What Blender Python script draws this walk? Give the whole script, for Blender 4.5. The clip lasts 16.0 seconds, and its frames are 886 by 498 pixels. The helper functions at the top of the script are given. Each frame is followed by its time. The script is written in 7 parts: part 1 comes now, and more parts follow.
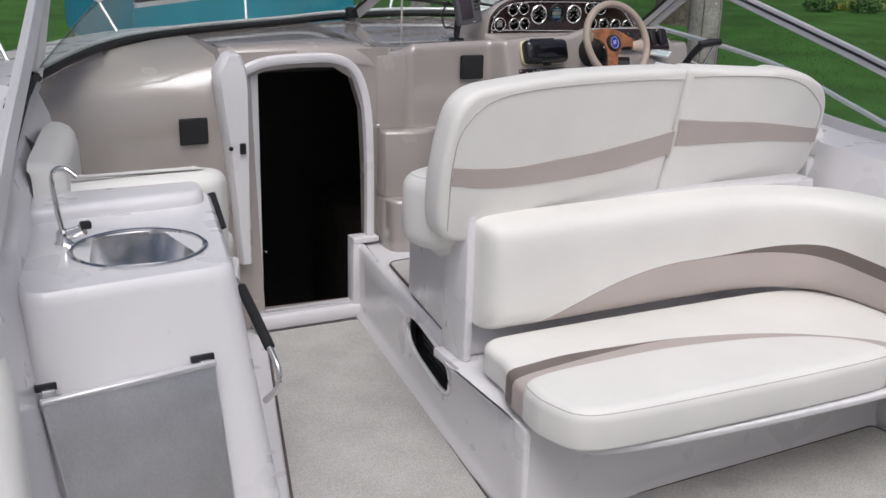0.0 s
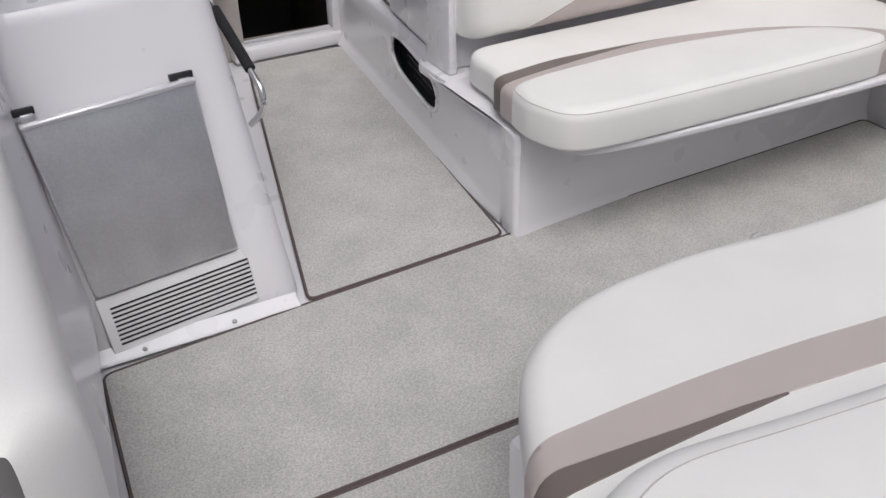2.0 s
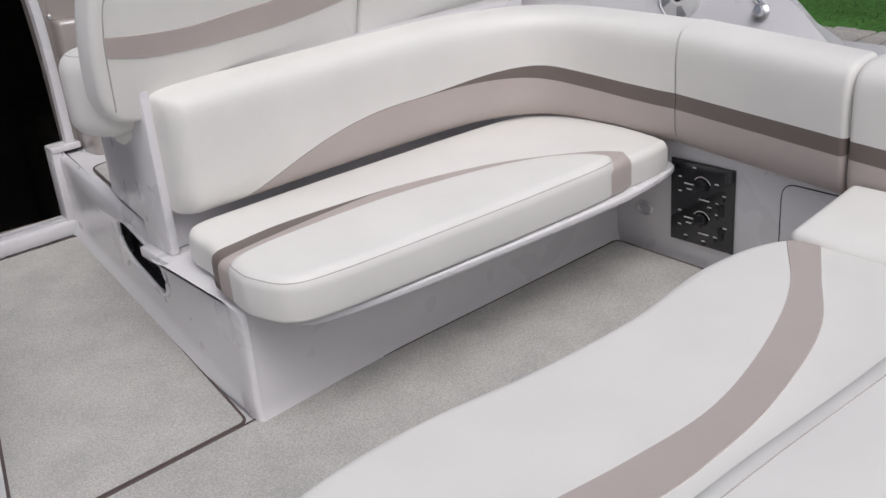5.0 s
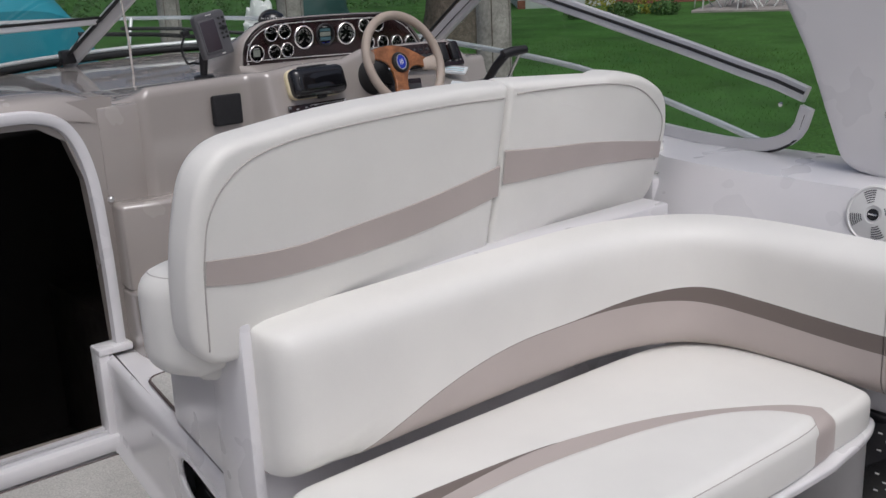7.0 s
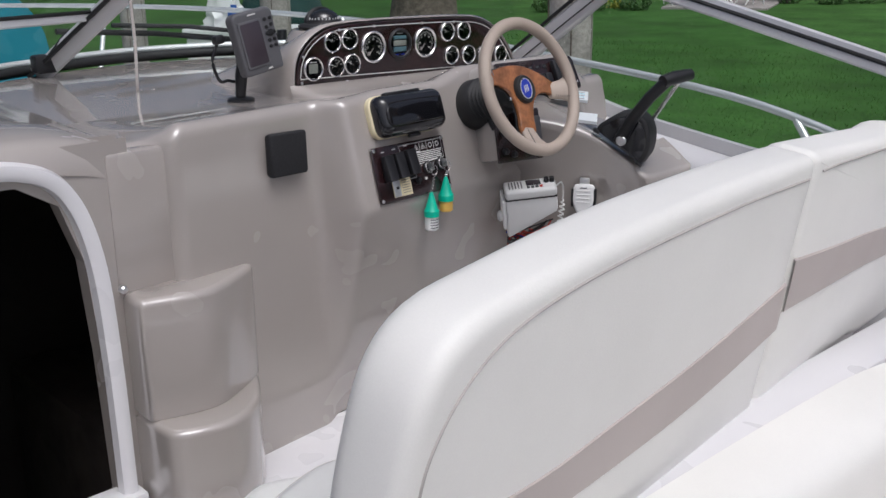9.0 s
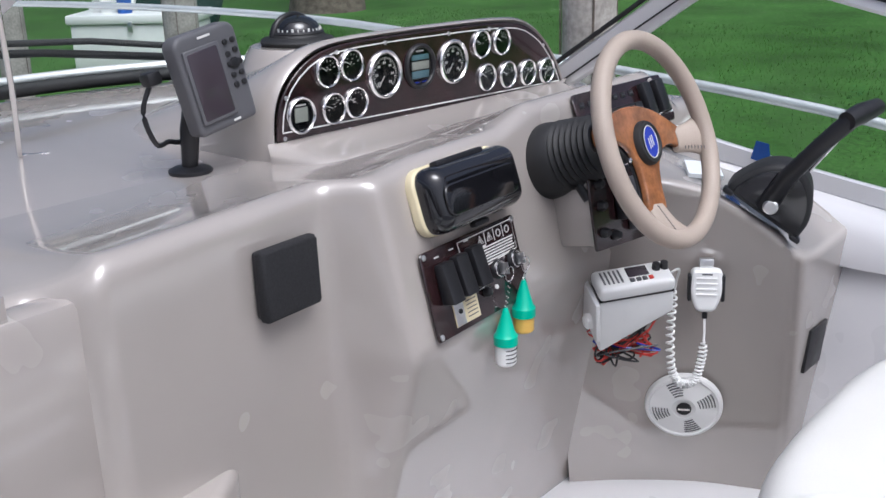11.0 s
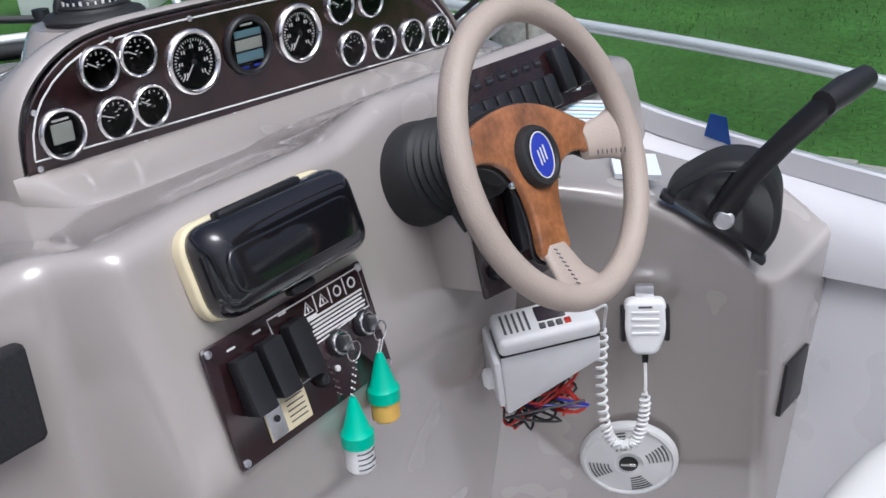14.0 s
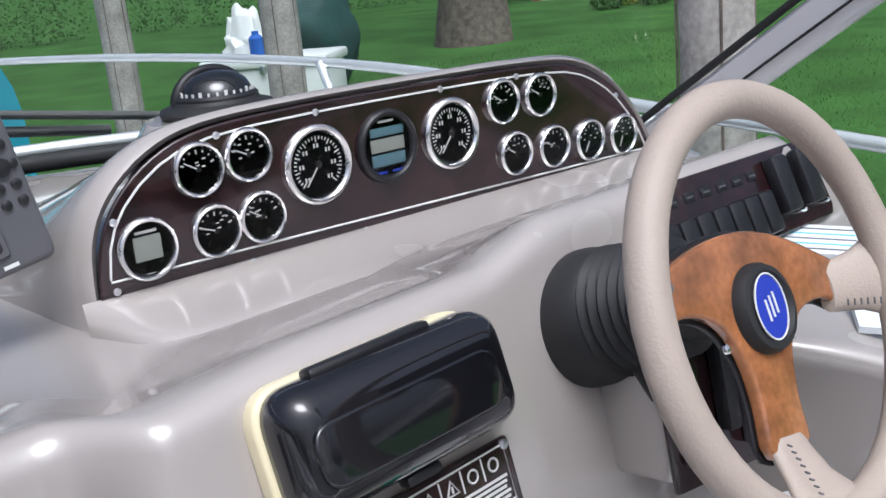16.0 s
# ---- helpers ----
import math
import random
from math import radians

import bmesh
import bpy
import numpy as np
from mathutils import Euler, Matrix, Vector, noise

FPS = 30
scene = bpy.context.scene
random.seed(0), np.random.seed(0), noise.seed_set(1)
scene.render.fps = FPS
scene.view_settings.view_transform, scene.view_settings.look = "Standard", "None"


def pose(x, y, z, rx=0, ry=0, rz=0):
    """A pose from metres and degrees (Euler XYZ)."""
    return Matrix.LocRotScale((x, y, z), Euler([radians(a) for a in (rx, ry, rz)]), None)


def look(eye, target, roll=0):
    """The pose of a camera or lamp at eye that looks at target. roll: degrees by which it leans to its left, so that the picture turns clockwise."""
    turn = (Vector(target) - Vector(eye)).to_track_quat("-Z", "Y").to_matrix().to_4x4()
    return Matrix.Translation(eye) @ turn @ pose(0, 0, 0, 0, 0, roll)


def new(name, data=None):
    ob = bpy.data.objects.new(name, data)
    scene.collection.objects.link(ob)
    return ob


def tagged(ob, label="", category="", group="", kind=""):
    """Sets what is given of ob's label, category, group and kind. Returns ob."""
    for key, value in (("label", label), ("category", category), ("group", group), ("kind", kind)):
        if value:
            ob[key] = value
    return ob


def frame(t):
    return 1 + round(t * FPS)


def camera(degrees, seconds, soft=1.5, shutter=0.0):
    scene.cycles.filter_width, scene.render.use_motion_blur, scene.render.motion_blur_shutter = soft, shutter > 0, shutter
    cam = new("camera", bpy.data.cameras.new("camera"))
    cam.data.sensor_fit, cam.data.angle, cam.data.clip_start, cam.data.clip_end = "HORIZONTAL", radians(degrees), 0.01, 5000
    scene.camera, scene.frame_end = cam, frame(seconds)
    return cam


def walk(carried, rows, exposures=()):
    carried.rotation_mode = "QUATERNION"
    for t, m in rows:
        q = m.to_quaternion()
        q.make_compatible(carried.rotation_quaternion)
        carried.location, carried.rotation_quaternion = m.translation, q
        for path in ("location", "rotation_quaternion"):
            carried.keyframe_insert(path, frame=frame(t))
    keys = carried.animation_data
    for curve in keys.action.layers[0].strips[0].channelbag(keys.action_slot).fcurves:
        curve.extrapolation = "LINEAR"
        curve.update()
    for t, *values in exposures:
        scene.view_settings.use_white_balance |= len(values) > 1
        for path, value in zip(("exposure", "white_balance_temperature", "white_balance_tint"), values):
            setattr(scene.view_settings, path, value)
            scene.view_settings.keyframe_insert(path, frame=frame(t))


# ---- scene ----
cam = camera(46.6, 16.0)
PATH = [
    (0, (-1.418, -2.269, 1.729), (-0.545, -0.578, 1.116), 1.6),
    (0.5, (-1.42, -2.27, 1.705), (-0.566, -0.612, 0.984), 1.7),
    (1, (-1.429, -2.292, 1.658), (-0.605, -0.676, 0.817), 1.2),
    (1.5, (-1.411, -2.291, 1.629), (-0.631, -0.722, 0.664), -0.4),
    (2, (-1.412, -2.274, 1.609), (-0.616, -0.773, 0.556), -1.4),
    (2.5, (-1.41, -2.272, 1.585), (-0.551, -0.842, 0.482), -2.8),
    (3, (-1.357, -2.235, 1.523), (-0.414, -0.863, 0.415), -4.1),
    (3.5, (-1.305, -2.235, 1.543), (-0.267, -0.913, 0.459), -4.4),
    (4, (-1.214, -2.26, 1.55), (-0.119, -0.928, 0.536), -4.8),
    (4.5, (-1.126, -2.261, 1.539), (0.002, -0.889, 0.62), -5.1),
    (5, (-1.048, -2.231, 1.528), (0.093, -0.803, 0.717), -5.0),
    (5.2, (-1.033, -2.214, 1.528), (0.116, -0.771, 0.755), -4.7),
    (7.3, (-0.849, -1.275, 1.607), (0.369, 0.216, 1.064), -1.9),
    (7.5, (-0.806, -1.15, 1.598), (0.415, 0.341, 1.061), -1.5),
    (8, (-0.694, -0.845, 1.589), (0.526, 0.645, 1.049), -1.5),
    (8.5, (-0.626, -0.52, 1.586), (0.631, 0.935, 1.034), -1.0),
    (8.7, (-0.618, -0.42, 1.598), (0.654, 1.015, 1.033), -0.8),
    (10.8, (-0.149, 0.631, 1.615), (1.259, 1.89, 0.958), -1.4),
    (11, (-0.089, 0.712, 1.604), (1.328, 1.97, 0.964), -1.6),
    (11.5, (0.11, 0.9, 1.611), (1.494, 2.192, 0.967), -2.6),
    (12, (0.239, 0.964, 1.607), (1.585, 2.291, 0.954), -3.5),
    (12.5, (0.328, 0.945, 1.609), (1.657, 2.282, 0.94), -4.4),
    (13, (0.396, 0.894, 1.623), (1.72, 2.219, 0.923), -5.1),
    (13.5, (0.422, 0.879, 1.617), (1.784, 2.145, 0.88), -4.8),
    (14, (0.472, 0.901, 1.595), (1.843, 2.124, 0.806), -4.8),
    (14.5, (0.556, 0.961, 1.569), (1.905, 2.201, 0.768), -5.1),
    (15, (0.62, 1.034, 1.558), (1.964, 2.322, 0.827), -5.2),
    (15.5, (0.674, 1.086, 1.539), (1.974, 2.469, 0.909), -5.3),
    (16, (0.711, 1.121, 1.521), (1.913, 2.616, 0.952), -5.5),
]
walk(cam, [(t, look(e, g, r)) for t, e, g, r in PATH],
     [(0, -0.56, 5850, 8), (2.5, -0.64, 5850, 8), (5.2, -0.70, 5850, 8), (7.3, -0.80, 5800, 8), (8.7, -0.62, 5750, 8), (10.8, 0.05, 5540, 8), (11.5, 0.0, 5530, 8), (12, 0.10, 5520, 8), (13.5, 0.04, 5500, 8), (14.5, -0.08, 5480, 8), (15.2, 0.14, 5460, 7), (16, 0.18, 5450, 7)])

# ---- daylight: a bright overcast sky ----
SUN_EL, SUN_AZ = radians(62), radians(200)
world = bpy.data.worlds.new("sky")
scene.world = world
world.use_nodes = True
wn = world.node_tree
sky = wn.nodes.new("ShaderNodeTexSky")
sky.sky_type = "NISHITA"
sky.sun_disc = False
sky.sun_elevation, sky.sun_rotation = SUN_EL, SUN_AZ
sky.air_density, sky.dust_density, sky.ozone_density = 0.45, 10.0, 0.3
wn.nodes["Background"].inputs["Strength"].default_value = 0.14
wn.links.new(sky.outputs[0], wn.nodes["Background"].inputs["Color"])
sun_data = bpy.data.lights.new("sun", "SUN")
sun_data.energy, sun_data.angle, sun_data.color = 1.0, radians(35), (1.0, 0.98, 0.95)
sun = new("sun", sun_data)
sun.matrix_world = look((math.sin(SUN_AZ) * 20, math.cos(SUN_AZ) * 20, 20 * math.tan(SUN_EL)), (0, 0, 0))

# ---- materials ----
def mat(name, color, rough=0.5, metal=0.0, coat=0.0, grain=0.0, gscale=200.0, bump=0.0, bscale=300.0, mottle=0.0, mscale=3.0, spec=0.5, crough=0.08, coat_ior=1.5):
    """A surface with fine grain, broad mottling and relief, at real size."""
    m = bpy.data.materials.new(name)
    m.use_nodes = True
    nt = m.node_tree
    b = nt.nodes["Principled BSDF"]
    b.inputs["Base Color"].default_value = (*color, 1)
    b.inputs["Roughness"].default_value = rough
    b.inputs["Metallic"].default_value = metal
    b.inputs["Coat Weight"].default_value = coat
    b.inputs["Coat Roughness"].default_value = crough
    b.inputs["Coat IOR"].default_value = coat_ior
    b.inputs["Specular IOR Level"].default_value = spec
    co = nt.nodes.new("ShaderNodeTexCoord")
    last = None
    for amount, scale, detail in ((mottle, mscale, 4.0), (grain, gscale, 3.0)):
        if amount <= 0:
            continue
        n = nt.nodes.new("ShaderNodeTexNoise")
        n.inputs["Scale"].default_value, n.inputs["Detail"].default_value = scale, detail
        nt.links.new(co.outputs["Object"], n.inputs["Vector"])
        r = nt.nodes.new("ShaderNodeMapRange")
        r.inputs[1].default_value, r.inputs[2].default_value = 0.3, 0.7
        r.inputs[3].default_value, r.inputs[4].default_value = 1 - amount, 1 + amount
        nt.links.new(n.outputs["Fac"], r.inputs[0])
        mul = nt.nodes.new("ShaderNodeMix")
        mul.data_type, mul.blend_type = "RGBA", "MULTIPLY"
        mul.inputs["Factor"].default_value = 1
        if last is None:
            mul.inputs[6].default_value = (*color, 1)
        else:
            nt.links.new(last, mul.inputs[6])
        nt.links.new(r.outputs[0], mul.inputs[7])
        last = mul.outputs[2]
    if last is not None:
        nt.links.new(last, b.inputs["Base Color"])
    if mottle > 0:
        rr = nt.nodes.new("ShaderNodeMapRange")
        nn = nt.nodes.new("ShaderNodeTexNoise")
        nn.inputs["Scale"].default_value = mscale * 2.3
        nt.links.new(co.outputs["Object"], nn.inputs["Vector"])
        rr.inputs[3].default_value, rr.inputs[4].default_value = rough * 0.8, min(1.0, rough * 1.25)
        nt.links.new(nn.outputs["Fac"], rr.inputs[0])
        nt.links.new(rr.outputs[0], b.inputs["Roughness"])
    if bump > 0:
        n = nt.nodes.new("ShaderNodeTexNoise")
        n.inputs["Scale"].default_value, n.inputs["Detail"].default_value = bscale, 4
        nt.links.new(co.outputs["Object"], n.inputs["Vector"])
        bp = nt.nodes.new("ShaderNodeBump")
        bp.inputs["Strength"].default_value, bp.inputs["Distance"].default_value = bump, 0.002
        nt.links.new(n.outputs["Fac"], bp.inputs["Height"])
        nt.links.new(bp.outputs[0], b.inputs["Normal"])
    return m


def glass_mat(name, color, alpha):
    """Thin tinted pane: mostly clear, with a mirror gloss that grows at grazing angles."""
    m = bpy.data.materials.new(name)
    m.use_nodes = True
    nt = m.node_tree
    nt.nodes.clear()
    out = nt.nodes.new("ShaderNodeOutputMaterial")
    tr = nt.nodes.new("ShaderNodeBsdfTransparent")
    tr.inputs[0].default_value = (*color, 1)
    gl = nt.nodes.new("ShaderNodeBsdfGlossy")
    gl.inputs["Roughness"].default_value = 0.03
    fr = nt.nodes.new("ShaderNodeFresnel")
    fr.inputs[0].default_value = alpha
    mix = nt.nodes.new("ShaderNodeMixShader")
    nt.links.new(fr.outputs[0], mix.inputs[0])
    nt.links.new(tr.outputs[0], mix.inputs[1])
    nt.links.new(gl.outputs[0], mix.inputs[2])
    nt.links.new(mix.outputs[0], out.inputs[0])
    return m


GEL = mat("white_gelcoat", (0.74, 0.73, 0.745), 0.28, coat=0.35, mottle=0.025, mscale=2.5, bump=0.02, bscale=60)
TAN = mat("tan_gelcoat", (0.385, 0.350, 0.325), 0.25, coat=1.0, crough=0.05, coat_ior=1.7, mottle=0.04, mscale=3, bump=0.02, bscale=40)
VINYL = mat("cream_vinyl", (0.80, 0.79, 0.755), 0.42, mottle=0.03, mscale=4, grain=0.015, gscale=500, bump=0.16, bscale=420)
TAUPE = mat("taupe_vinyl", (0.48, 0.425, 0.40), 0.45, mottle=0.03, mscale=5, bump=0.16, bscale=420)
BROWN = mat("brown_vinyl", (0.17, 0.14, 0.125), 0.45, mottle=0.04, mscale=5, bump=0.16, bscale=420)
SEAM = mat("seam_thread", (0.45, 0.42, 0.40), 0.7)
CARPET = mat("greige_carpet", (0.455, 0.448, 0.425), 0.95, mottle=0.09, mscale=6, grain=0.22, gscale=190, bump=0.6, bscale=260, spec=0.1)
BIND = mat("carpet_binding", (0.10, 0.075, 0.072), 0.9, grain=0.2, gscale=300, bump=0.5, bscale=400)
BLACK = mat("black_plastic", (0.012, 0.012, 0.014), 0.4, mottle=0.1, mscale=20, bump=0.1, bscale=500)
GLOSS = mat("gloss_black", (0.008, 0.008, 0.010), 0.08, coat=0.8, mottle=0.1, mscale=9)
FOAM = mat("black_foam", (0.014, 0.014, 0.016), 0.85, grain=0.3, gscale=300, bump=0.3, bscale=500)
GREY = mat("grey_plastic", (0.10, 0.10, 0.108), 0.45, mottle=0.05, mscale=10, bump=0.1, bscale=600)
CHROME = mat("chrome", (0.90, 0.89, 0.88), 0.14, metal=1, mottle=0.03, mscale=20)
RAILM = mat("polished_stainless", (0.96, 0.96, 0.955), 0.22, metal=0.6, mottle=0.03, mscale=20)
STEEL = mat("brushed_steel", (0.74, 0.74, 0.745), 0.34, metal=1, mottle=0.08, mscale=6, grain=0.05, gscale=150)
ALU = mat("frame_aluminium", (0.70, 0.695, 0.71), 0.34, metal=0.3, mottle=0.05, mscale=6)
RUBBER = mat("black_rubber", (0.015, 0.015, 0.016), 0.6, mottle=0.1, mscale=10)
WOOD = mat("dark_burl", (0.020, 0.008, 0.009), 0.16, coat=0.6, mottle=0.55, mscale=30, grain=0.3, gscale=120)
BURL = mat("amber_burl", (0.29, 0.115, 0.042), 0.22, coat=0.7, mottle=0.4, mscale=22, grain=0.15, gscale=150)
LEATHER = mat("taupe_leather", (0.40, 0.335, 0.28), 0.5, mottle=0.06, mscale=12, bump=0.35, bscale=350)
WHITE = mat("white_plastic", (0.78, 0.78, 0.77), 0.35, mottle=0.03, mscale=15)
IVORY = mat("yellowed_plastic", (0.72, 0.64, 0.42), 0.4, mottle=0.06, mscale=15)
GREEN = mat("green_plastic", (0.02, 0.50, 0.33), 0.35, mottle=0.06, mscale=25)
YELLOW = mat("yellow_plastic", (0.72, 0.45, 0.10), 0.4, mottle=0.06, mscale=25)
RED = mat("red_wire", (0.5, 0.03, 0.02), 0.5)
BLUE = mat("blue_tape", (0.02, 0.10, 0.42), 0.5, mottle=0.1, mscale=30)
EMBLEM = mat("blue_emblem", (0.03, 0.05, 0.38), 0.2)
PAPER = mat("sticker_paper", (0.7, 0.74, 0.76), 0.4, mottle=0.03, mscale=30)
CYAN = mat("sticker_cyan", (0.12, 0.55, 0.66), 0.4)
LCD = mat("lcd_grey", (0.32, 0.34, 0.30), 0.2)
LCDB = mat("lcd_teal", (0.12, 0.22, 0.26), 0.2)
SCREEN = mat("dark_screen", (0.05, 0.04, 0.05), 0.08, coat=0.6)
DIAL = mat("dial_face", (0.032, 0.036, 0.042), 0.25, mottle=0.1, mscale=40)
PRINT = mat("white_print", (0.68, 0.68, 0.66), 0.5)
# the unlit cabin's shade is put into these two near-black colours
CABIN_SHADE = mat("cabin_shade_black", (0.02, 0.016, 0.014), 0.6, mottle=0.3, mscale=4)
FITTING_SHADE = mat("cabin_fitting_shade", (0.03, 0.022, 0.018), 0.9, mottle=0.3, mscale=8)
TEAL = mat("teal_canvas", (0.03, 0.27, 0.36), 0.7, mottle=0.08, mscale=2, bump=0.1, bscale=60)
GRASS = mat("lawn", (0.05, 0.12, 0.026), 0.9, mottle=0.28, mscale=0.9, grain=0.35, gscale=28, bump=1.0, bscale=60, spec=0.1)
BLADE = mat("grass_blade", (0.07, 0.155, 0.03), 0.8, mottle=0.2, mscale=1.5)
WATER = mat("lake_water", (0.16, 0.18, 0.17), 0.06, mottle=0.1, mscale=1.5, bump=0.35, bscale=6)
PILE = mat("weathered_pile", (0.33, 0.31, 0.28), 0.9, mottle=0.25, mscale=7, grain=0.2, gscale=60, bump=0.7, bscale=50)
PLANK = mat("weathered_plank", (0.36, 0.34, 0.31), 0.85, mottle=0.2, mscale=6, grain=0.2, gscale=70, bump=0.5, bscale=80)
BARK = mat("tree_bark", (0.13, 0.105, 0.085), 0.95, mottle=0.4, mscale=8, grain=0.3, gscale=40, bump=1.0, bscale=25)
SOIL = mat("bank_soil", (0.075, 0.06, 0.045), 0.95, mottle=0.5, mscale=7, grain=0.4, gscale=60, bump=1.0, bscale=40)
LEAF = mat("hedge_leaf", (0.06, 0.13, 0.03), 0.7, mottle=0.4, mscale=12)
LEAFY = mat("yellow_hedge_leaf", (0.30, 0.30, 0.04), 0.7, mottle=0.3, mscale=12)
BRICK = mat("house_brick", (0.25, 0.10, 0.07), 0.85, mottle=0.2, mscale=5, grain=0.2, gscale=40)
SIDING = mat("white_siding", (0.72, 0.73, 0.74), 0.6, mottle=0.05, mscale=2)
ROOFM = mat("roof_shingle", (0.10, 0.09, 0.085), 0.9, mottle=0.2, mscale=3)
CHAIRBLUE = mat("blue_sling", (0.02, 0.05, 0.22), 0.7)
STONE = mat("pale_stone", (0.30, 0.28, 0.26), 0.85, mottle=0.25, mscale=5, grain=0.2, gscale=40)
GLASS = glass_mat("windshield_glass", (0.86, 0.92, 0.89), 1.28)
LENS = glass_mat("gauge_glass", (0.95, 0.95, 0.95), 1.2)
SMOKE = glass_mat("smoked_cover", (0.10, 0.10, 0.12), 1.5)

# ---- small builders ----
def thing(name, label, category, at=(0, 0, 0), group="", kind="", turn=None):
    ob = new(name)
    ob.empty_display_size = 0.05
    ob.matrix_world = Matrix.Translation(at) @ (turn if turn is not None else Matrix.Identity(4))
    return tagged(ob, label, category, group, kind)


def under(ob, parent, local):
    if parent is not None:
        ob.parent = parent
        if not local:
            inv = Matrix.Identity(4)
            p = parent
            while p is not None:
                inv = inv @ (p.matrix_basis.inverted() if p.parent is None else Matrix.Identity(4))
                p = p.parent
            if parent.parent is None:
                ob.matrix_parent_inverse = inv
    return ob


def mesh(name, verts, faces, material, parent=None, label="", smooth=True, local=False, sharp=40):
    me = bpy.data.meshes.new(name)
    me.from_pydata([tuple(v) for v in verts], [], faces)
    me.materials.append(material)
    if smooth:
        me.polygons.foreach_set("use_smooth", [True] * len(me.polygons))
        me.set_sharp_from_angle(angle=radians(sharp))
    me.update()
    ob = under(new(name, me), parent, local)
    if label:
        ob["label"] = label
    return ob


def part(name, bm, material, parent=None, label="", smooth=True, local=False, sharp=40):
    bmesh.ops.recalc_face_normals(bm, faces=bm.faces)
    me = bpy.data.meshes.new(name)
    bm.to_mesh(me)
    bm.free()
    me.materials.append(material)
    if smooth:
        me.polygons.foreach_set("use_smooth", [True] * len(me.polygons))
        me.set_sharp_from_angle(angle=radians(sharp))
    ob = under(new(name, me), parent, local)
    if label:
        ob["label"] = label
    return ob


def curve_pts(pts, n=8, closed=False):
    """A smooth line through the given corners."""
    P = [Vector(p) for p in pts]
    m = len(P)
    out = []
    rng = range(m) if closed else range(m - 1)
    for i in rng:
        if closed:
            a, b, c, d = P[i - 1], P[i], P[(i + 1) % m], P[(i + 2) % m]
        else:
            b, c = P[i], P[i + 1]
            a = P[i - 1] if i > 0 else b + (b - c)
            d = P[i + 2] if i + 2 < m else c + (c - b)
        for k in range(n):
            t = k / n
            out.append(0.5 * (2 * b + (c - a) * t + (2 * a - 5 * b + 4 * c - d) * t * t + (3 * b - a - 3 * c + d) * t ** 3))
    if not closed:
        out.append(P[-1])
    return out


def round_poly(pts, r, n=6):
    """A polygon with rounded corners."""
    P = [Vector(p) for p in pts]
    out = []
    for i, b in enumerate(P):
        a, c = P[i - 1], P[(i + 1) % len(P)]
        u, v = (a - b), (c - b)
        d = min(r, u.length * 0.45, v.length * 0.45)
        s, e = b + u.normalized() * d, b + v.normalized() * d
        for k in range(n + 1):
            t = k / n
            out.append((1 - t) ** 2 * s + 2 * t * (1 - t) * b + t * t * e)
    return out


def offset(loop, d):
    """The loop moved inwards by d, for a loop that runs counter-clockwise in x, y; folds are closed up."""
    P = np.array([(p[0], p[1]) for p in loop], float)
    m = len(P)
    T = np.roll(P, -1, 0) - np.roll(P, 1, 0)
    T /= np.maximum(np.linalg.norm(T, axis=1), 1e-9)[:, None]
    Q = P + np.stack([-T[:, 1], T[:, 0]], 1) * d
    if d > 1e-6:
        A, E = P, np.roll(P, -1, 0) - P
        W = Q[:, None, :] - A[None]
        u = np.clip((W * E[None]).sum(2) / np.maximum((E * E).sum(1), 1e-12)[None], 0, 1)
        dist = np.linalg.norm(W - u[:, :, None] * E[None], axis=2).min(1)
        ok = np.flatnonzero(dist > d * 0.96)
        if 0 < len(ok) < m:
            for a, b in zip(ok, np.roll(ok, -1)):
                n = (b - a) % m
                for k in range(1, n):
                    Q[(a + k) % m] = Q[a] + (Q[b] - Q[a]) * k / n
    return [Vector((x, y)) for x, y in Q.tolist()]


def ccw(loop):
    area = sum(a[0] * b[1] - b[0] * a[1] for a, b in zip(loop, loop[1:] + loop[:1]))
    return loop if area > 0 else loop[::-1]


def slab_bm(loop, z0, z1, r=0.01, r0=None, crown=0.0, steps=5):
    """A slab over a plan outline, with rounded upper and lower rims and a slight crown."""
    loop = ccw([Vector((p[0], p[1])) for p in loop])
    r0 = r if r0 is None else r0
    rings = []
    for k in range(steps + 1):
        a = math.pi / 2 * k / steps
        rings.append((r0 * (1 - math.sin(a)), z0 + r0 * (1 - math.cos(a))))
    for k in range(steps + 1):
        a = math.pi / 2 * k / steps
        rings.append((r * (1 - math.cos(a)), z1 - r + r * math.sin(a)))
    if crown > 0:
        for f in (1.35, 1.8, 2.2):
            rings.append((r * f, z1 + crown * (f - 1) / 1.2))
    bm = bmesh.new()
    rows = [[bm.verts.new((p.x, p.y, z)) for p in offset(loop, d)] for d, z in rings]
    n = len(loop)
    for a, b in zip(rows, rows[1:]):
        for i in range(n):
            bm.faces.new((a[i], a[(i + 1) % n], b[(i + 1) % n], b[i]))
    bm.faces.new(rows[0][::-1])
    bm.faces.new(rows[-1])
    bmesh.ops.remove_doubles(bm, verts=bm.verts, dist=2e-4)
    bmesh.ops.dissolve_degenerate(bm, dist=1e-5, edges=bm.edges)
    bmesh.ops.triangulate(bm, faces=[f for f in bm.faces if len(f.verts) > 4])
    return bm


def slab(name, loop, z0, z1, material, parent=None, r=0.01, r0=None, crown=0.0, label="", frame_m=None, local=False):
    bm = slab_bm(loop, z0, z1, r, r0, crown)
    if frame_m is not None:
        bmesh.ops.transform(bm, matrix=frame_m, verts=bm.verts)
    return part(name, bm, material, parent, label, local=local, sharp=50)


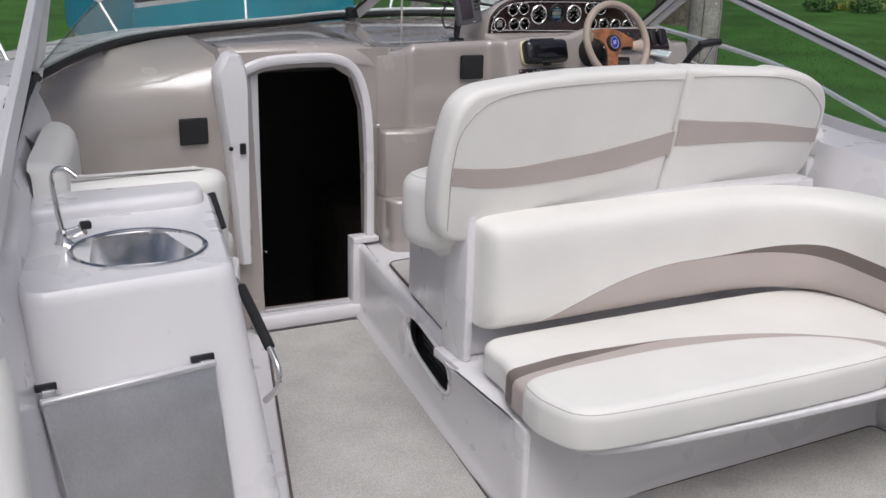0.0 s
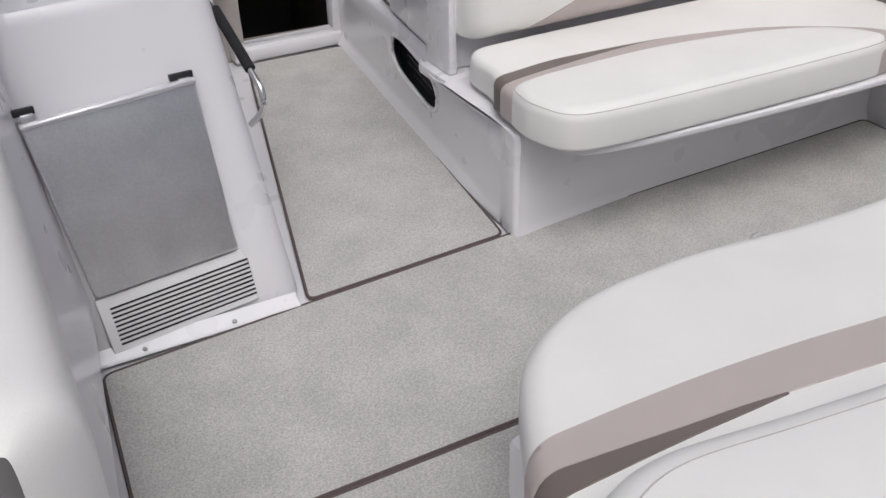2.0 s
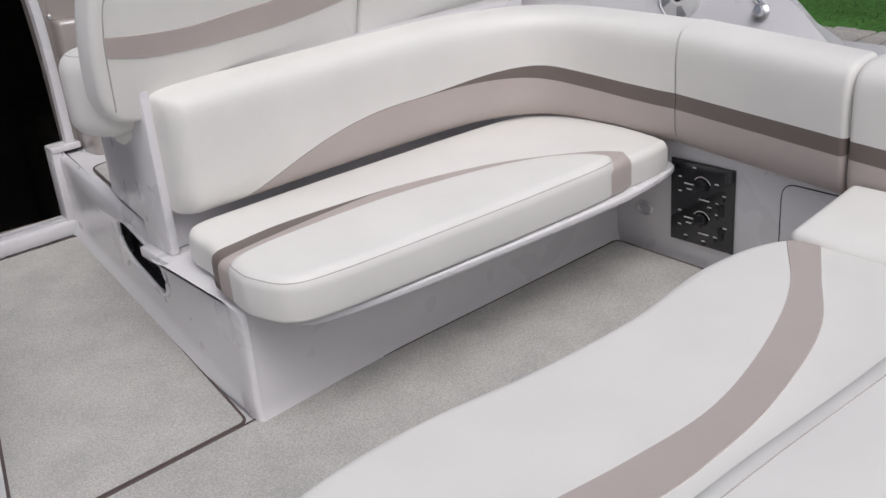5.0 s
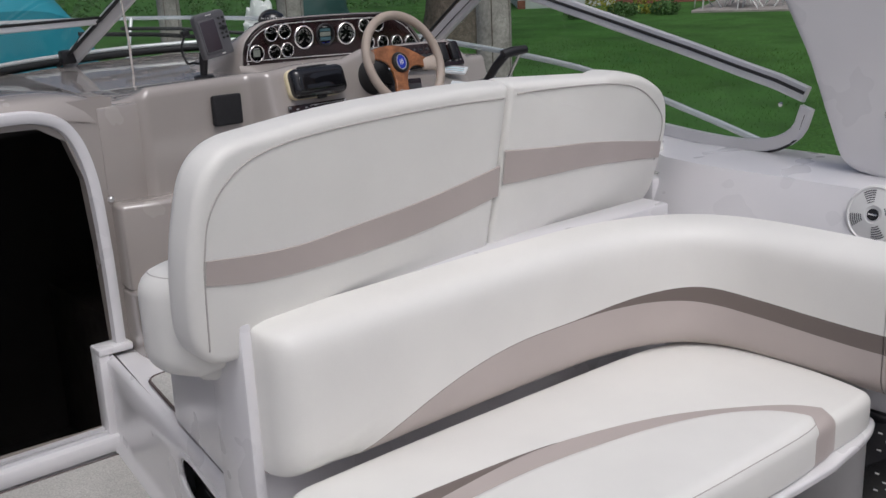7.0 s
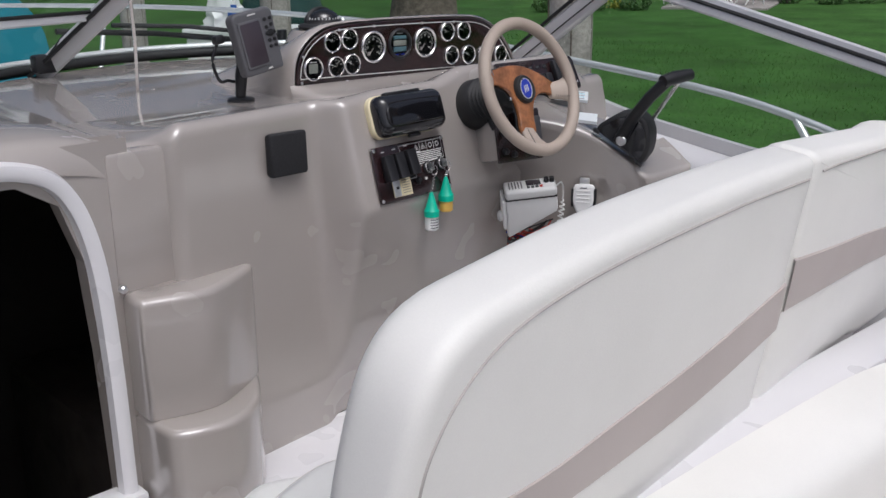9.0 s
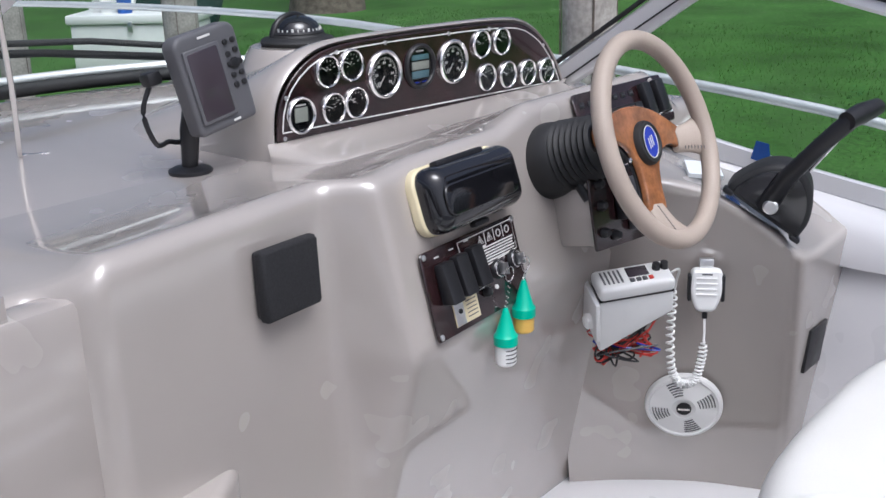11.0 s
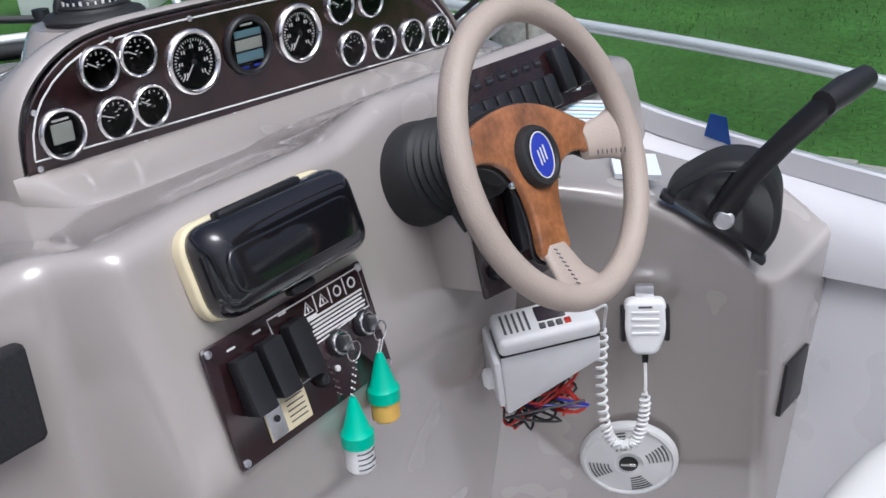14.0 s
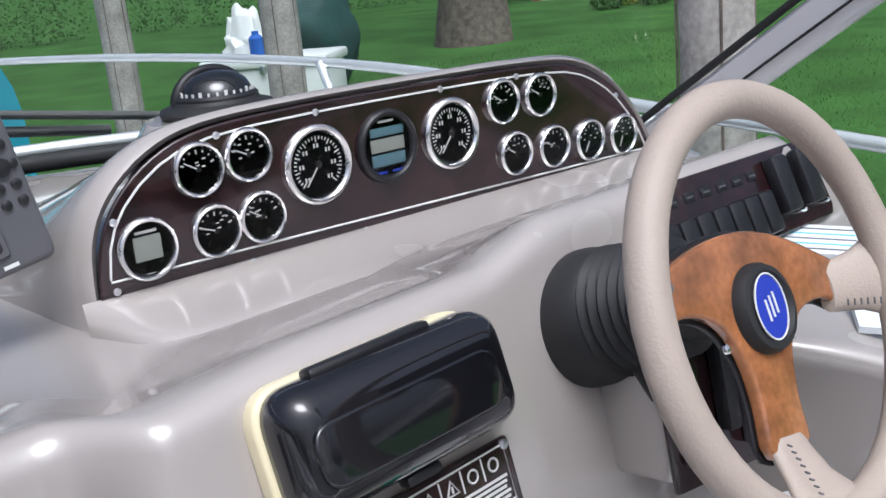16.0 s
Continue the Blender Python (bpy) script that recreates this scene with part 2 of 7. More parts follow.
def box_bm(x0, x1, y0, y1, z0, z1, r=0.004, seg=2):
    bm = bmesh.new()
    bmesh.ops.create_cube(bm, size=1, matrix=Matrix.Translation(((x0 + x1) / 2, (y0 + y1) / 2, (z0 + z1) / 2)) @ Matrix.Diagonal((x1 - x0, y1 - y0, z1 - z0, 1)))
    if r > 0:
        bmesh.ops.bevel(bm, geom=bm.edges[:], offset=r, segments=seg, affect="EDGES", profile=0.5)
    return bm


def box(name, x0, x1, y0, y1, z0, z1, material, parent=None, r=0.004, label="", frame_m=None, local=False):
    bm = box_bm(x0, x1, y0, y1, z0, z1, r)
    if frame_m is not None:
        bmesh.ops.transform(bm, matrix=frame_m, verts=bm.verts)
    return part(name, bm, material, parent, label, local=local)


def grid(name, rows, material, parent=None, label="", local=False, sharp=60):
    """A skin over rows of points."""
    n = len(rows[0])
    verts = [p for r in rows for p in r]
    faces = [(j * n + i, j * n + i + 1, (j + 1) * n + i + 1, (j + 1) * n + i) for j in range(len(rows) - 1) for i in range(n - 1)]
    return mesh(name, verts, faces, material, parent, label, local=local, sharp=sharp)


def tube_bm(pts, rad, seg=8, bm=None, caps=True):
    bm = bm or bmesh.new()
    P = [Vector(p) for p in pts]
    rings = []
    up = Vector((0.013, 0.021, 1)).normalized()
    for i, p in enumerate(P):
        t = (P[min(i + 1, len(P) - 1)] - P[max(i - 1, 0)]).normalized()
        a = t.cross(up)
        if a.length < 0.05:
            a = t.cross(Vector((1, 0.1, 0)))
        a.normalize()
        b = t.cross(a)
        rr = rad[i] if isinstance(rad, (list, tuple)) else rad
        rings.append([bm.verts.new(p + a * rr * math.cos(2 * math.pi * k / seg) + b * rr * math.sin(2 * math.pi * k / seg)) for k in range(seg)])
    for r, s in zip(rings, rings[1:]):
        for k in range(seg):
            bm.faces.new((r[k], r[(k + 1) % seg], s[(k + 1) % seg], s[k]))
    if caps:
        bm.faces.new(rings[0][::-1])
        bm.faces.new(rings[-1])
    return bm


def tube(name, pts, rad, material, parent=None, seg=8, label="", local=False):
    return part(name, tube_bm(pts, rad, seg), material, parent, label, local=local, sharp=60)


def lathe_bm(profile, seg=32, m=None, caps=True):
    """A turned body: (radius, height) pairs about the z axis."""
    bm = bmesh.new()
    rings = []
    for r, z in profile:
        rings.append([bm.verts.new((max(r, 1e-4) * math.cos(2 * math.pi * k / seg), max(r, 1e-4) * math.sin(2 * math.pi * k / seg), z)) for k in range(seg)])
    for a, b in zip(rings, rings[1:]):
        for k in range(seg):
            bm.faces.new((a[k], a[(k + 1) % seg], b[(k + 1) % seg], b[k]))
    if caps:
        bm.faces.new(rings[0][::-1])
        bm.faces.new(rings[-1])
    if m is not None:
        bmesh.ops.transform(bm, matrix=m, verts=bm.verts)
    return bm


def lathe(name, profile, material, parent=None, m=None, seg=32, label="", local=False, caps=True):
    return part(name, lathe_bm(profile, seg, m, caps), material, parent, label, local=local, sharp=35)


def text(name, body, size, material, parent, m, local=False):
    cu = bpy.data.curves.new(name, "FONT")
    cu.body, cu.size, cu.extrude, cu.align_x, cu.align_y = body, size, 0.0004, "CENTER", "CENTER"
    ob = bpy.data.objects.new(name, cu)
    scene.collection.objects.link(ob)
    me = bpy.data.meshes.new_from_object(ob.evaluated_get(bpy.context.evaluated_depsgraph_get()))
    bpy.data.objects.remove(ob)
    me.transform(m)
    me.materials.clear()
    me.materials.append(material)
    return under(new(name, me), parent, local)


def facing(origin, xdir, ydir):
    """A frame whose x and y lie along the given ways and whose z points out of the surface."""
    x = Vector(xdir).normalized()
    y = Vector(ydir)
    y = (y - x * y.dot(x)).normalized()
    z = x.cross(y)
    return Matrix(((x.x, y.x, z.x, origin[0]), (x.y, y.y, z.y, origin[1]), (x.z, y.z, z.z, origin[2]), (0, 0, 0, 1)))


def structure(ob, label, category):
    return tagged(ob, label, category, kind="structure")

# ---- the cockpit sole and its carpets ----
structure(box("floor", -1.75, 1.80, -3.2, 1.95, -0.08, -0.012, GEL, r=0.0), "white gelcoat cockpit sole under the carpets", "floor")


def carpet(loop, label):
    t = thing("carpet", label, "carpet", (loop[0][0], loop[0][1], 0), group="cockpit carpets")
    lp = ccw(round_poly(loop, 0.03, 4))
    slab("fabric", lp, -0.012, 0.004, CARPET, t, r=0.004)
    edge = lp + [lp[0], lp[1]]
    part("binding", tube_bm([(p.x, p.y, 0.001) for p in edge], 0.0055, 6), BIND, t, "dark brown bound edge")
    return t


carpet([(-0.645, -0.03), (0.0, 0.0), (0.238, 1.72), (-0.20, 1.73)], "greige cockpit carpet in the walkway with dark bound edge")
carpet([(-1.22, -0.08), (-0.66, -0.045), (0.0, -0.012), (0.6, 0.0), (1.555, 0.021), (1.545, -0.735), (-1.28, -0.735)], "greige cockpit carpet across the sole with dark bound edge")
carpet([(-1.285, -0.748), (1.54, -0.748), (1.5, -2.2), (-1.30, -2.2)], "greige cockpit carpet beneath the aft bench")
sock = thing("table_socket", "chrome table socket set flush in carpet", "fitting", (0.65, -0.44, 0.0))
lathe("rim", [(0.055, 0.003), (0.055, 0.006), (0.045, 0.011), (0.035, 0.009), (0.033, 0.004)], RAILM, sock, Matrix.Translation((0.65, -0.44, 0)))

# ---- seat plinth along the walkway, with its oval vent ----
def lerp(a, b, t):
    return a + (b - a) * t


def side_x(y):
    """The walkway's starboard side at a distance forward."""
    return 0.01 + 0.127 * y


plinth = thing("seat_plinth", "white moulded seat base with sloping walkway side", "seat base", (0.8, 0.1, 0))
plinth["kind"] = "structure"
# front face, with the rounded corner, and the walkway side pierced by the vent
V0, V1 = 0.585, 1.055


def plinth_skin():
    bm = bmesh.new()
    ys = [0.06, 0.3, V0 - 0.03] + [lerp(V0, V1, k / 12) for k in range(13)] + [V1 + 0.03, 1.3, 1.6, 1.80]
    zs_lo = [0.0, 0.012, 0.05]

    def hole(y):
        """Lower and upper edge of the vent at y."""
        t = (y - V0) / (V1 - V0)
        h = max(0.0, 1 - abs(2 * t - 1) ** 3.2) ** 0.45
        mid = lerp(0.20, 0.235, t)
        return mid - 0.075 * h, mid + 0.068 * h
    cols = []
    for y in ys:
        out = 0.010 + 0.018 * min(1.0, (y - 0.06) / 0.15)
        lo, hi = hole(min(max(y, V0), V1))
        zs = [(0.0, out), (0.014, out * 0.9), (0.03, 0.010), (0.06, 0.004), (lo, 0.004), (hi, 0.006), (0.318, 0.008), (0.33, 0.016), (0.336, 0.030)]
        cols.append([bm.verts.new((side_x(y) - o + (0.02 if k < 3 else 0.02), y, z)) if k < 7 else bm.verts.new((side_x(y) + 0.012 + (k - 6) * 0.012, y, z)) for k, (z, o) in enumerate(zs)])
    for a, b, ya, yb in zip(cols, cols[1:], ys, ys[1:]):
        for k in range(8):
            if k == 4 and V0 - 1e-6 <= ya and yb <= V1 + 1e-6:
                continue
            bm.faces.new((a[k], b[k], b[k + 1], a[k + 1]))
    return bm


part("side_skin", plinth_skin(), GEL, plinth, sharp=60)
corner = curve_pts([(0.027, 0.06), (0.02, 0.0), (0.032, -0.030), (0.09, -0.026), (0.5, 0.006), (1.0, 0.018), (1.60, 0.034)], 8)
grid("front_skin", [[(p.x, p.y + dy, z) for p in corner] for z, dy in ((0.0, -0.012), (0.02, -0.004), (0.04, 0.0), (0.315, -0.004), (0.33, 0.004), (0.336, 0.02), (0.336, 0.45))], GEL, plinth)
box("top_deck", 0.045, 1.62, 0.02, 0.62, 0.300, 0.335, GEL, plinth, r=0.008)
grid("vent_well", [[(side_x(y) + 0.024, y, 0.10), (side_x(y) + 0.06, y, 0.13), (side_x(y) + 0.06, y, 0.31), (side_x(y) + 0.024, y, 0.312)] for y in (0.55, 0.7, 0.85, 1.09)], RUBBER, plinth)


def vent_ring():
    pts = []
    for k in range(40):
        a = 2 * math.pi * k / 40
        c, s = math.cos(a), math.sin(a)
        u = 0.5 + 0.5 * math.copysign(abs(c) ** 0.55, c)
        y = lerp(V0, V1, u)
        mid = lerp(0.20, 0.235, u)
        z = mid + math.copysign(abs(s) ** 0.75, s) * 0.072
        pts.append((side_x(y) + 0.013, y, z))
    return pts + pts[:2]


vent = thing("side_vent", "black oval vent with white rim in seat base", "vent", (0.11, 0.8, 0.135))
tube("rim", vent_ring(), 0.009, GEL, vent)
for k in range(5):
    z = 0.165 + 0.026 * k
    sl = (0.10, 0.15, 0.16, 0.15, 0.10)[k]
    box("slat", -sl, sl, -0.004, 0.004, -0.003, 0.003, BLACK, vent, r=0.001, frame_m=facing((side_x(0.8) + 0.045, 0.8, z), (0.127, 1, 0.06), (0, 0, 1)) )

# ---- helm floor and the walkway step ----
structure(mesh("helm_floor", [(side_x(0.6) + 0.03, 0.6, 0.325), (2.05, 0.6, 0.325), (2.05, 1.95, 0.325), (side_x(1.8) + 0.05, 1.8, 0.325),
                             (side_x(0.6) + 0.03, 0.6, 0.30), (2.05, 0.6, 0.30), (2.05, 1.95, 0.30), (side_x(1.8) + 0.05, 1.8, 0.30)],
               [(0, 1, 2, 3), (7, 6, 5, 4), (0, 4, 5, 1), (1, 5, 6, 2), (2, 6, 7, 3), (3, 7, 4, 0)], GEL, smooth=False), "white gelcoat raised helm platform", "floor")
hc = thing("carpet", "greige helm carpet with dark bound edge", "carpet", (0.8, 1.3, 0.325), group="cockpit carpets")
hl = ccw(round_poly([(0.19, 0.95), (0.27, 1.50), (0.70, 1.55), (1.66, 1.66), (1.80, 1.30), (1.80, 0.80)], 0.04, 4))
slab("fabric", hl, 0.322, 0.336, CARPET, hc, r=0.004)
part("binding", tube_bm([(p.x, p.y, 0.333) for p in hl + hl[:2]], 0.0055, 6), BIND, hc, "dark brown bound edge")

# ---- forward bulkhead with the cabin doorway ----
BY = 1.82
door_loop = [(-0.175, 0.065), (0.236, 0.055), (0.300, 0.36), (0.292, 0.70), (0.278, 0.93), (0.235, 1.065), (0.15, 1.118), (0.0, 1.122), (-0.15, 1.112), (-0.21, 1.09), (-0.20, 0.7)]


def bulkhead():
    """Wall from the port side to the helm with the doorway cut through it."""
    inner = [Vector(p) for p in door_loop]
    outer = [(-0.31, -0.01), (0.30, -0.01), (0.40, 0.36), (0.40, 0.7), (0.40, 0.95), (0.40, 1.19), (0.2, 1.19), (0.0, 1.19), (-0.2, 1.19), (-0.31, 1.19), (-0.31, 0.7)]
    bm = bmesh.new()
    rows = []
    for y, dd in ((BY, 0.0), (BY + 0.05, 0.0)):
        rows.append(([bm.verts.new((p[0], y, p[1])) for p in outer], [bm.verts.new((p.x, y, p.y)) for p in inner]))
    n = len(inner)
    (o0, i0), (o1, i1) = rows
    for k in range(n):
        j = (k + 1) % n
        bm.faces.new((o0[k], o0[j], i0[j], i0[k]))
        bm.faces.new((i1[k], i1[j], o1[j], o1[k]))
        bm.faces.new((i0[k], i0[j], i1[j], i1[k]))
    return bm


structure(part("wall_forward", bulkhead(), TAN, smooth=False), "tan gelcoat bulkhead round the cabin doorway", "wall")
door = thing("door_1", "open cabin doorway with white rounded frame", "door", (0.03, BY, 0.05))
door["kind"] = "structure"
dl = curve_pts([(p[0], p[1], 0) for p in door_loop], 5, closed=True)
jamb = [(0.236, 0.055), (0.315, 0.36), (0.312, 0.70), (0.296, 0.95), (0.245, 1.10), (0.15, 1.155), (0.0, 1.16), (-0.15, 1.15), (-0.24, 1.12)]
jr = curve_pts([(p[0], BY - 0.012, p[1]) for p in jamb[1:]], 6)
bmj = bmesh.new()
prof = [(0.022, 0.012), (0.018, -0.012), (0.004, -0.020), (-0.014, -0.016), (-0.02, 0.012)]
rows = []
for i, p in enumerate(jr):
    a, b = jr[max(i - 1, 0)], jr[min(i + 1, len(jr) - 1)]
    t = (b - a).normalized()
    nrm = Vector((-t.z, 0, t.x))
    rows.append([bmj.verts.new(p + nrm * u + Vector((0, v, 0))) for u, v in prof])
for a, b in zip(rows, rows[1:]):
    for k in range(len(prof) - 1):
        bmj.faces.new((a[k], b[k], b[k + 1], a[k + 1]))
part("door_frame", bmj, GEL, door, "white moulded door frame", sharp=50)
box("sill", -0.24, 0.27, BY - 0.07, BY + 0.04, 0.0, 0.055, GEL, door, r=0.008)
box("track", -0.23, 0.24, BY - 0.035, BY - 0.02, 0.052, 0.066, ALU, door, r=0.002)
box("track", -0.23, 0.24, BY + 0.0, BY + 0.015, 0.052, 0.068, ALU, door, r=0.002)
box("jamb_post", 0.222, 0.262, BY - 0.045, BY + 0.03, 0.0, 0.362, GEL, door, r=0.008)
box("jamb_ledge", 0.222, 0.345, BY - 0.05, BY + 0.03, 0.34, 0.365, GEL, door, r=0.006)
box("sliding_edge", -0.245, -0.175, BY + 0.012, BY + 0.03, 0.06, 1.11, ALU, door, r=0.003, label="grey edge of the slid-back door")
lathe("latch_pin", [(0.004, 0), (0.004, 0.02), (0.002, 0.022)], CHROME, door, facing((-0.165, BY + 0.01, 0.34), (1, 0, 0), (0, 0, 1)))
lathe("strike", [(0.009, 0), (0.009, 0.012), (0.005, 0.016)], STEEL, door, facing((0.345, BY - 0.02, 0.86), (1, 0, 0), (0, 0, 1)))
# white boxed pillar at the doorway's port side
pil = thing("door_pillar", "white moulded door pillar with black latch plate", "pillar", (-0.3, BY, 0.3))
pil["kind"] = "structure"
bmp = bmesh.new()
pr = []
for z, xa, xb, ya in ((0.31, -0.29, -0.235, 1.77), (0.6, -0.31, -0.235, 1.765), (0.85, -0.335, -0.232, 1.755), (1.05, -0.36, -0.232, 1.75), (1.12, -0.365, -0.24, 1.75), (1.185, -0.325, -0.26, 1.76), (1.195, -0.31, -0.27, 1.80)):
    pr.append([bmp.verts.new(v) for v in ((xa, BY + 0.02, z), (xa, ya + 0.02, z), (xa + 0.015, ya, z), (xb - 0.012, ya, z), (xb, ya + 0.015, z), (xb, BY + 0.03, z))])
for a, b in zip(pr, pr[1:]):
    for k in range(5):
        bmp.faces.new((a[k], a[k + 1], b[k + 1], b[k]))
bmp.faces.new(pr[-1])
bmp.faces.new(pr[0])
part("body", bmp, GEL, pil, sharp=50)
box("latch_plate", -0.282, -0.258, 1.744, 1.757, 0.79, 0.835, BLACK, pil, r=0.003)
lathe("keyhole", [(0.009, 0), (0.009, 0.006), (0.004, 0.007)], BLACK, pil, facing((-0.318, 1.757, 0.815), (1, 0, 0), (0, 0, 1)))

# cabin beyond the doorway; near-black colours stand in for its missing light
cabin = thing("cabin", "cabin interior seen through the doorway, shade put into near-black colours", "cabin", (0.0, 3.0, -0.4))
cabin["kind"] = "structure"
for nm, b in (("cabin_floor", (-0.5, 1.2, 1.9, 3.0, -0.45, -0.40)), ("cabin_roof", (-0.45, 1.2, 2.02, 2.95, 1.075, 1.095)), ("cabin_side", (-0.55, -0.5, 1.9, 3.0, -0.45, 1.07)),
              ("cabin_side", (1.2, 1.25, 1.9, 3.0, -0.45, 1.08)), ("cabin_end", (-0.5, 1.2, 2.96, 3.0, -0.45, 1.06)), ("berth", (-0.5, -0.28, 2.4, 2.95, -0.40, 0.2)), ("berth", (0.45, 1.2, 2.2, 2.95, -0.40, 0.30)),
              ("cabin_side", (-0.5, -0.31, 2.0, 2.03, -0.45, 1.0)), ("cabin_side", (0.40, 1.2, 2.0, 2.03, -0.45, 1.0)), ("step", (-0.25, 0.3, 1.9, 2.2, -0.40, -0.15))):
    box(nm, *b, CABIN_SHADE if "cabin" in nm else FITTING_SHADE, cabin, r=0.0 if "cabin" in nm else 0.02)

# ---- port side: tan wall, speaker pad, dash top ----
def port_x(y):
    return -1.02 - 0.24 * (1.85 - y)


pw = [[(-0.31, BY + 0.01, z), (-0.55, BY + 0.03, z), (-0.75, BY + 0.02, z), (-0.90, BY - 0.03, z), (-0.975, BY - 0.12, z), (-1.02, BY - 0.26, z), (-1.06, 1.3, z)] for z in (-0.01, 0.3, 0.6, 0.85)]
pw.append([(-0.31, BY + 0.02, 1.0), (-0.55, BY + 0.05, 1.02), (-0.75, BY + 0.05, 1.02), (-0.92, BY - 0.01, 1.0), (-1.0, BY - 0.12, 0.99), (-1.05, BY - 0.26, 0.97), (-1.09, 1.3, 0.95)])
pw.append([(-0.31, BY + 0.04, 1.10), (-0.55, BY + 0.08, 1.08), (-0.75, BY + 0.09, 1.07), (-0.93, BY + 0.03, 1.06), (-1.02, BY - 0.10, 1.04), (-1.08, BY - 0.25, 1.03), (-1.12, 1.3, 1.0)])
pw.append([(-0.31, BY + 0.10, 1.17), (-0.55, BY + 0.20, 1.15), (-0.75, BY + 0.18, 1.13), (-0.93, BY + 0.08, 1.12), (-1.04, BY - 0.08, 1.10), (-1.10, BY - 0.24, 1.08), (-1.15, 1.3, 1.05)])
pw.append([(-0.31, 2.42, 1.20), (-0.52, 2.28, 1.20), (-0.74, 2.08, 1.19), (-0.92, 1.85, 1.18), (-1.04, 1.68, 1.16), (-1.10, 1.58, 1.14), (-1.17, 1.3, 1.08)])
structure(grid("wall_port", pw, TAN), "tan gelcoat moulded wall beneath the port windshield", "wall")


def pad_speaker(m, name_label):
    t = thing("speaker_cover", name_label, "speaker", m.translation, group="square speaker covers")
    lp = round_poly([(-0.057, -0.053), (0.057, -0.053), (0.057, 0.053), (-0.057, 0.053)], 0.006, 3)
    slab("backing", [(p.x * 0.94, p.y * 0.94) for p in lp], 0.0, 0.006, BLACK, t, r=0.001, frame_m=m)
    slab("cover", lp, 0.005, 0.026, FOAM, t, r=0.006, frame_m=m)
    return t


pad_speaker(facing((-0.448, 1.845, 0.88), (1, 0.02, 0), (0, 0.05, 1)), "black square speaker cover on tan port wall")

# ---- dash top between the bulkhead and the windshield ----
WB = [(-1.17, 1.28, 1.10), (-1.05, 1.55, 1.15), (-0.72, 2.08, 1.19), (-0.32, 2.42, 1.20), (0.22, 2.72, 1.20), (0.60, 2.92, 1.205), (1.05, 2.98, 1.21), (1.50, 2.80, 1.21), (1.85, 2.45, 1.20), (2.02, 2.16, 1.18)]
wb = curve_pts(WB, 6)
front_edge = curve_pts([(-0.31, BY + 0.03, 1.19), (0.0, BY, 1.195), (0.25, BY, 1.19), (0.40, BY + 0.01, 1.15)], 6)
d1 = [p for p in wb if -0.33 <= p.x <= 0.40] + [Vector((0.405, 2.825, 1.2025))]
fe = [front_edge[min(len(front_edge) - 1, round(k * (len(front_edge) - 1) / (len(d1) - 1)))] for k in range(len(d1))]
drow = [[(p.x, p.y - 0.006, p.z - 0.06) for p in fe], [(p.x, p.y, p.z) for p in fe], [(p.x, p.y + 0.03, p.z + 0.018) for p in fe]]
for f in (0.3, 0.65, 1.0):
    drow.append([(lerp(a.x, b.x, f), lerp(a.y + 0.03, b.y, f), lerp(a.z + 0.018, b.z, f)) for a, b in zip(fe, d1)])
edge_yz = [(1.84, 1.04), (1.84, 1.18), (1.88, 1.206), (2.42, 1.198), (1.92, 1.165), (1.86, 1.09)]
ev = [(x, y, z) for x in (-0.326, -0.310) for y, z in edge_yz]
structure(mesh("dash_edge", ev, [(0, 1, 2, 3, 4, 5), (11, 10, 9, 8, 7, 6)] + [(k, (k + 1) % 6, 6 + (k + 1) % 6, 6 + k) for k in range(6)], TAN, smooth=False), "tan gelcoat edge of the dash beside the doorway", "dash")
structure(grid("dash_top", drow, TAN), "tan gelcoat dash top above the cabin door", "dash")

# ---- starboard helm console ----
CX = [0.40, 0.45, 0.50, 0.56, 0.66, 0.76, 0.86, 0.91, 0.945, 0.97, 1.00, 1.10, 1.22, 1.32, 1.38, 1.42, 1.50, 1.60, 1.70, 1.80, 1.88, 1.92, 1.95, 2.02]


def console_y(x, z):
    """The console's aft face."""
    if x < 0.45:
        return 1.86
    face = 1.725 + 0.27 * max(0.0, z - 0.93) + (0.25 * (0.93 - z) if z < 0.93 else 0) + 0.09 * (min(x, 1.30) - 1.15) + 0.03 * max(0.0, min(x, 1.6) - 1.30)
    side = 1.824 + 0.12 * (x - 0.80) + 0.02 * (z - 1.0)
    if x < 0.50:
        return lerp(1.86, 1.79, (x - 0.45) / 0.05)
    if x < 0.90:
        return side
    u = min(1.0, (x - 0.90) / 0.075)
    u = u * u * (3 - 2 * u)
    return lerp(side, face, u)


def console_top(x):
    if x < 0.46:
        return 1.165
    if x < 0.52:
        return lerp(1.165, 1.205, (x - 0.46) / 0.06)
    if x < 1.32:
        return 1.205 + 0.015 * min(1, max(0, (x - 0.9) / 0.2))
    if x < 1.42:
        return lerp(1.22, 1.248, (x - 1.32) / 0.10)
    if x < 1.86:
        return 1.248
    return lerp(1.248, 1.17, min(1, (x - 1.86) / 0.08))


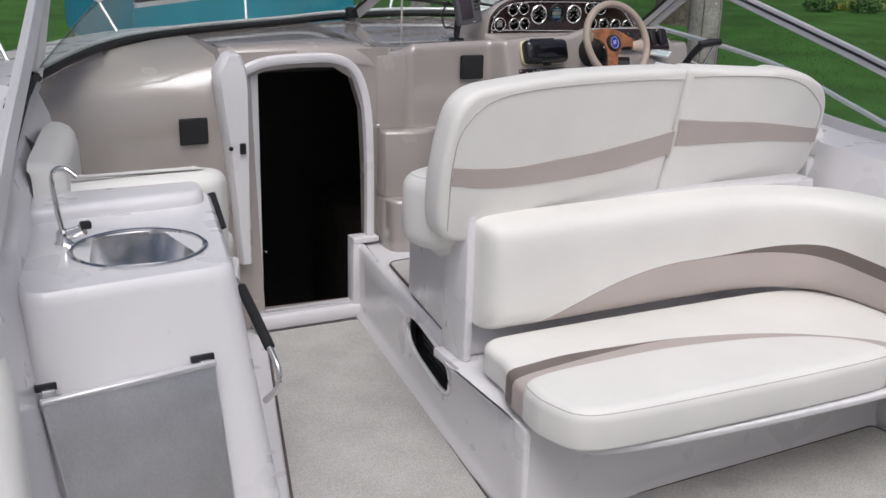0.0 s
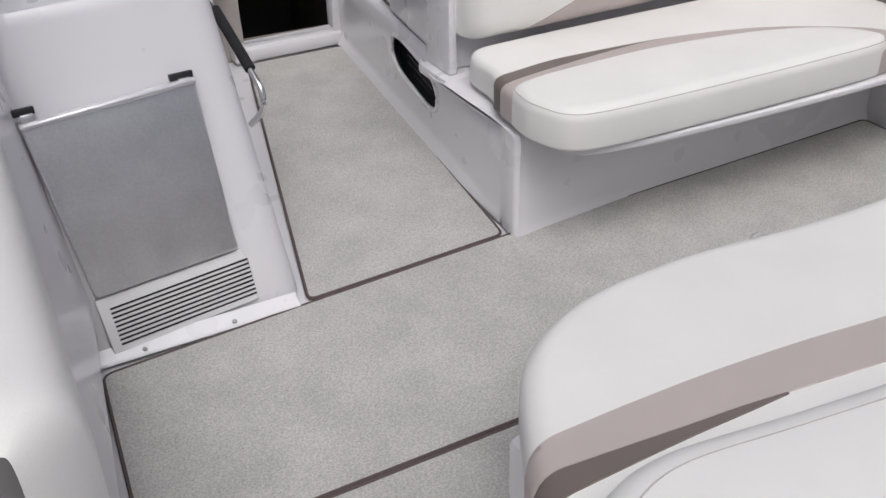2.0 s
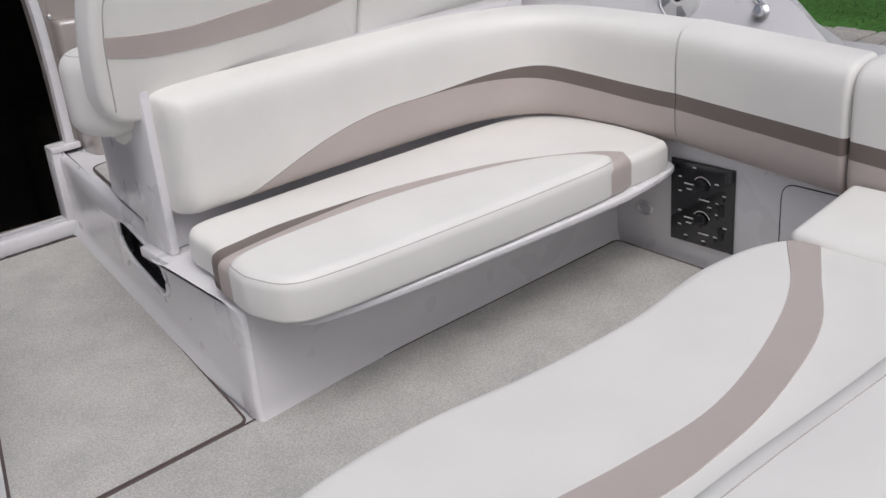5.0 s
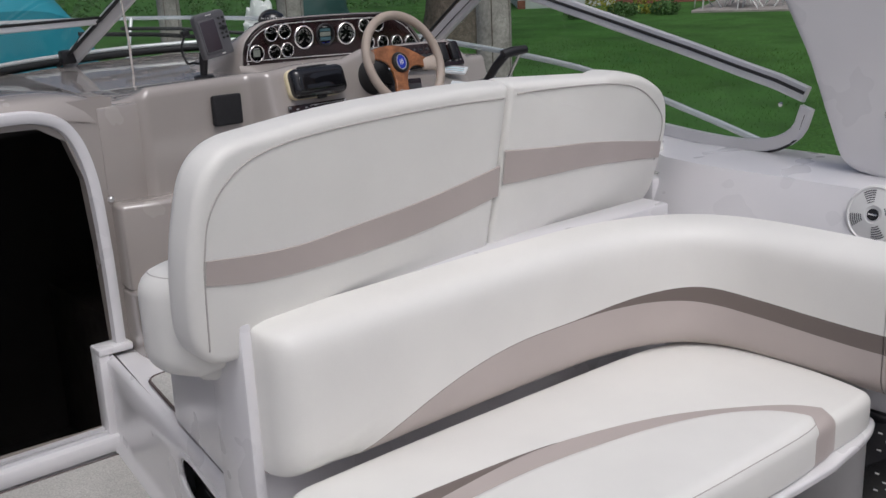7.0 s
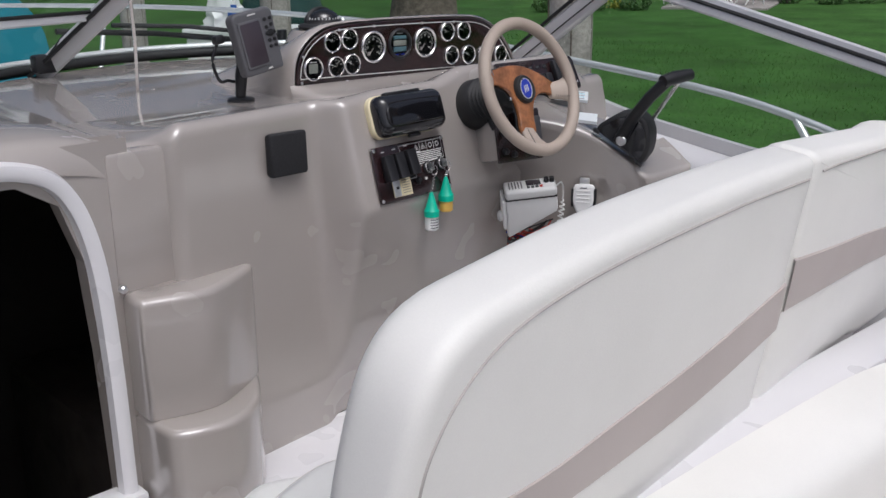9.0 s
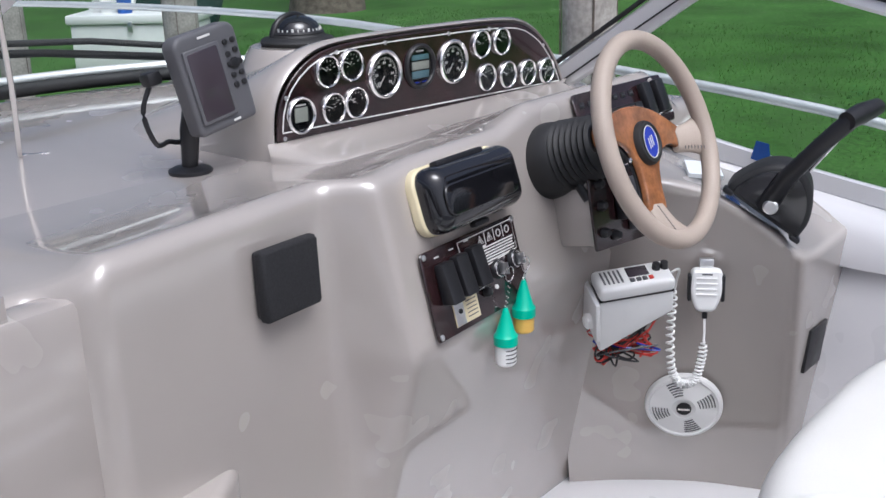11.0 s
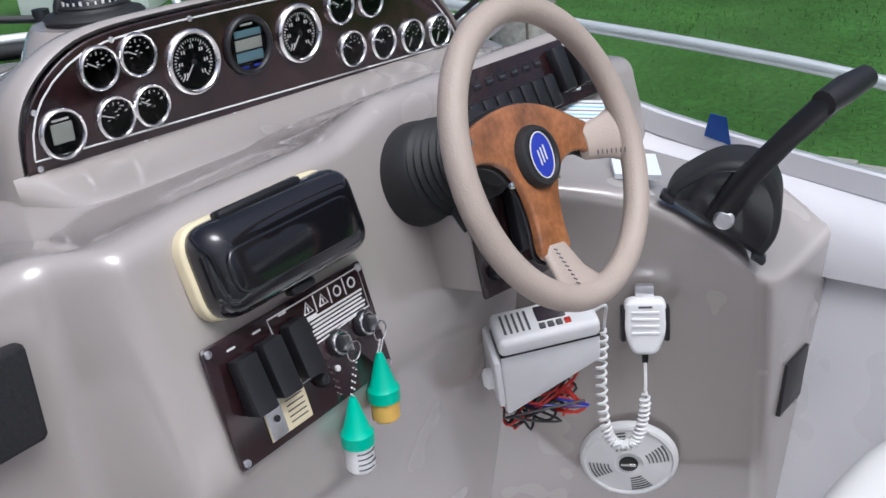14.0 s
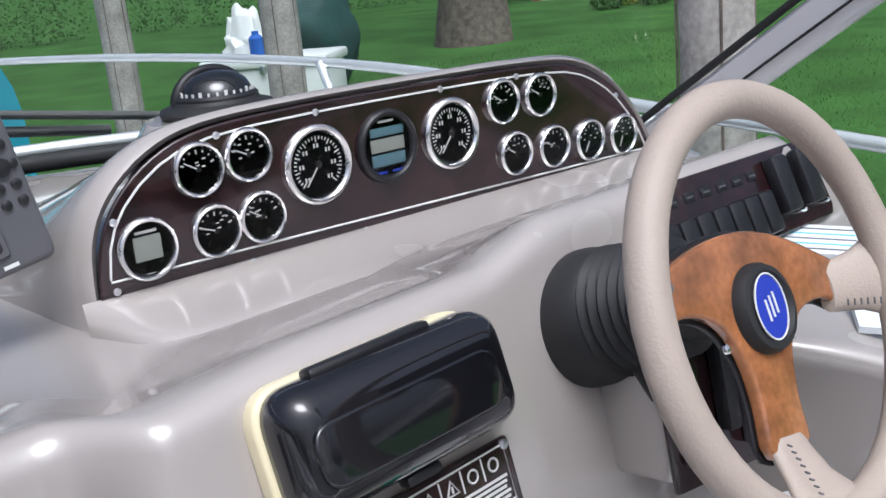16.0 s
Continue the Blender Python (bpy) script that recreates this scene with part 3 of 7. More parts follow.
xs = []
for a, b in zip(CX, CX[1:]):
    xs += [lerp(a, b, k / 3) for k in range(3)]
xs.append(CX[-1])
rows = []
for f in [0, 0.15, 0.3, 0.45, 0.55, 0.62, 0.66, 0.68, 0.70, 0.75, 0.82, 0.88, 0.93, 0.96]:
    rows.append([(x, console_y(x, lerp(0.325, console_top(x), f)), lerp(0.325, console_top(x), f)) for x in xs])
for k in range(1, 6):
    a = math.pi / 2 * k / 5
    r = 0.03
    rows.append([(x, console_y(x, console_top(x) - r) + r * (1 - math.cos(a)), console_top(x) - r + r * math.sin(a)) for x in xs])
for f in (0.08, 0.18, 0.3, 0.45, 0.6, 0.8, 1.0):
    rows.append([(x, lerp(console_y(x, console_top(x)) + 0.03, 2.20 if x < 1.9 else 2.15, f), lerp(console_top(x), 1.168, 1 - (1 - f) ** 2.4)) for x in xs])
console = structure(grid("helm_console", rows, TAN, sharp=70), "tan gelcoat moulded helm console", "console")
rows = []
for f in (0.0, 0.5, 1.0):
    rows.append([(x, lerp(2.20 if x < 1.9 else 2.15, min((p.y for p in wb if abs(p.x - min(max(x, -1), 2.0)) < 0.12), default=2.3), f), lerp(1.168, 1.202, f)) for x in xs])
structure(grid("dash_deck", rows, TAN), "tan gelcoat dash deck under the windshield", "dash")
# angled side pod that carries the throttle, the radio microphone and the round speaker
pod_lo = curve_pts([(1.65, 1.885, 0.325), (1.73, 1.80, 0.325), (1.83, 1.665, 0.325), (1.89, 1.535, 0.325), (1.91, 1.50, 0.325), (1.95, 1.485, 0.325), (2.12, 1.485, 0.325)], 6)
pod_hi = curve_pts([(1.46, 1.815, 1.12), (1.57, 1.70, 1.10), (1.675, 1.585, 1.066), (1.735, 1.475, 0.985), (1.752, 1.443, 0.955), (1.79, 1.425, 0.942), (2.00, 1.425, 0.945)], 6)
rows = [[tuple(lerp(Vector(a), Vector(b), f)) for a, b in zip(pod_lo, pod_hi)] for f in (0, 0.2, 0.4, 0.6, 0.8, 0.92, 0.96)]
top_in = curve_pts([(1.50, 1.86, 1.15), (1.62, 1.84, 1.14), (1.78, 1.80, 1.11), (1.93, 1.62, 1.03), (1.95, 1.58, 1.01), (1.97, 1.56, 1.00), (2.02, 1.56, 1.00)], 6)
for k in range(1, 5):
    a = math.pi / 2 * k / 4
    rows.append([(p.x + (q.x - p.x) * 0.11 * (1 - math.cos(a)), p.y + (q.y - p.y) * 0.11 * (1 - math.cos(a)), p.z - 0.022 + 0.024 * math.sin(a)) for p, q in zip(pod_hi, top_in)])
for f in (0.35, 0.7, 1.0):
    rows.append([tuple(lerp(Vector(p), Vector(q), f)) for p, q in zip(pod_hi, top_in)])
structure(grid("helm_pod", rows, TAN, sharp=70), "tan gelcoat angled pod beside the helm", "console")

# rounded boarding steps between the doorway and the helm
def boarding_step(z0, z1, depth, label):
    t = thing("boarding_step", label, "step", (0.5, 1.75, z0), group="rounded boarding steps")
    lp = curve_pts([(0.355, BY + 0.01), (0.35, BY - 0.06 - depth * 0.4), (0.375, BY - 0.05 - depth), (0.50, BY - 0.075 - depth), (0.60, BY - 0.04 - depth * 0.8), (0.68, BY - 0.02), (0.70, BY + 0.02)], 6)
    slab("riser", lp, z0, z1, TAN, t, r=0.018, r0=0.003)
    t["kind"] = "structure"
    return t


boarding_step(0.325, 0.555, 0.13, "lowest rounded tan boarding step beside the doorway")
boarding_step(0.555, 0.845, 0.045, "upper rounded tan boarding step beside the doorway")
box("boarding_panel", 0.345, 0.50, BY - 0.006, BY + 0.05, 0.832, 1.16, TAN, None, r=0.012)
structure(bpy.data.objects["boarding_panel"], "tan gelcoat panel above the boarding steps", "wall")
pad_speaker(facing((0.806, 1.823, 1.094), (1, 0.12, -0.03), (0, 0.05, 1)) @ Matrix.Diagonal((1.02, 1, 1, 1)), "black square speaker cover on tan helm console")

def loft_box(name, loop, z0, z1, material, parent, r=0.02):
    return slab(name, round_poly(loop, r * 1.5, 4), z0, z1, material, parent, r=r)


# ---- upholstery ----
def back_cushion(name, label, path, zb, zt, thick, bands, at, ends=(True, True), category="seat cushion", group="", er=0.085):
    """An upright cushion along a plan line; bands: (part, material, lower edge, upper edge as functions of the share along the line, label)."""
    t = thing(name, label, category, at, group=group)
    P = [Vector(p) for p in path]
    ln = [0.0]
    for a, b in zip(P, P[1:]):
        ln.append(ln[-1] + (b - a).length)
    tot = ln[-1]
    zb = zb if callable(zb) else (lambda u, h=zb: h)
    zt = zt if callable(zt) else (lambda u, h=zt: h)
    er0 = 0.12 if er > 0.05 else 0.80

    def prof(v):
        return max(0.0, 1 - abs(2 * v - 1) ** 7) ** 0.33

    def point(i, v, extra=0.0):
        a, b = P[max(i - 1, 0)], P[min(i + 1, len(P) - 1)]
        tg = (b - a).normalized()
        nr = Vector((tg.y, -tg.x))
        s = ln[i]
        q = 1.0
        if ends[0] and s < er:
            q *= max(0.0, 1 - (1 - s / er) ** 2.6) ** 0.5
        if ends[1] and tot - s < er:
            q *= max(0.0, 1 - (1 - (tot - s) / er) ** 2.6) ** 0.5
        vv = 0.5 + (v - 0.5) * (0.9 + 0.1 * q)
        d = thick * prof(v) * (er0 + (1 - er0) * q) + extra
        p = P[i] + nr * d
        u = s / tot
        return (p.x, p.y, lerp(zb(u), zt(u), vv))
    for pn, material, lo, hi, lab in bands:
        rws = []
        n = 16
        for k in range(n + 1):
            f = k / n
            rws.append([])
            for i in range(len(P)):
                u = ln[i] / tot
                a, b = lo(u), hi(u)
                if a <= 0.0 or b >= 1.0:
                    g = f
                    if a <= 0 and b >= 1:
                        g = 0.5 - 0.5 * math.cos(math.pi * f)
                    elif a <= 0:
                        g = 1 - math.cos(math.pi / 2 * f)
                    else:
                        g = math.sin(math.pi / 2 * f)
                else:
                    g = f
                rws[-1].append(point(i, lerp(a, b, g)))
        grid(pn, rws, material, t, lab, sharp=80)
    return t


def smoothstep(a, b, x):
    u = min(1.0, max(0.0, (x - a) / (b - a)))
    return u * u * (3 - 2 * u)


ZERO, ONE = (lambda u: 0.0), (lambda u: 1.0)
lounge_path = curve_pts([(0.10, 0.49), (0.14, 0.49), (0.20, 0.49), (0.35, 0.49), (0.6, 0.495), (0.9, 0.495), (1.15, 0.485), (1.35, 0.44), (1.50, 0.36), (1.59, 0.24), (1.63, 0.08), (1.645, -0.10), (1.648, -0.20), (1.65, -0.258)], 5)
tan_hi = lambda u: 0.012 + 0.42 * math.sin(math.pi / 2 * min(1.0, max(0.0, (u - 0.085) / 0.30))) ** 0.9 - 0.085 * smoothstep(0.5, 1.0, u)
dark_hi = lambda u: tan_hi(u) + 0.005 + 0.125 * smoothstep(0.42, 0.75, u)
back_cushion("lounge_bolster", "cream vinyl corner backrest with taupe and brown bands", lounge_path, lambda u: 0.455 - 0.040 * smoothstep(0.55, 1.0, u), lambda u: 0.83 - 0.022 * smoothstep(0.5, 1.0, u), 0.14,
             [("lower_panel", TAUPE, ZERO, tan_hi, "taupe vinyl panel"), ("stripe", BROWN, tan_hi, dark_hi, "brown vinyl stripe"), ("upper_panel", VINYL, dark_hi, ONE, "")], (0.8, 0.42, 0.45), ends=(True, False))
for y0, y1, za, zc in ((-0.253, -0.845, 0.812, 0.414), (-0.849, -1.55, 0.776, 0.366)):
    pth = [(1.65, lerp(y0, y1, 0.5 - 0.5 * math.cos(math.pi * k / 40))) for k in range(41)]
    back_cushion("side_bolster", "cream vinyl side bolster with taupe and brown bands", pth, lambda u, h=zc: h - 0.046 * u, lambda u, h=za: h - 0.036 * u, 0.14,
                 [("lower_panel", TAUPE, ZERO, lambda u: 0.345, "taupe vinyl panel"), ("stripe", BROWN, lambda u: 0.345, lambda u: 0.475, "brown vinyl stripe"), ("upper_panel", VINYL, lambda u: 0.475, ONE, "")],
                 (1.6, (y0 + y1) / 2, 0.45), group="side bolsters", er=0.02)
lb = thing("backrest_shell", "white gelcoat shell behind the lounge backrest", "panel", (0.8, 0.55, 0.335))
lb["kind"] = "structure"
box("end_panel", 0.075, 0.105, 0.455, 0.62, 0.336, 0.835, GEL, lb, r=0.008)
box("rear_panel", 0.106, 1.60, 0.495, 0.60, 0.336, 0.818, GEL, lb, r=0.010)
loft_box("helm_riser", [(0.115, 0.602), (1.70, 0.602), (1.75, 1.14), (0.19, 1.14)], 0.336, 0.64, GEL, lb)

# lounge seat: base cushion, stripe and front bolster
ls = thing("lounge_cushion", "cream vinyl lounge seat cushion with taupe stripe and raised bolster", "seat cushion", (0.8, 0.1, 0.345))
seat_loop = curve_pts([(0.10, 0.36), (0.30, 0.385), (0.9, 0.38), (1.35, 0.36), (1.50, 0.28), (1.53, 0.0), (1.505, -0.22), (1.45, -0.262), (1.25, -0.27), (0.9, -0.275), (0.5, -0.265), (0.188, -0.249), (0.074, -0.214), (0.033, -0.124), (0.029, -0.041), (0.038, 0.036), (0.05, 0.12), (0.071, 0.20)], 5, closed=True)
slab("base", seat_loop, 0.352, 0.452, VINYL, ls, r=0.028, r0=0.012)
dark_loop = curve_pts([(0.047, 0.135), (0.14, 0.158), (0.27, 0.172), (0.43, 0.165), (0.636, 0.146), (0.753, 0.119), (1.0, 0.03), (1.2, -0.08), (1.25, -0.2), (1.2, -0.272), (0.9, -0.278), (0.5, -0.268), (0.187, -0.252), (0.072, -0.217), (0.030, -0.125), (0.026, -0.041), (0.034, 0.04)], 5, closed=True)
slab("dark_stripe", dark_loop, 0.3535, 0.4565, BROWN, ls, r=0.029, r0=0.011, label="brown vinyl stripe")
stripe_loop = curve_pts([(0.036, 0.075), (0.13, 0.10), (0.40, 0.131), (0.626, 0.138), (0.829, 0.10), (1.016, 0.035), (1.177, -0.06), (1.30, -0.17), (1.29, -0.27), (0.9, -0.281), (0.5, -0.271), (0.186, -0.255), (0.070, -0.22), (0.027, -0.126), (0.023, -0.041), (0.026, 0.03)], 5, closed=True)
slab("stripe", stripe_loop, 0.3545, 0.4595, TAUPE, ls, r=0.030, r0=0.011, label="taupe vinyl stripe")
bol_loop = curve_pts([(0.035, 0.015), (0.13, 0.045), (0.324, 0.055), (0.542, 0.055), (0.746, 0.03), (0.951, -0.015), (1.12, -0.09), (1.215, -0.19), (1.20, -0.278), (0.9, -0.288), (0.5, -0.278), (0.185, -0.262), (0.064, -0.226), (0.019, -0.127), (0.014, -0.06)], 5, closed=True)
slab("bolster", bol_loop, 0.3555, 0.480, VINYL, ls, r=0.04, r0=0.012)
seam_line = [(p.x, p.y, 0.464) for p in offset(ccw(bol_loop), 0.0085)]
tube("welt", seam_line + seam_line[:2], 0.0016, SEAM, ls, seg=5)
rail = thing("seat_rail", "white moulded rail under the front of the lounge seat", "rail", (0.8, -0.25, 0.33))
rail_loop = curve_pts([(0.095, -0.212), (0.30, -0.262), (0.70, -0.288), (1.15, -0.302), (1.30, -0.296), (1.49, -0.265), (1.56, -0.20), (1.55, 0.02), (0.8, 0.05), (0.14, 0.02), (0.12, -0.12)], 5, closed=True)
slab("flange", rail_loop, 0.330, 0.352, GEL, rail, r=0.007)

# aft bench: seat with stripe, then the backrest bolster at its rear
ab = thing("aft_bench", "cream vinyl aft bench seat with taupe and brown stripes", "bench", (0.2, -1.2, 0.0))
ab_loop = curve_pts([(-0.80, -1.62), (-0.755, -1.34), (-0.68, -1.17), (-0.57, -1.0), (-0.38, -0.90), (-0.10, -0.875), (0.20, -0.905), (0.50, -0.91), (0.80, -0.875), (1.02, -0.905), (1.10, -1.0), (1.10, -1.3), (1.05, -1.75), (0.2, -1.85), (-0.5, -1.85)], 5, closed=True)
slab("seat", ab_loop, 0.33, 0.450, VINYL, ab, r=0.05, r0=0.02)
box("plinth", -0.66, 1.50, -1.85, -1.08, -0.01, 0.335, GEL, ab, r=0.02)


AB = [(p.x, p.y) for p in ccw(ab_loop)]


def rim_depth(x, y):
    """How far inside the aft seat's outline a spot lies."""
    best, inside = 9.0, False
    for (ax, ay), (cx, cy) in zip(AB, AB[1:] + AB[:1]):
        ex, ey = cx - ax, cy - ay
        u = min(1.0, max(0.0, ((x - ax) * ex + (y - ay) * ey) / max(ex * ex + ey * ey, 1e-12)))
        best = min(best, math.hypot(x - ax - u * ex, y - ay - u * ey))
        if (ay > y) != (cy > y) and x < ax + (y - ay) * ex / (cy - ay):
            inside = not inside
    return best if inside else -best


def seat_z(d, r=0.05, top=0.450):
    return top - r + math.sqrt(max(0.0, r * r - (r - min(max(d, 0.0), r)) ** 2))


def band_strip(lo_pts, hi_pts, dz, ends):
    """A sewn strip that follows the cushion between two plan lines and runs down over its rim at the ends."""
    a, b = curve_pts(lo_pts, 8), curve_pts(hi_pts, 8)
    rws = []
    for f in (0, 0.02, 0.25, 0.5, 0.75, 0.98, 1):
        line = [Vector((lerp(p.x, q.x, f), lerp(p.y, q.y, f))) for p, q in zip(a, b)]
        lift = dz if 0 < f < 1 else -0.003
        inner = [p for p in line]
        out = []
        for end in (0, 1):
            if not ends[end]:
                out.append([])
                continue
            p, q = (line[0], line[1]) if end == 0 else (line[-1], line[-2])
            way = (p - q).normalized()
            run = []
            for k in range(1, 60):
                c = p + way * 0.004 * k
                if rim_depth(c.x, c.y) < -lift:
                    break
                run.append(c)
            steps = [run[min(len(run) - 1, int(len(run) * g))] if run else p for g in (0.2, 0.4, 0.6, 0.75, 0.88, 0.96, 1.0)]
            out.append([(c.x, c.y, seat_z(rim_depth(c.x, c.y)) + lift) for c in steps] + [(steps[-1].x + way.x * 0.003, steps[-1].y + way.y * 0.003, z) for z in (0.385, 0.345)])
        mid = [(p.x, p.y, seat_z(rim_depth(p.x, p.y)) + lift) for p in inner]
        rws.append(out[0][::-1] + mid + out[1])
    return rws


grid("stripe", band_strip([(-0.66, -1.227), (-0.60, -1.226), (-0.50, -1.225), (-0.317, -1.229), (-0.119, -1.243), (0.095, -1.266), (0.324, -1.271), (0.578, -1.211), (0.831, -1.109), (1.03, -0.975)],
                          [(-0.68, -1.300), (-0.60, -1.307), (-0.465, -1.319), (-0.346, -1.328), (-0.177, -1.348), (0.0, -1.367), (0.16, -1.371), (0.40, -1.347), (0.70, -1.265), (0.93, -1.13)], 0.003, (True, True)), TAUPE, ab, "taupe vinyl stripe")
grid("dark_stripe", band_strip([(-0.68, -1.300), (-0.60, -1.307), (-0.465, -1.319), (-0.346, -1.328), (-0.25, -1.339)], [(-0.70, -1.352), (-0.60, -1.348), (-0.465, -1.344), (-0.346, -1.344), (-0.25, -1.343)], 0.0035, (True, False)), BROWN, ab, "brown vinyl stripe")
ac = thing("aft_corner_cushion", "cream vinyl corner cushion beside the aft bench", "seat cushion", (1.3, -1.2, 0.33))
slab("cushion", round_poly([(1.105, -0.93), (1.50, -0.88), (1.52, -1.8), (1.06, -1.8)], 0.03, 4), 0.335, 0.450, VINYL, ac, r=0.025)
br = thing("aft_bolster", "cream vinyl aft backrest bolster with sewn top seam", "seat cushion", (0.2, -1.75, 0.45))
br_loop = curve_pts([(-0.86, -1.66), (-0.81, -1.50), (-0.715, -1.43), (-0.59, -1.405), (-0.378, -1.43), (-0.139, -1.455), (0.15, -1.455), (0.5, -1.46), (0.9, -1.45), (1.3, -1.40), (1.50, -1.45), (1.50, -1.78), (0.9, -1.80), (0.2, -1.80), (-0.5, -1.80)], 5, closed=True)
slab("bolster", br_loop, 0.435, 0.56, VINYL, br, r=0.07, r0=0.02)
bseam = [(p.x, p.y, 0.559) for p in offset(ccw(br_loop), 0.064)]
tube("welt", bseam + bseam[:2], 0.0018, SEAM, br, seg=5)
structure(box("transom", -0.75, 1.60, -2.15, -1.80, -0.01, 0.575, GEL, r=0.02), "white gelcoat transom behind the aft bench", "wall")
# port side wall, starboard liner
structure(box("wall_starboard", 1.575, 1.70, -2.4, 0.30, -0.01, 0.455, GEL, r=0.006), "white gelcoat cockpit side liner", "wall")
structure(box("coaming_starboard", 1.655, 2.15, -2.6, 0.55, 0.456, 0.67, GEL, r=0.03), "white gelcoat side deck behind the bolsters", "coaming")

# ---- galley ----
gal = thing("galley_unit", "white gelcoat galley unit with sink and fridge recess", "galley", (-0.95, 0.4, 0))


def loft(name, loops, material, parent, label="", cap=True, local=False):
    bm = bmesh.new()
    rws = [[bm.verts.new(p) for p in lp] for lp in loops]
    n = len(rws[0])
    for a, b in zip(rws, rws[1:]):
        for i in range(n):
            bm.faces.new((a[i], a[(i + 1) % n], b[(i + 1) % n], b[i]))
    if cap:
        bm.faces.new(rws[-1])
    return part(name, bm, material, parent, label, sharp=45, local=local)


def gl(pts, z, r):
    return [(p.x, p.y, z) for p in round_poly(pts, r, 6)]


def gal_plan(z):
    f = z / 0.85
    return [(-1.26, lerp(-0.005, 0.19, f)), (lerp(-0.655, -0.735, f), lerp(-0.005, 0.235, f)), (lerp(-0.50, -0.60, f), 1.02), (-1.30, 1.02)]


loft("body", [gl(gal_plan(z), z, 0.07) for z in (0.0, 0.2, 0.45, 0.7, 0.82)] + [[(p[0], p[1], 0.843) for p in gl(offset(ccw([Vector(q) for q in gal_plan(0.83)]), 0.004), 0.843, 0.07)],
     gl(offset(ccw([Vector(q) for q in gal_plan(0.85)]), 0.016), 0.852, 0.06)], GEL, gal, cap=False)
ctop = gl(offset(ccw([Vector(q) for q in gal_plan(0.85)]), 0.016), 0.852, 0.06)
hole = []
for p in ctop:
    a = math.atan2(p[1] - 0.465, p[0] + 0.935)
    hole.append((-0.935 + 0.172 * math.cos(a), 0.465 + 0.165 * math.sin(a), 0.853))
loft("counter", [ctop, hole], GEL, gal, cap=False)
slab("upstand", round_poly([(-1.20, 0.80), (-0.66, 0.84), (-0.625, 1.005), (-1.25, 1.005)], 0.06, 5), 0.80, 0.895, GEL, gal, r=0.03)
FG = facing((-1.015, 0.086, 0.42), (1, 0.06, 0), (-0.012, 0.24, 1))
grid("floor_flange", [[(x, -0.012 - d, z) for x in [lerp(-1.25, -0.675, k / 12) for k in range(13)]] for d, z in ((0.0, 0.03), (0.015, 0.018), (0.034, 0.010), (0.038, 0.002))], GEL, gal)
for bx in (-1.10, -0.86):
    lathe("flange_bolt", [(0.007, 0.0), (0.007, 0.004), (0.003, 0.006)], STEEL, gal, Matrix.Translation((bx, -0.04, 0.014)), seg=12)
fridge = thing("fridge", "small built-in fridge with brushed steel door and louvred grille", "fridge", (-1.0, 0.1, 0.05))
# the fridge's front lies in the sloping face of the galley
slab("door", round_poly([(-0.175, -0.255), (0.207, -0.240), (0.192, 0.215), (-0.232, 0.195)], 0.008, 3), 0.0, 0.022, STEEL, fridge, r=0.006, frame_m=FG, label="brushed steel fridge door")
slab("top_trim", round_poly([(-0.234, 0.188), (0.194, 0.207), (0.194, 0.224), (-0.234, 0.206)], 0.006, 3), 0.0, 0.034, ALU, fridge, r=0.008, frame_m=FG, label="bright rolled door edge")
for u, w in ((-0.215, 0.025), (0.165, 0.03)):
    box("hinge", u - w, u + w, 0.222, 0.240, 0.0, 0.014, BLACK, fridge, r=0.002, frame_m=FG)
    box("hinge_arm", u - 0.012, u + 0.020, 0.205, 0.226, 0.012, 0.026, STEEL, fridge, r=0.003, frame_m=FG)
slab("grille_plate", round_poly([(-0.165, -0.418), (0.235, -0.398), (0.222, -0.248), (-0.178, -0.262)], 0.006, 3), 0.0, 0.008, WHITE, fridge, r=0.003, frame_m=FG)
for k in range(9):
    v = -0.388 + 0.0125 * k
    box("slot", -0.160, 0.215, v - 0.0024, v + 0.0024, 0.0075, 0.0095, BLACK, fridge, r=0.0, frame_m=FG @ Matrix.Rotation(0.045, 4, "Z"))
sink = thing("sink", "oval stainless steel sink bowl in the counter", "sink", (-0.935, 0.45, 0.85))
ms = Matrix.Translation((-0.935, 0.465, 0.853)) @ Matrix.Diagonal((1, 0.96, 1, 1))
lathe("rim", [(0.170, 0.0), (0.184, 0.0015), (0.184, 0.004), (0.177, 0.008), (0.170, 0.006), (0.168, 0.0)], CHROME, sink, ms, seg=48, caps=False)
lathe("bowl", [(0.0, -0.142), (0.11, -0.134), (0.15, -0.105), (0.165, -0.06), (0.171, -0.01), (0.171, 0.003), (0.169, 0.004), (0.166, -0.01), (0.160, -0.06), (0.145, -0.105), (0.11, -0.13), (0.04, -0.138), (0.0, -0.138)], CHROME, sink, ms, seg=48)
lathe("drain", [(0.03, -0.137), (0.03, -0.133), (0.02, -0.132), (0.018, -0.136)], CHROME, sink, ms, seg=24)
fau = thing("faucet", "chrome galley faucet with tall bent spout", "faucet", (-1.115, 0.55, 0.852))
lathe("base", [(0.026, 0), (0.026, 0.012), (0.020, 0.02), (0.018, 0.045), (0.012, 0.05)], CHROME, fau, Matrix.Translation((-1.115, 0.55, 0.852)))
tube("spout", curve_pts([(-1.115, 0.55, 0.89), (-1.125, 0.56, 0.96), (-1.13, 0.575, 1.03), (-1.12, 0.575, 1.06), (-1.095, 0.56, 1.065), (-1.07, 0.545, 1.045)], 6), 0.0075, CHROME, fau)
tube("valve", [(-1.115, 0.55, 0.885), (-1.085, 0.535, 0.895), (-1.065, 0.525, 0.905)], [0.014, 0.016, 0.017], CHROME, fau, seg=12)
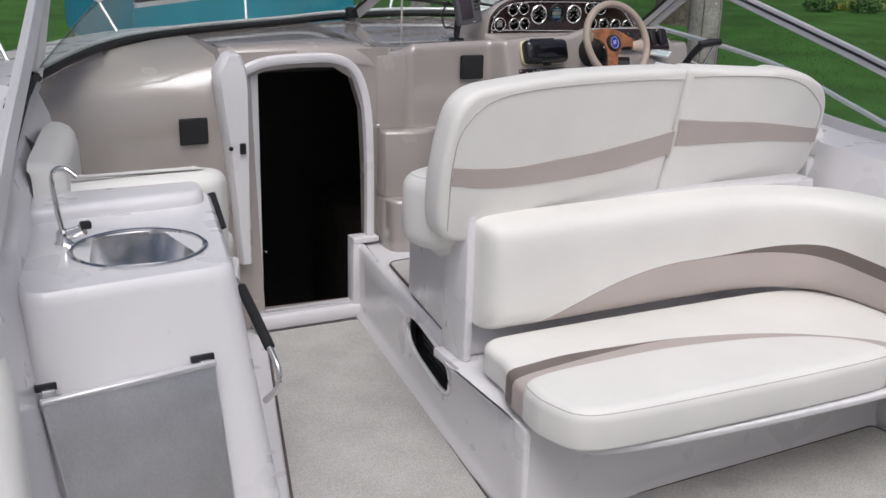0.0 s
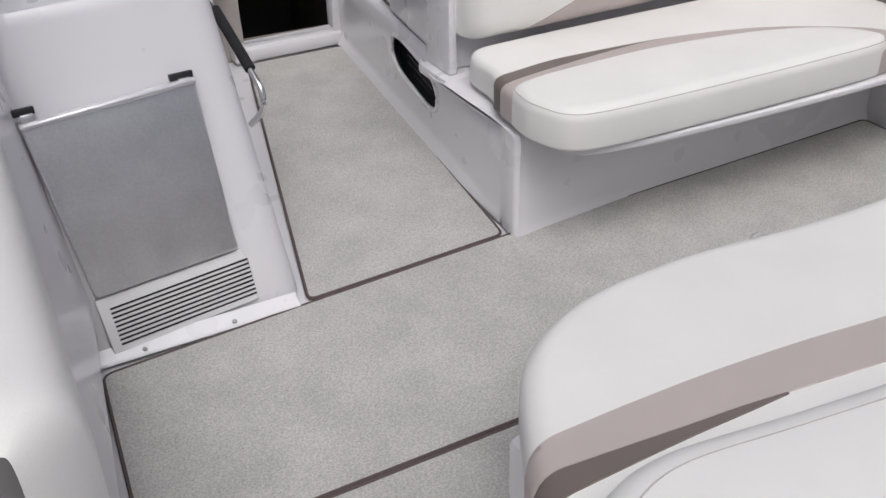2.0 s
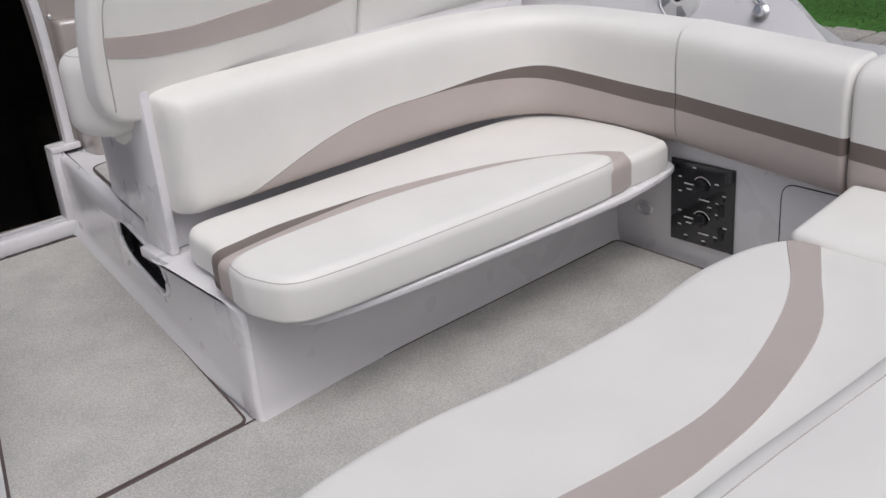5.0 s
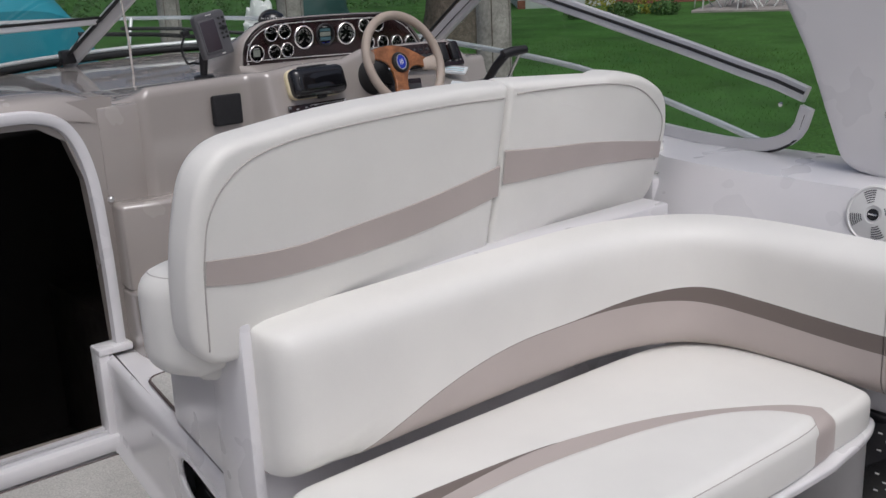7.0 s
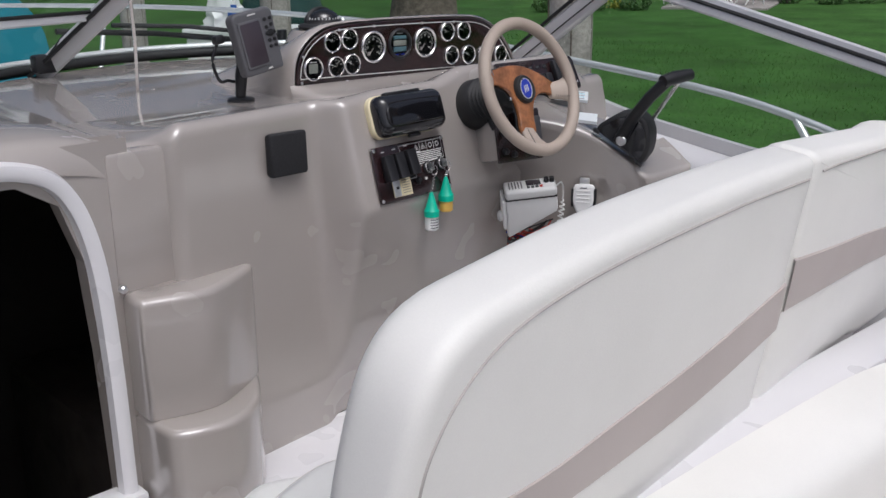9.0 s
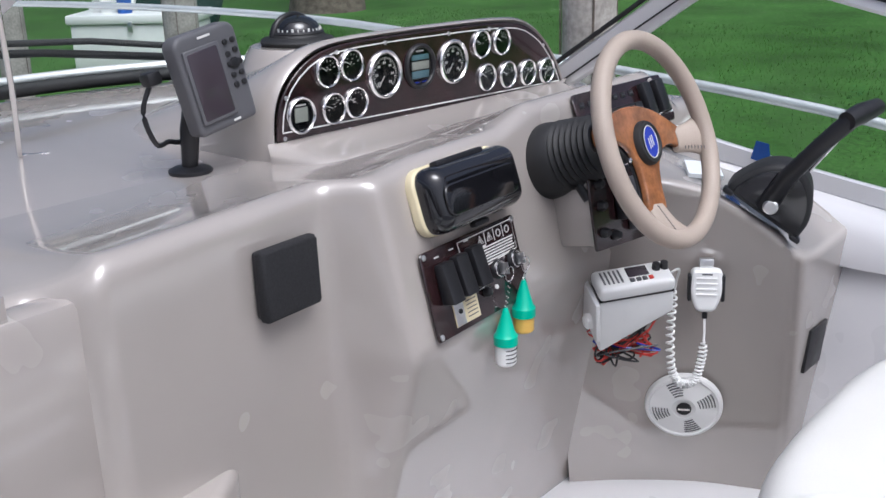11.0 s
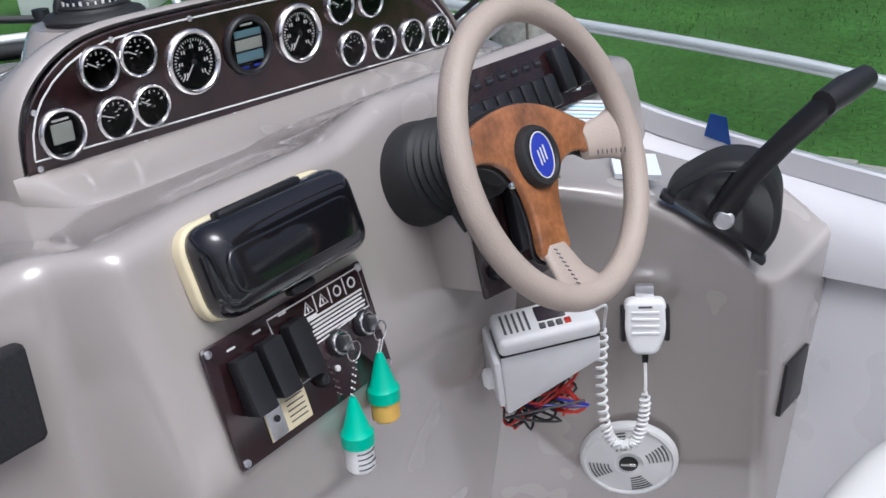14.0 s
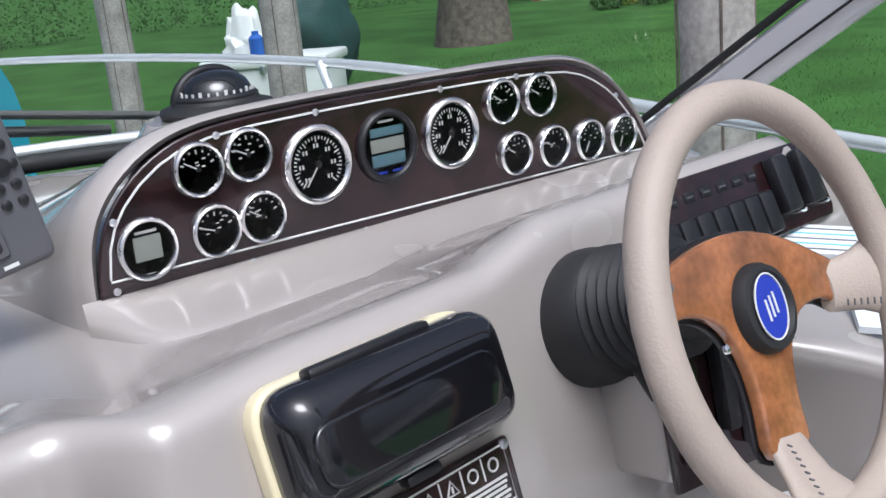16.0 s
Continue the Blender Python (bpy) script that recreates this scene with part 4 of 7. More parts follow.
box("lever", -1.075, -1.045, 0.515, 0.54, 0.905, 0.925, BLACK, fau, r=0.005)

# ---- rest of the galley and the port side ----
rail2 = thing("grab_rail", "bent chrome grab rail with black foam grip beside the galley", "rail", (-0.5, 0.6, 0.25))
tube("grip", [(-0.555, 0.83, 0.565), (-0.545, 0.72, 0.505), (-0.535, 0.60, 0.44)], 0.017, FOAM, rail2, seg=12, label="black foam grip")
tube("bar", curve_pts([(-0.565, 0.88, 0.58), (-0.55, 0.78, 0.535), (-0.535, 0.58, 0.43), (-0.53, 0.53, 0.39), (-0.535, 0.53, 0.33), (-0.56, 0.58, 0.27)], 5), 0.010, CHROME, rail2, seg=10)
tube("upper_grip", [(-0.60, 1.00, 0.84), (-0.585, 0.93, 0.74)], 0.017, FOAM, rail2, seg=12, label="black foam grip")
lb2 = thing("port_lounge_cushion", "cream vinyl port lounge cushion behind the galley", "seat cushion", (-0.9, 1.15, 0.4))
slab("cushion", round_poly([(-1.12, 1.03), (-0.56, 1.03), (-0.50, 1.13), (-0.56, 1.20), (-1.12, 1.22)], 0.05, 5), 0.40, 0.895, VINYL, lb2, r=0.05, crown=0.01)
slab("seat_pad", round_poly([(-1.08, 1.20), (-0.52, 1.16), (-0.33, 1.72), (-1.02, 1.74)], 0.06, 5), 0.36, 0.50, VINYL, lb2, r=0.04)
structure(loft_box("port_plinth", [(-1.2, 1.03), (-0.50, 1.03), (-0.30, 1.76), (-1.0, 1.80)], -0.01, 0.36, GEL, None), "white gelcoat plinth under the port lounge", "seat base")
pth = curve_pts([(-1.16, 0.95), (-1.13, 1.1), (-1.09, 1.3), (-1.05, 1.5), (-1.02, 1.66)], 8)[::-1]
back_cushion("port_side_bolster", "cream vinyl port lounge side backrest", [(p[0], p[1]) for p in pth][::-1], 0.50, 1.0, 0.11, [("panel", VINYL, ZERO, ONE, "")], (-1.1, 1.3, 0.5))
# port side deck and aft bolster
dk = [[(x0 + dx, y, z0 + dz) for y, x0, z0 in ((-3.0, -1.62, 0.80), (-1.5, -1.58, 0.84), (0.0, -1.36, 0.94), (0.6, -1.26, 1.02), (1.3, -1.16, 1.06), (1.62, -1.06, 1.12))] for dx, dz in ((0.16, -0.80), (0.05, -0.10), (0.02, -0.02), (0.0, 0.0), (-0.25, 0.03), (-0.40, 0.0), (-0.42, -1.2))]
structure(grid("coaming_port", dk, GEL, sharp=50), "white gelcoat port side deck", "coaming")
pth = [(lerp(-1.45, -1.40, k / 30), lerp(-1.30, 0.06, k / 30)) for k in range(31)]
back_cushion("port_bolster", "cream and taupe vinyl bolster along the port side", pth, 0.30, 0.86, 0.10,
             [("lower_panel", TAUPE, ZERO, lambda u: 0.40, "taupe vinyl panel"), ("upper_panel", VINYL, lambda u: 0.40, ONE, "")], (-1.4, -0.6, 0.3))

# ---- starboard liner: switch panel, drain, hatch, loudspeaker ----
SP = facing((1.572, -0.335, 0.222), (0.03, -1, 0), (0, 0, 1))
swp = thing("battery_panel", "black battery switch panel with two rotary switches", "switch panel", (1.57, -0.335, 0.08))
box("plate", -0.122, 0.122, -0.145, 0.145, 0.0, 0.008, GLOSS, swp, r=0.003, frame_m=SP)
for v in (0.065, -0.055):
    lathe("rotary_knob", [(0.022, 0.008), (0.021, 0.020), (0.012, 0.024)], BLACK, swp, SP @ Matrix.Translation((0.0, v, 0)), seg=20)
    box("knob_pointer", -0.026, 0.026, -0.006, 0.006, 0.022, 0.030, BLACK, swp, r=0.003, frame_m=SP @ Matrix.Translation((0.0, v, 0)) @ Matrix.Rotation(0.5, 4, "Z"))
    tube("arc_mark", [SP @ Vector((0.034 * math.cos(a), v + 0.034 * math.sin(a), 0.009)) for a in [math.radians(20 + 14 * k) for k in range(10)]], 0.0014, PRINT, swp, seg=5)
    for (u, w, h) in ((-0.05, 0.018, 0.0), (-0.045, 0.014, -0.018), (0.01, 0.02, -0.045), (-0.085, 0.006, 0.02), (-0.085, 0.006, -0.03)):
        box("print_bar", u - w, u + w, v + h - 0.0022, v + h + 0.0022, 0.0078, 0.0092, PRINT, swp, r=0.0, frame_m=SP)
for u, v in ((0.055, 0.085), (0.085, 0.05), (0.06, 0.02), (0.06, -0.02), (0.09, -0.06), (0.055, -0.10), (0.01, -0.125), (-0.06, -0.12), (0.03, 0.0), (-0.03, 0.125)):
    box("print_bar", u - 0.007, u + 0.007, v - 0.002, v + 0.002, 0.0078, 0.0092, PRINT, swp, r=0.0, frame_m=SP)
    lathe("breaker", [(0.005, 0.008), (0.005, 0.011), (0.003, 0.012)], BLACK, swp, SP @ Matrix.Translation((u, v - 0.012, 0)), seg=10)
for u in (0.075,):
    for v in (0.0, -0.085):
        box("rocker", u - 0.010, u + 0.010, v - 0.022, v + 0.022, 0.008, 0.014, BLACK, swp, r=0.003, frame_m=SP)
drain = thing("drain_fitting", "oval chrome drain fitting in the side liner", "fitting", (1.57, -0.09, 0.13))
lathe("flange", [(0.036, 0), (0.036, 0.004), (0.030, 0.008), (0.022, 0.006), (0.018, 0.001)], STEEL, drain, facing((1.574, -0.09, 0.15), (0, -1, 0), (0, 0, 1)) @ Matrix.Diagonal((1.1, 0.75, 1, 1)), seg=28)
hatch = thing("side_hatch", "white flush hatch with rounded outline in the side liner", "hatch", (1.57, -0.9, 0.1))
HM = facing((1.574, -0.98, 0.22), (0, -1, 0), (0, 0, 1))
hloop = round_poly([(-0.36, -0.30), (0.36, -0.30), (0.36, 0.145), (-0.36, 0.145)], 0.05, 6)
slab("panel", hloop, -0.004, 0.002, GEL, hatch, r=0.002, frame_m=HM)
tube("gap", [HM @ Vector((p.x, p.y, 0.001)) for p in hloop + hloop[:2]], 0.0022, RUBBER, hatch, seg=5)
for y in (-0.56, -0.60, -1.02):
    sc = thing("snap_stud", "small steel snap stud in the side liner", "stud", (1.574, y, 0.33), group="snap studs")
    lathe("stud", [(0.006, 0), (0.006, 0.003), (0.003, 0.005)], STEEL, sc, facing((1.574, y, 0.36 + 0.05 * (y + 1)), (0, -1, 0), (0, 0, 1)), seg=10)


def speaker(m, rad, label):
    """A round white loudspeaker grille with slotted petals."""
    t = thing("speaker", label, "speaker", m.translation, group="round white speakers")
    lathe("ring", [(rad, 0), (rad, 0.006), (rad * 0.96, 0.012), (rad * 0.90, 0.014), (rad * 0.86, 0.011), (rad * 0.5, 0.016), (rad * 0.3, 0.018), (rad * 0.26, 0.016), (0.0, 0.016)], WHITE, t, m, seg=48)
    lathe("centre_badge", [(rad * 0.19, 0.0165), (rad * 0.19, 0.019), (rad * 0.15, 0.020), (0, 0.020)], BLACK, t, m, seg=24)
    box("badge_bar", -rad * 0.15, rad * 0.15, -rad * 0.03, rad * 0.03, 0.0195, 0.0212, CHROME, t, r=0.0005, frame_m=m)
    for q in range(4):
        for k in range(6):
            rr = rad * (0.42 + 0.075 * k)
            a0 = math.pi / 2 * q + 0.35
            sl = tube("slot", [m @ Vector((rr * math.cos(a0 + d), rr * math.sin(a0 + d), 0.0168 - 0.0009 * k)) for d in [0.55 * j / 5 - 0.27 for j in range(6)]], 0.0016, GREY, t, seg=4)
    for q in range(4):
        a = math.pi / 4 + math.pi / 2 * q + 0.35
        lathe("screw", [(0.003, 0.012), (0.003, 0.0145), (0.0, 0.0146)], STEEL, t, m @ Matrix.Translation((rad * 0.92 * math.cos(a), rad * 0.92 * math.sin(a), 0)), seg=8)
    return t


# starboard side deck inside, with speaker, strut and the arch foot
def deck_drop(x, y, z):
    """How far the side deck falls away aft of the arch foot."""
    return 0.0 if z < 0.7 else 0.26 * smoothstep(0.40, 0.80, 0.9 * max(0.0, x - 1.80) - y) + 0.02 * smoothstep(0.2, 0.5, -y)


cs = [[(lerp(x, max(x, 1.93 + 0.35 * (x - 1.6)), smoothstep(0.6, 1.0, y)), y, z - deck_drop(x, y, z)) for y in (2.2, 1.45, 1.1, 0.9, 0.7, 0.5, 0.3, 0.1, -0.05, -0.2, -0.32, -0.44, -0.52, -0.60, -0.68, -0.76, -0.9, -1.4, -2.6)] for x, z in ((1.60, 0.32), (1.66, 0.60), (1.74, 0.78), (1.77, 0.84), (1.80, 0.90), (1.98, 0.915), (2.16, 0.905), (2.22, 0.85), (2.30, 0.3), (2.28, -0.6))]
structure(grid("coaming_helm", cs, GEL, sharp=50), "white gelcoat starboard side deck", "coaming")
speaker(facing((1.768, -0.085, 0.842), (0, -1, 0), (0.25, 0, 1)), 0.085, "round white loudspeaker on the side deck")
speaker(facing((1.752, 1.660, 0.556), (0.50, -0.86, 0), (-0.16, -0.09, 1)), 0.083, "round white loudspeaker on the helm pod")

# ---- helm seat ----
hs = thing("helm_seat", "cream vinyl double helm seat with taupe banded backrests", "seat", (0.8, 0.8, 0.70))
HB = facing((0.0, 0.440, 0.888), (1, 0.128, -0.004), (0, -0.14, 1))


def seat_back(loop, nm, seam):
    slab(nm, loop, -0.110, 0.0, VINYL, hs, r=0.024, r0=0.04, frame_m=HB)
    tube("welt", [HB @ Vector((p.x, p.y, 0.0)) for p in curve_pts([(x, y, 0) for x, y in seam], 6)], 0.0022, SEAM, hs, seg=5)


left_back = round_poly([(-0.03, -0.15), (-0.045, 0.12), (0.0, 0.352), (0.36, 0.383), (0.676, 0.384), (0.957, 0.374), (0.918, -0.09), (0.5, -0.11)], 0.13, 9)
left_back = [p for p in left_back if p.x < 0.80] + [p for p in round_poly([(0.75, 0.382), (0.957, 0.374), (0.918, -0.09), (0.75, -0.10)], 0.02, 5) if p.x > 0.85]
left_back.sort(key=lambda p: math.atan2(p.y - 0.12, p.x - 0.5))
right_back = round_poly([(1.35, 0.362), (1.62, 0.322), (1.765, 0.25), (1.80, 0.13), (1.745, -0.13), (1.35, -0.11)], 0.12, 9)
right_back = [p for p in right_back if p.x > 1.40] + [p for p in round_poly([(0.962, 0.376), (1.41, 0.356), (1.41, -0.112), (0.925, -0.09)], 0.02, 5) if p.x < 1.38]
right_back.sort(key=lambda p: math.atan2(p.y - 0.12, p.x - 1.35))
seat_back(left_back, "backrest", [(0.002, -0.09), (-0.006, 0.064), (-0.005, 0.133), (0.010, 0.221), (0.069, 0.294), (0.168, 0.333), (0.36, 0.349), (0.676, 0.350), (0.930, 0.341)])
seat_back(right_back, "backrest", [(0.985, 0.345), (1.10, 0.342), (1.414, 0.321), (1.583, 0.286), (1.70, 0.22), (1.755, 0.15), (1.735, 0.03)])


def through_points(x, pts):
    """Height of a smooth line at x."""
    for (xa, ya), (xb, yb) in zip(pts, pts[1:]):
        if x <= xb:
            u = min(1.0, max(0.0, (x - xa) / (xb - xa)))
            return ya + (yb - ya) * u
    return pts[-1][1]


def seat_band(xa, xb, lo, hi):
    n = 24
    rws = []
    for f in (0, 0.03, 0.5, 0.97, 1):
        rws.append([])
        for k in range(n + 1):
            x = lerp(xa, xb, k / n)
            rws[-1].append(HB @ Vector((x, lerp(lo(x), hi(x), f), 0.0025 if 0 < f < 1 else -0.002)))
    return rws


LLO = [(p.x, p.y) for p in curve_pts([(-0.006, 0.064, 0), (0.136, 0.036, 0), (0.336, 0.027, 0), (0.571, 0.030, 0), (0.75, 0.044, 0), (0.93, 0.068, 0)], 6)]
LHI = [(p.x, p.y) for p in curve_pts([(-0.007, 0.122, 0), (0.13, 0.105, 0), (0.257, 0.098, 0), (0.397, 0.106, 0), (0.64, 0.121, 0), (0.94, 0.157, 0)], 6)]
RLO = [(p.x, p.y) for p in curve_pts([(0.943, 0.098, 0), (1.133, 0.087, 0), (1.404, 0.072, 0), (1.76, 0.035, 0)], 6)]
RHI = [(p.x, p.y) for p in curve_pts([(0.953, 0.196, 0), (1.152, 0.173, 0), (1.402, 0.148, 0), (1.77, 0.091, 0)], 6)]
grid("band", seat_band(-0.004, 0.936, lambda x: through_points(x, LLO), lambda x: through_points(x, LHI)), TAUPE, hs, "taupe vinyl band", sharp=4)
grid("band", seat_band(0.952, 1.760, lambda x: through_points(x, RLO), lambda x: through_points(x, RHI)), TAUPE, hs, "taupe vinyl band", sharp=4)
sc1 = curve_pts([(0.10, 0.60), (0.085, 0.80), (0.11, 0.98), (0.20, 1.06), (0.36, 1.01), (0.70, 0.99), (0.97, 1.0), (0.98, 0.66), (0.5, 0.60)], 5, closed=True)
slab("seat_pad", sc1, 0.64, 0.75, VINYL, hs, r=0.045, r0=0.03)
sc3 = curve_pts([(0.075, 0.56), (0.07, 0.70), (0.095, 0.79), (0.16, 0.82), (0.6, 0.825), (0.97, 0.825), (0.98, 0.62), (0.5, 0.56)], 5, closed=True)
slab("seat_bolster", sc3, 0.66, 0.87, VINYL, hs, r=0.07, r0=0.05)
lobe = curve_pts([(0.02, 0.52), (-0.040, 0.575), (-0.058, 0.64), (-0.040, 0.695), (0.03, 0.735), (0.12, 0.755), (0.18, 0.71), (0.16, 0.56)], 6, closed=True)
slab("end_bolster", lobe, 0.70, 0.950, VINYL, hs, r=0.06, r0=0.06)
lobe_seam = [(p.x, p.y, 0.938) for p in offset(ccw(lobe), 0.026)]
tube("welt", lobe_seam + lobe_seam[:2], 0.0018, SEAM, hs, seg=5)
sc2 = curve_pts([(1.0, 0.70), (0.995, 1.10), (1.08, 1.20), (1.30, 1.235), (1.60, 1.22), (1.75, 1.08), (1.74, 0.78), (1.4, 0.70)], 5, closed=True)
slab("seat_pad", sc2, 0.66, 0.87, VINYL, hs, r=0.06, r0=0.05, crown=0.01)
box("base_rail", 0.13, 1.62, 0.62, 1.05, 0.63, 0.645, GEL, hs, r=0.005)
tail = thing("seat_end_block", "white gelcoat block with chrome latch at the end of the seat", "block", (1.75, 0.7, 0.70))
box("block", 1.76, 2.06, 0.69, 0.92, 0.60, 0.838, GEL, tail, r=0.02)
box("latch", 1.80, 1.90, 0.70, 0.73, 0.837, 0.848, CHROME, tail, r=0.004)
slab("end_pad", round_poly([(1.76, 0.76), (1.92, 0.76), (1.92, 0.98), (1.76, 0.98)], 0.03, 4), 0.836, 0.945, VINYL, tail, r=0.035)

# ---- gauge binnacle ----
GY = 2.125
gp = [(1.060, 1.180), (1.068, 1.245), (1.092, 1.290), (1.140, 1.328), (1.205, 1.348), (1.33, 1.354), (1.53, 1.354), (1.67, 1.352), (1.770, 1.345), (1.830, 1.325), (1.882, 1.290), (1.930, 1.235), (1.962, 1.176)]
gtop = curve_pts([(p[0], p[1], 0) for p in gp], 4)
rows = []
for y, dx, dz, sc in ((GY + 0.01, 0.0, 0.0, 1), (GY + 0.002, 0.006, 0.006, 1), (GY + 0.012, 0.014, 0.011, 1), (GY + 0.04, 0.020, 0.006, 1), (GY + 0.12, 0.03, -0.03, 1), (GY + 0.25, 0.05, -0.075, 1), (GY + 0.42, 0.08, -0.13, 1)):
    r = []
    for p in gtop:
        ux = (p.x - 1.51) / 0.45
        r.append((1.5 + 0.988 * (p.x - 1.5) + dx * ux, y, 1.11 if p.y < 1.19 else max(1.17, p.y + 0.003 - 0.017 * (p.x - 1.5) + dz * min(1, (p.y - 1.17) / 0.05))))
    rows.append(r)
structure(grid("binnacle", rows, TAN, sharp=70), "tan gelcoat hood behind the gauge panel", "dash")
gpan = thing("instrument_board", "dark burl gauge panel with white pinstripe", "panel", (1.5, GY, 1.18))
GM = Matrix.Translation((1.5, GY + 0.004, 1.273)) @ Matrix.Rotation(0.017, 4, "Y") @ Matrix.Diagonal((0.988, 1, 1, 1)) @ Matrix.Translation((-1.5, 0, -1.27)) @ facing((0, 0, 0), (1, 0, 0), (0, 0, 1))
ploop = [Vector((p.x, p.y)) for p in gtop]
slab("plate", ploop, 0.0, 0.006, WOOD, gpan, r=0.003, frame_m=GM)
pin = offset(ccw(round_poly([(p.x, p.y) for p in gtop[::2]], 0.004, 2)), 0.011)
tube("pinstripe", [GM @ Vector((p.x, p.y, 0.0065)) for p in pin + pin[:2]], 0.0014, PRINT, gpan, seg=5)
for x, z in ((1.078, 1.198), (1.086, 1.27), (1.215, 1.338), (1.345, 1.343), (1.535, 1.343), (1.67, 1.341), (1.872, 1.287), (1.945, 1.19), (1.24, 1.190), (1.40, 1.190), (1.60, 1.190), (1.75, 1.189)):
    lathe("screw", [(0.0042, 0.006), (0.0042, 0.008), (0.002, 0.009)], STEEL, gpan, GM @ Matrix.Translation((x, z, 0)), seg=10)


def gauge(x, z, r, kind, needle=200, seed=0):
    t = thing("gauge", "round black gauge with chrome bezel" if kind != "lcd" else "round gauge with grey digital display and chrome bezel", "gauge", (x, GY, z), group="dash gauges")
    m = GM @ Matrix.Translation((x, z, 0.006))
    bez = BLACK if kind == "multi" else CHROME
    lathe("bezel", [(r, 0), (r, 0.004), (r * 0.97, 0.007), (r * 0.92, 0.0085), (r * 0.86, 0.008), (r * 0.80, 0.005), (r * 0.785, 0.0015)], bez, t, m, seg=36)
    lathe("dial", [(r * 0.79, 0.0015), (0, 0.0015)], DIAL, t, m, seg=32)
    rnd = random.Random(seed)
    if kind in ("lcd", "multi"):
        if kind == "lcd":
            box("display", -r * 0.45, r * 0.45, -r * 0.35, r * 0.42, 0.0015, 0.004, LCD, t, r=0.001, frame_m=m)
            box("print_bar", -r * 0.35, r * 0.35, r * 0.50, r * 0.58, 0.0015, 0.003, PRINT, t, r=0, frame_m=m)
        else:
            for y0, y1, mt in ((0.28, 0.52, LCDB), (-0.14, 0.22, LCD), (-0.52, -0.20, LCDB)):
                box("display", -r * 0.56, r * 0.56, r * y0, r * y1, 0.0015, 0.004, mt, t, r=0.001, frame_m=m)
            for u in (-0.3, 0.3):
                box("button", r * (u - 0.2), r * (u + 0.2), -r * 0.74, -r * 0.66, 0.0015, 0.004, EMBLEM, t, r=0.001, frame_m=m)
            box("print_bar", -r * 0.25, r * 0.25, r * 0.64, r * 0.70, 0.0015, 0.003, PRINT, t, r=0, frame_m=m)
    else:
        n = 33 if kind == "big" else 7
        bm = bmesh.new()
        for k in range(n):
            a = math.radians((225 - 270 * k / (n - 1)) if kind == "big" else (160 - 140 * k / (n - 1)))
            long = (k % 4 == 0) if kind == "big" else (k % 3 == 0)
            r0, r1, w = r * (0.55 if long else 0.62), r * 0.70, 0.0009 if kind == "big" else 0.0011
            mm = m @ Matrix.Rotation(a, 4, "Z")
            vs = [bm.verts.new(mm @ Vector(v)) for v in ((r0, -w, 0.0022), (r1, -w, 0.0022), (r1, w, 0.0022), (r0, w, 0.0022))]
            bm.faces.new(vs)
        if kind == "big":
            for k in range(7):
                a = math.radians(225 - 45 * k)
                c = Vector((r * 0.47 * math.cos(a), r * 0.47 * math.sin(a)))
                for u in (-0.0028, 0.0016):
                    bm.faces.new([bm.verts.new(m @ Vector((c.x + u + du, c.y + dv, 0.0022))) for du, dv in ((-0.0013, -0.0025), (0.0013, -0.0025), (0.0013, 0.0025), (-0.0013, 0.0025))])
        else:
            for k in range(5):
                cx, cy = rnd.uniform(-0.4, 0.4) * r, rnd.uniform(-0.1, 0.5) * r
                bm.faces.new([bm.verts.new(m @ Vector((cx + du, cy + dv, 0.0022))) for du, dv in ((-0.0022, -0.0008), (0.0022, -0.0008), (0.0022, 0.0008), (-0.0022, 0.0008))])
        part("markings", bm, PRINT, t, smooth=False)
        a = math.radians(needle)
        mm = m @ Matrix.Rotation(a, 4, "Z")
        box("needle", -r * 0.08, r * 0.62, -0.0008, 0.0008, 0.003, 0.0040, PRINT, t, r=0, frame_m=mm)
        lathe("hub", [(r * 0.09, 0.0015), (r * 0.09, 0.005), (0, 0.0055)], BLACK, t, m, seg=12)
    g = lathe("lens", [(r * 0.80, 0.0052), (0, 0.0060)], LENS, t, m, seg=32)
    g.visible_shadow = False
    return t


small = [(1.188, 1.306, 150), (1.250, 1.311, 155), (1.199, 1.236, 160), (1.258, 1.239, 150), (1.640, 1.312, 150), (1.711, 1.311, 150), (1.659, 1.239, 150), (1.734, 1.236, 155), (1.809, 1.232, 240), (1.883, 1.228, 245)]
for i, (x, z, nd) in enumerate(small):
    gauge(x, z, 0.0305, "small", nd, i)
gauge(1.118, 1.235, 0.0345, "lcd")
gauge(1.340, 1.283, 0.0475, "big", 232)
gauge(1.443, 1.287, 0.0455, "multi")
gauge(1.547, 1.285, 0.0465, "big", 232)

# stepped ledge at the foot of the gauge panel
ledge_x = [1.046 + 0.924 * k / 40 for k in range(41)]


def ledge_end(x):
    """Share of the ledge's depth, rounded off at both ends."""
    e = min(x - 1.046, 1.97 - x) / 0.10
    return math.sqrt(max(0.0, 1 - max(0.0, 1 - e) ** 2))


structure(grid("dash_ledge", [[(x, 2.128 - (2.128 - y) * (0.04 + 0.96 * ledge_end(x)), 1.176 - 0.012 * (x - 1.5) + h) for x in ledge_x]
                             for y, h in ((2.128, 0.022), (2.112, 0.019), (2.090, 0.014), (2.065, 0.009), (2.040, 0.005), (2.016, 0.002), (2.004, -0.001), (1.994, -0.006), (1.988, -0.014), (1.985, -0.075))], TAN, sharp=50),
          "tan gelcoat stepped ledge below the gauges", "dash")

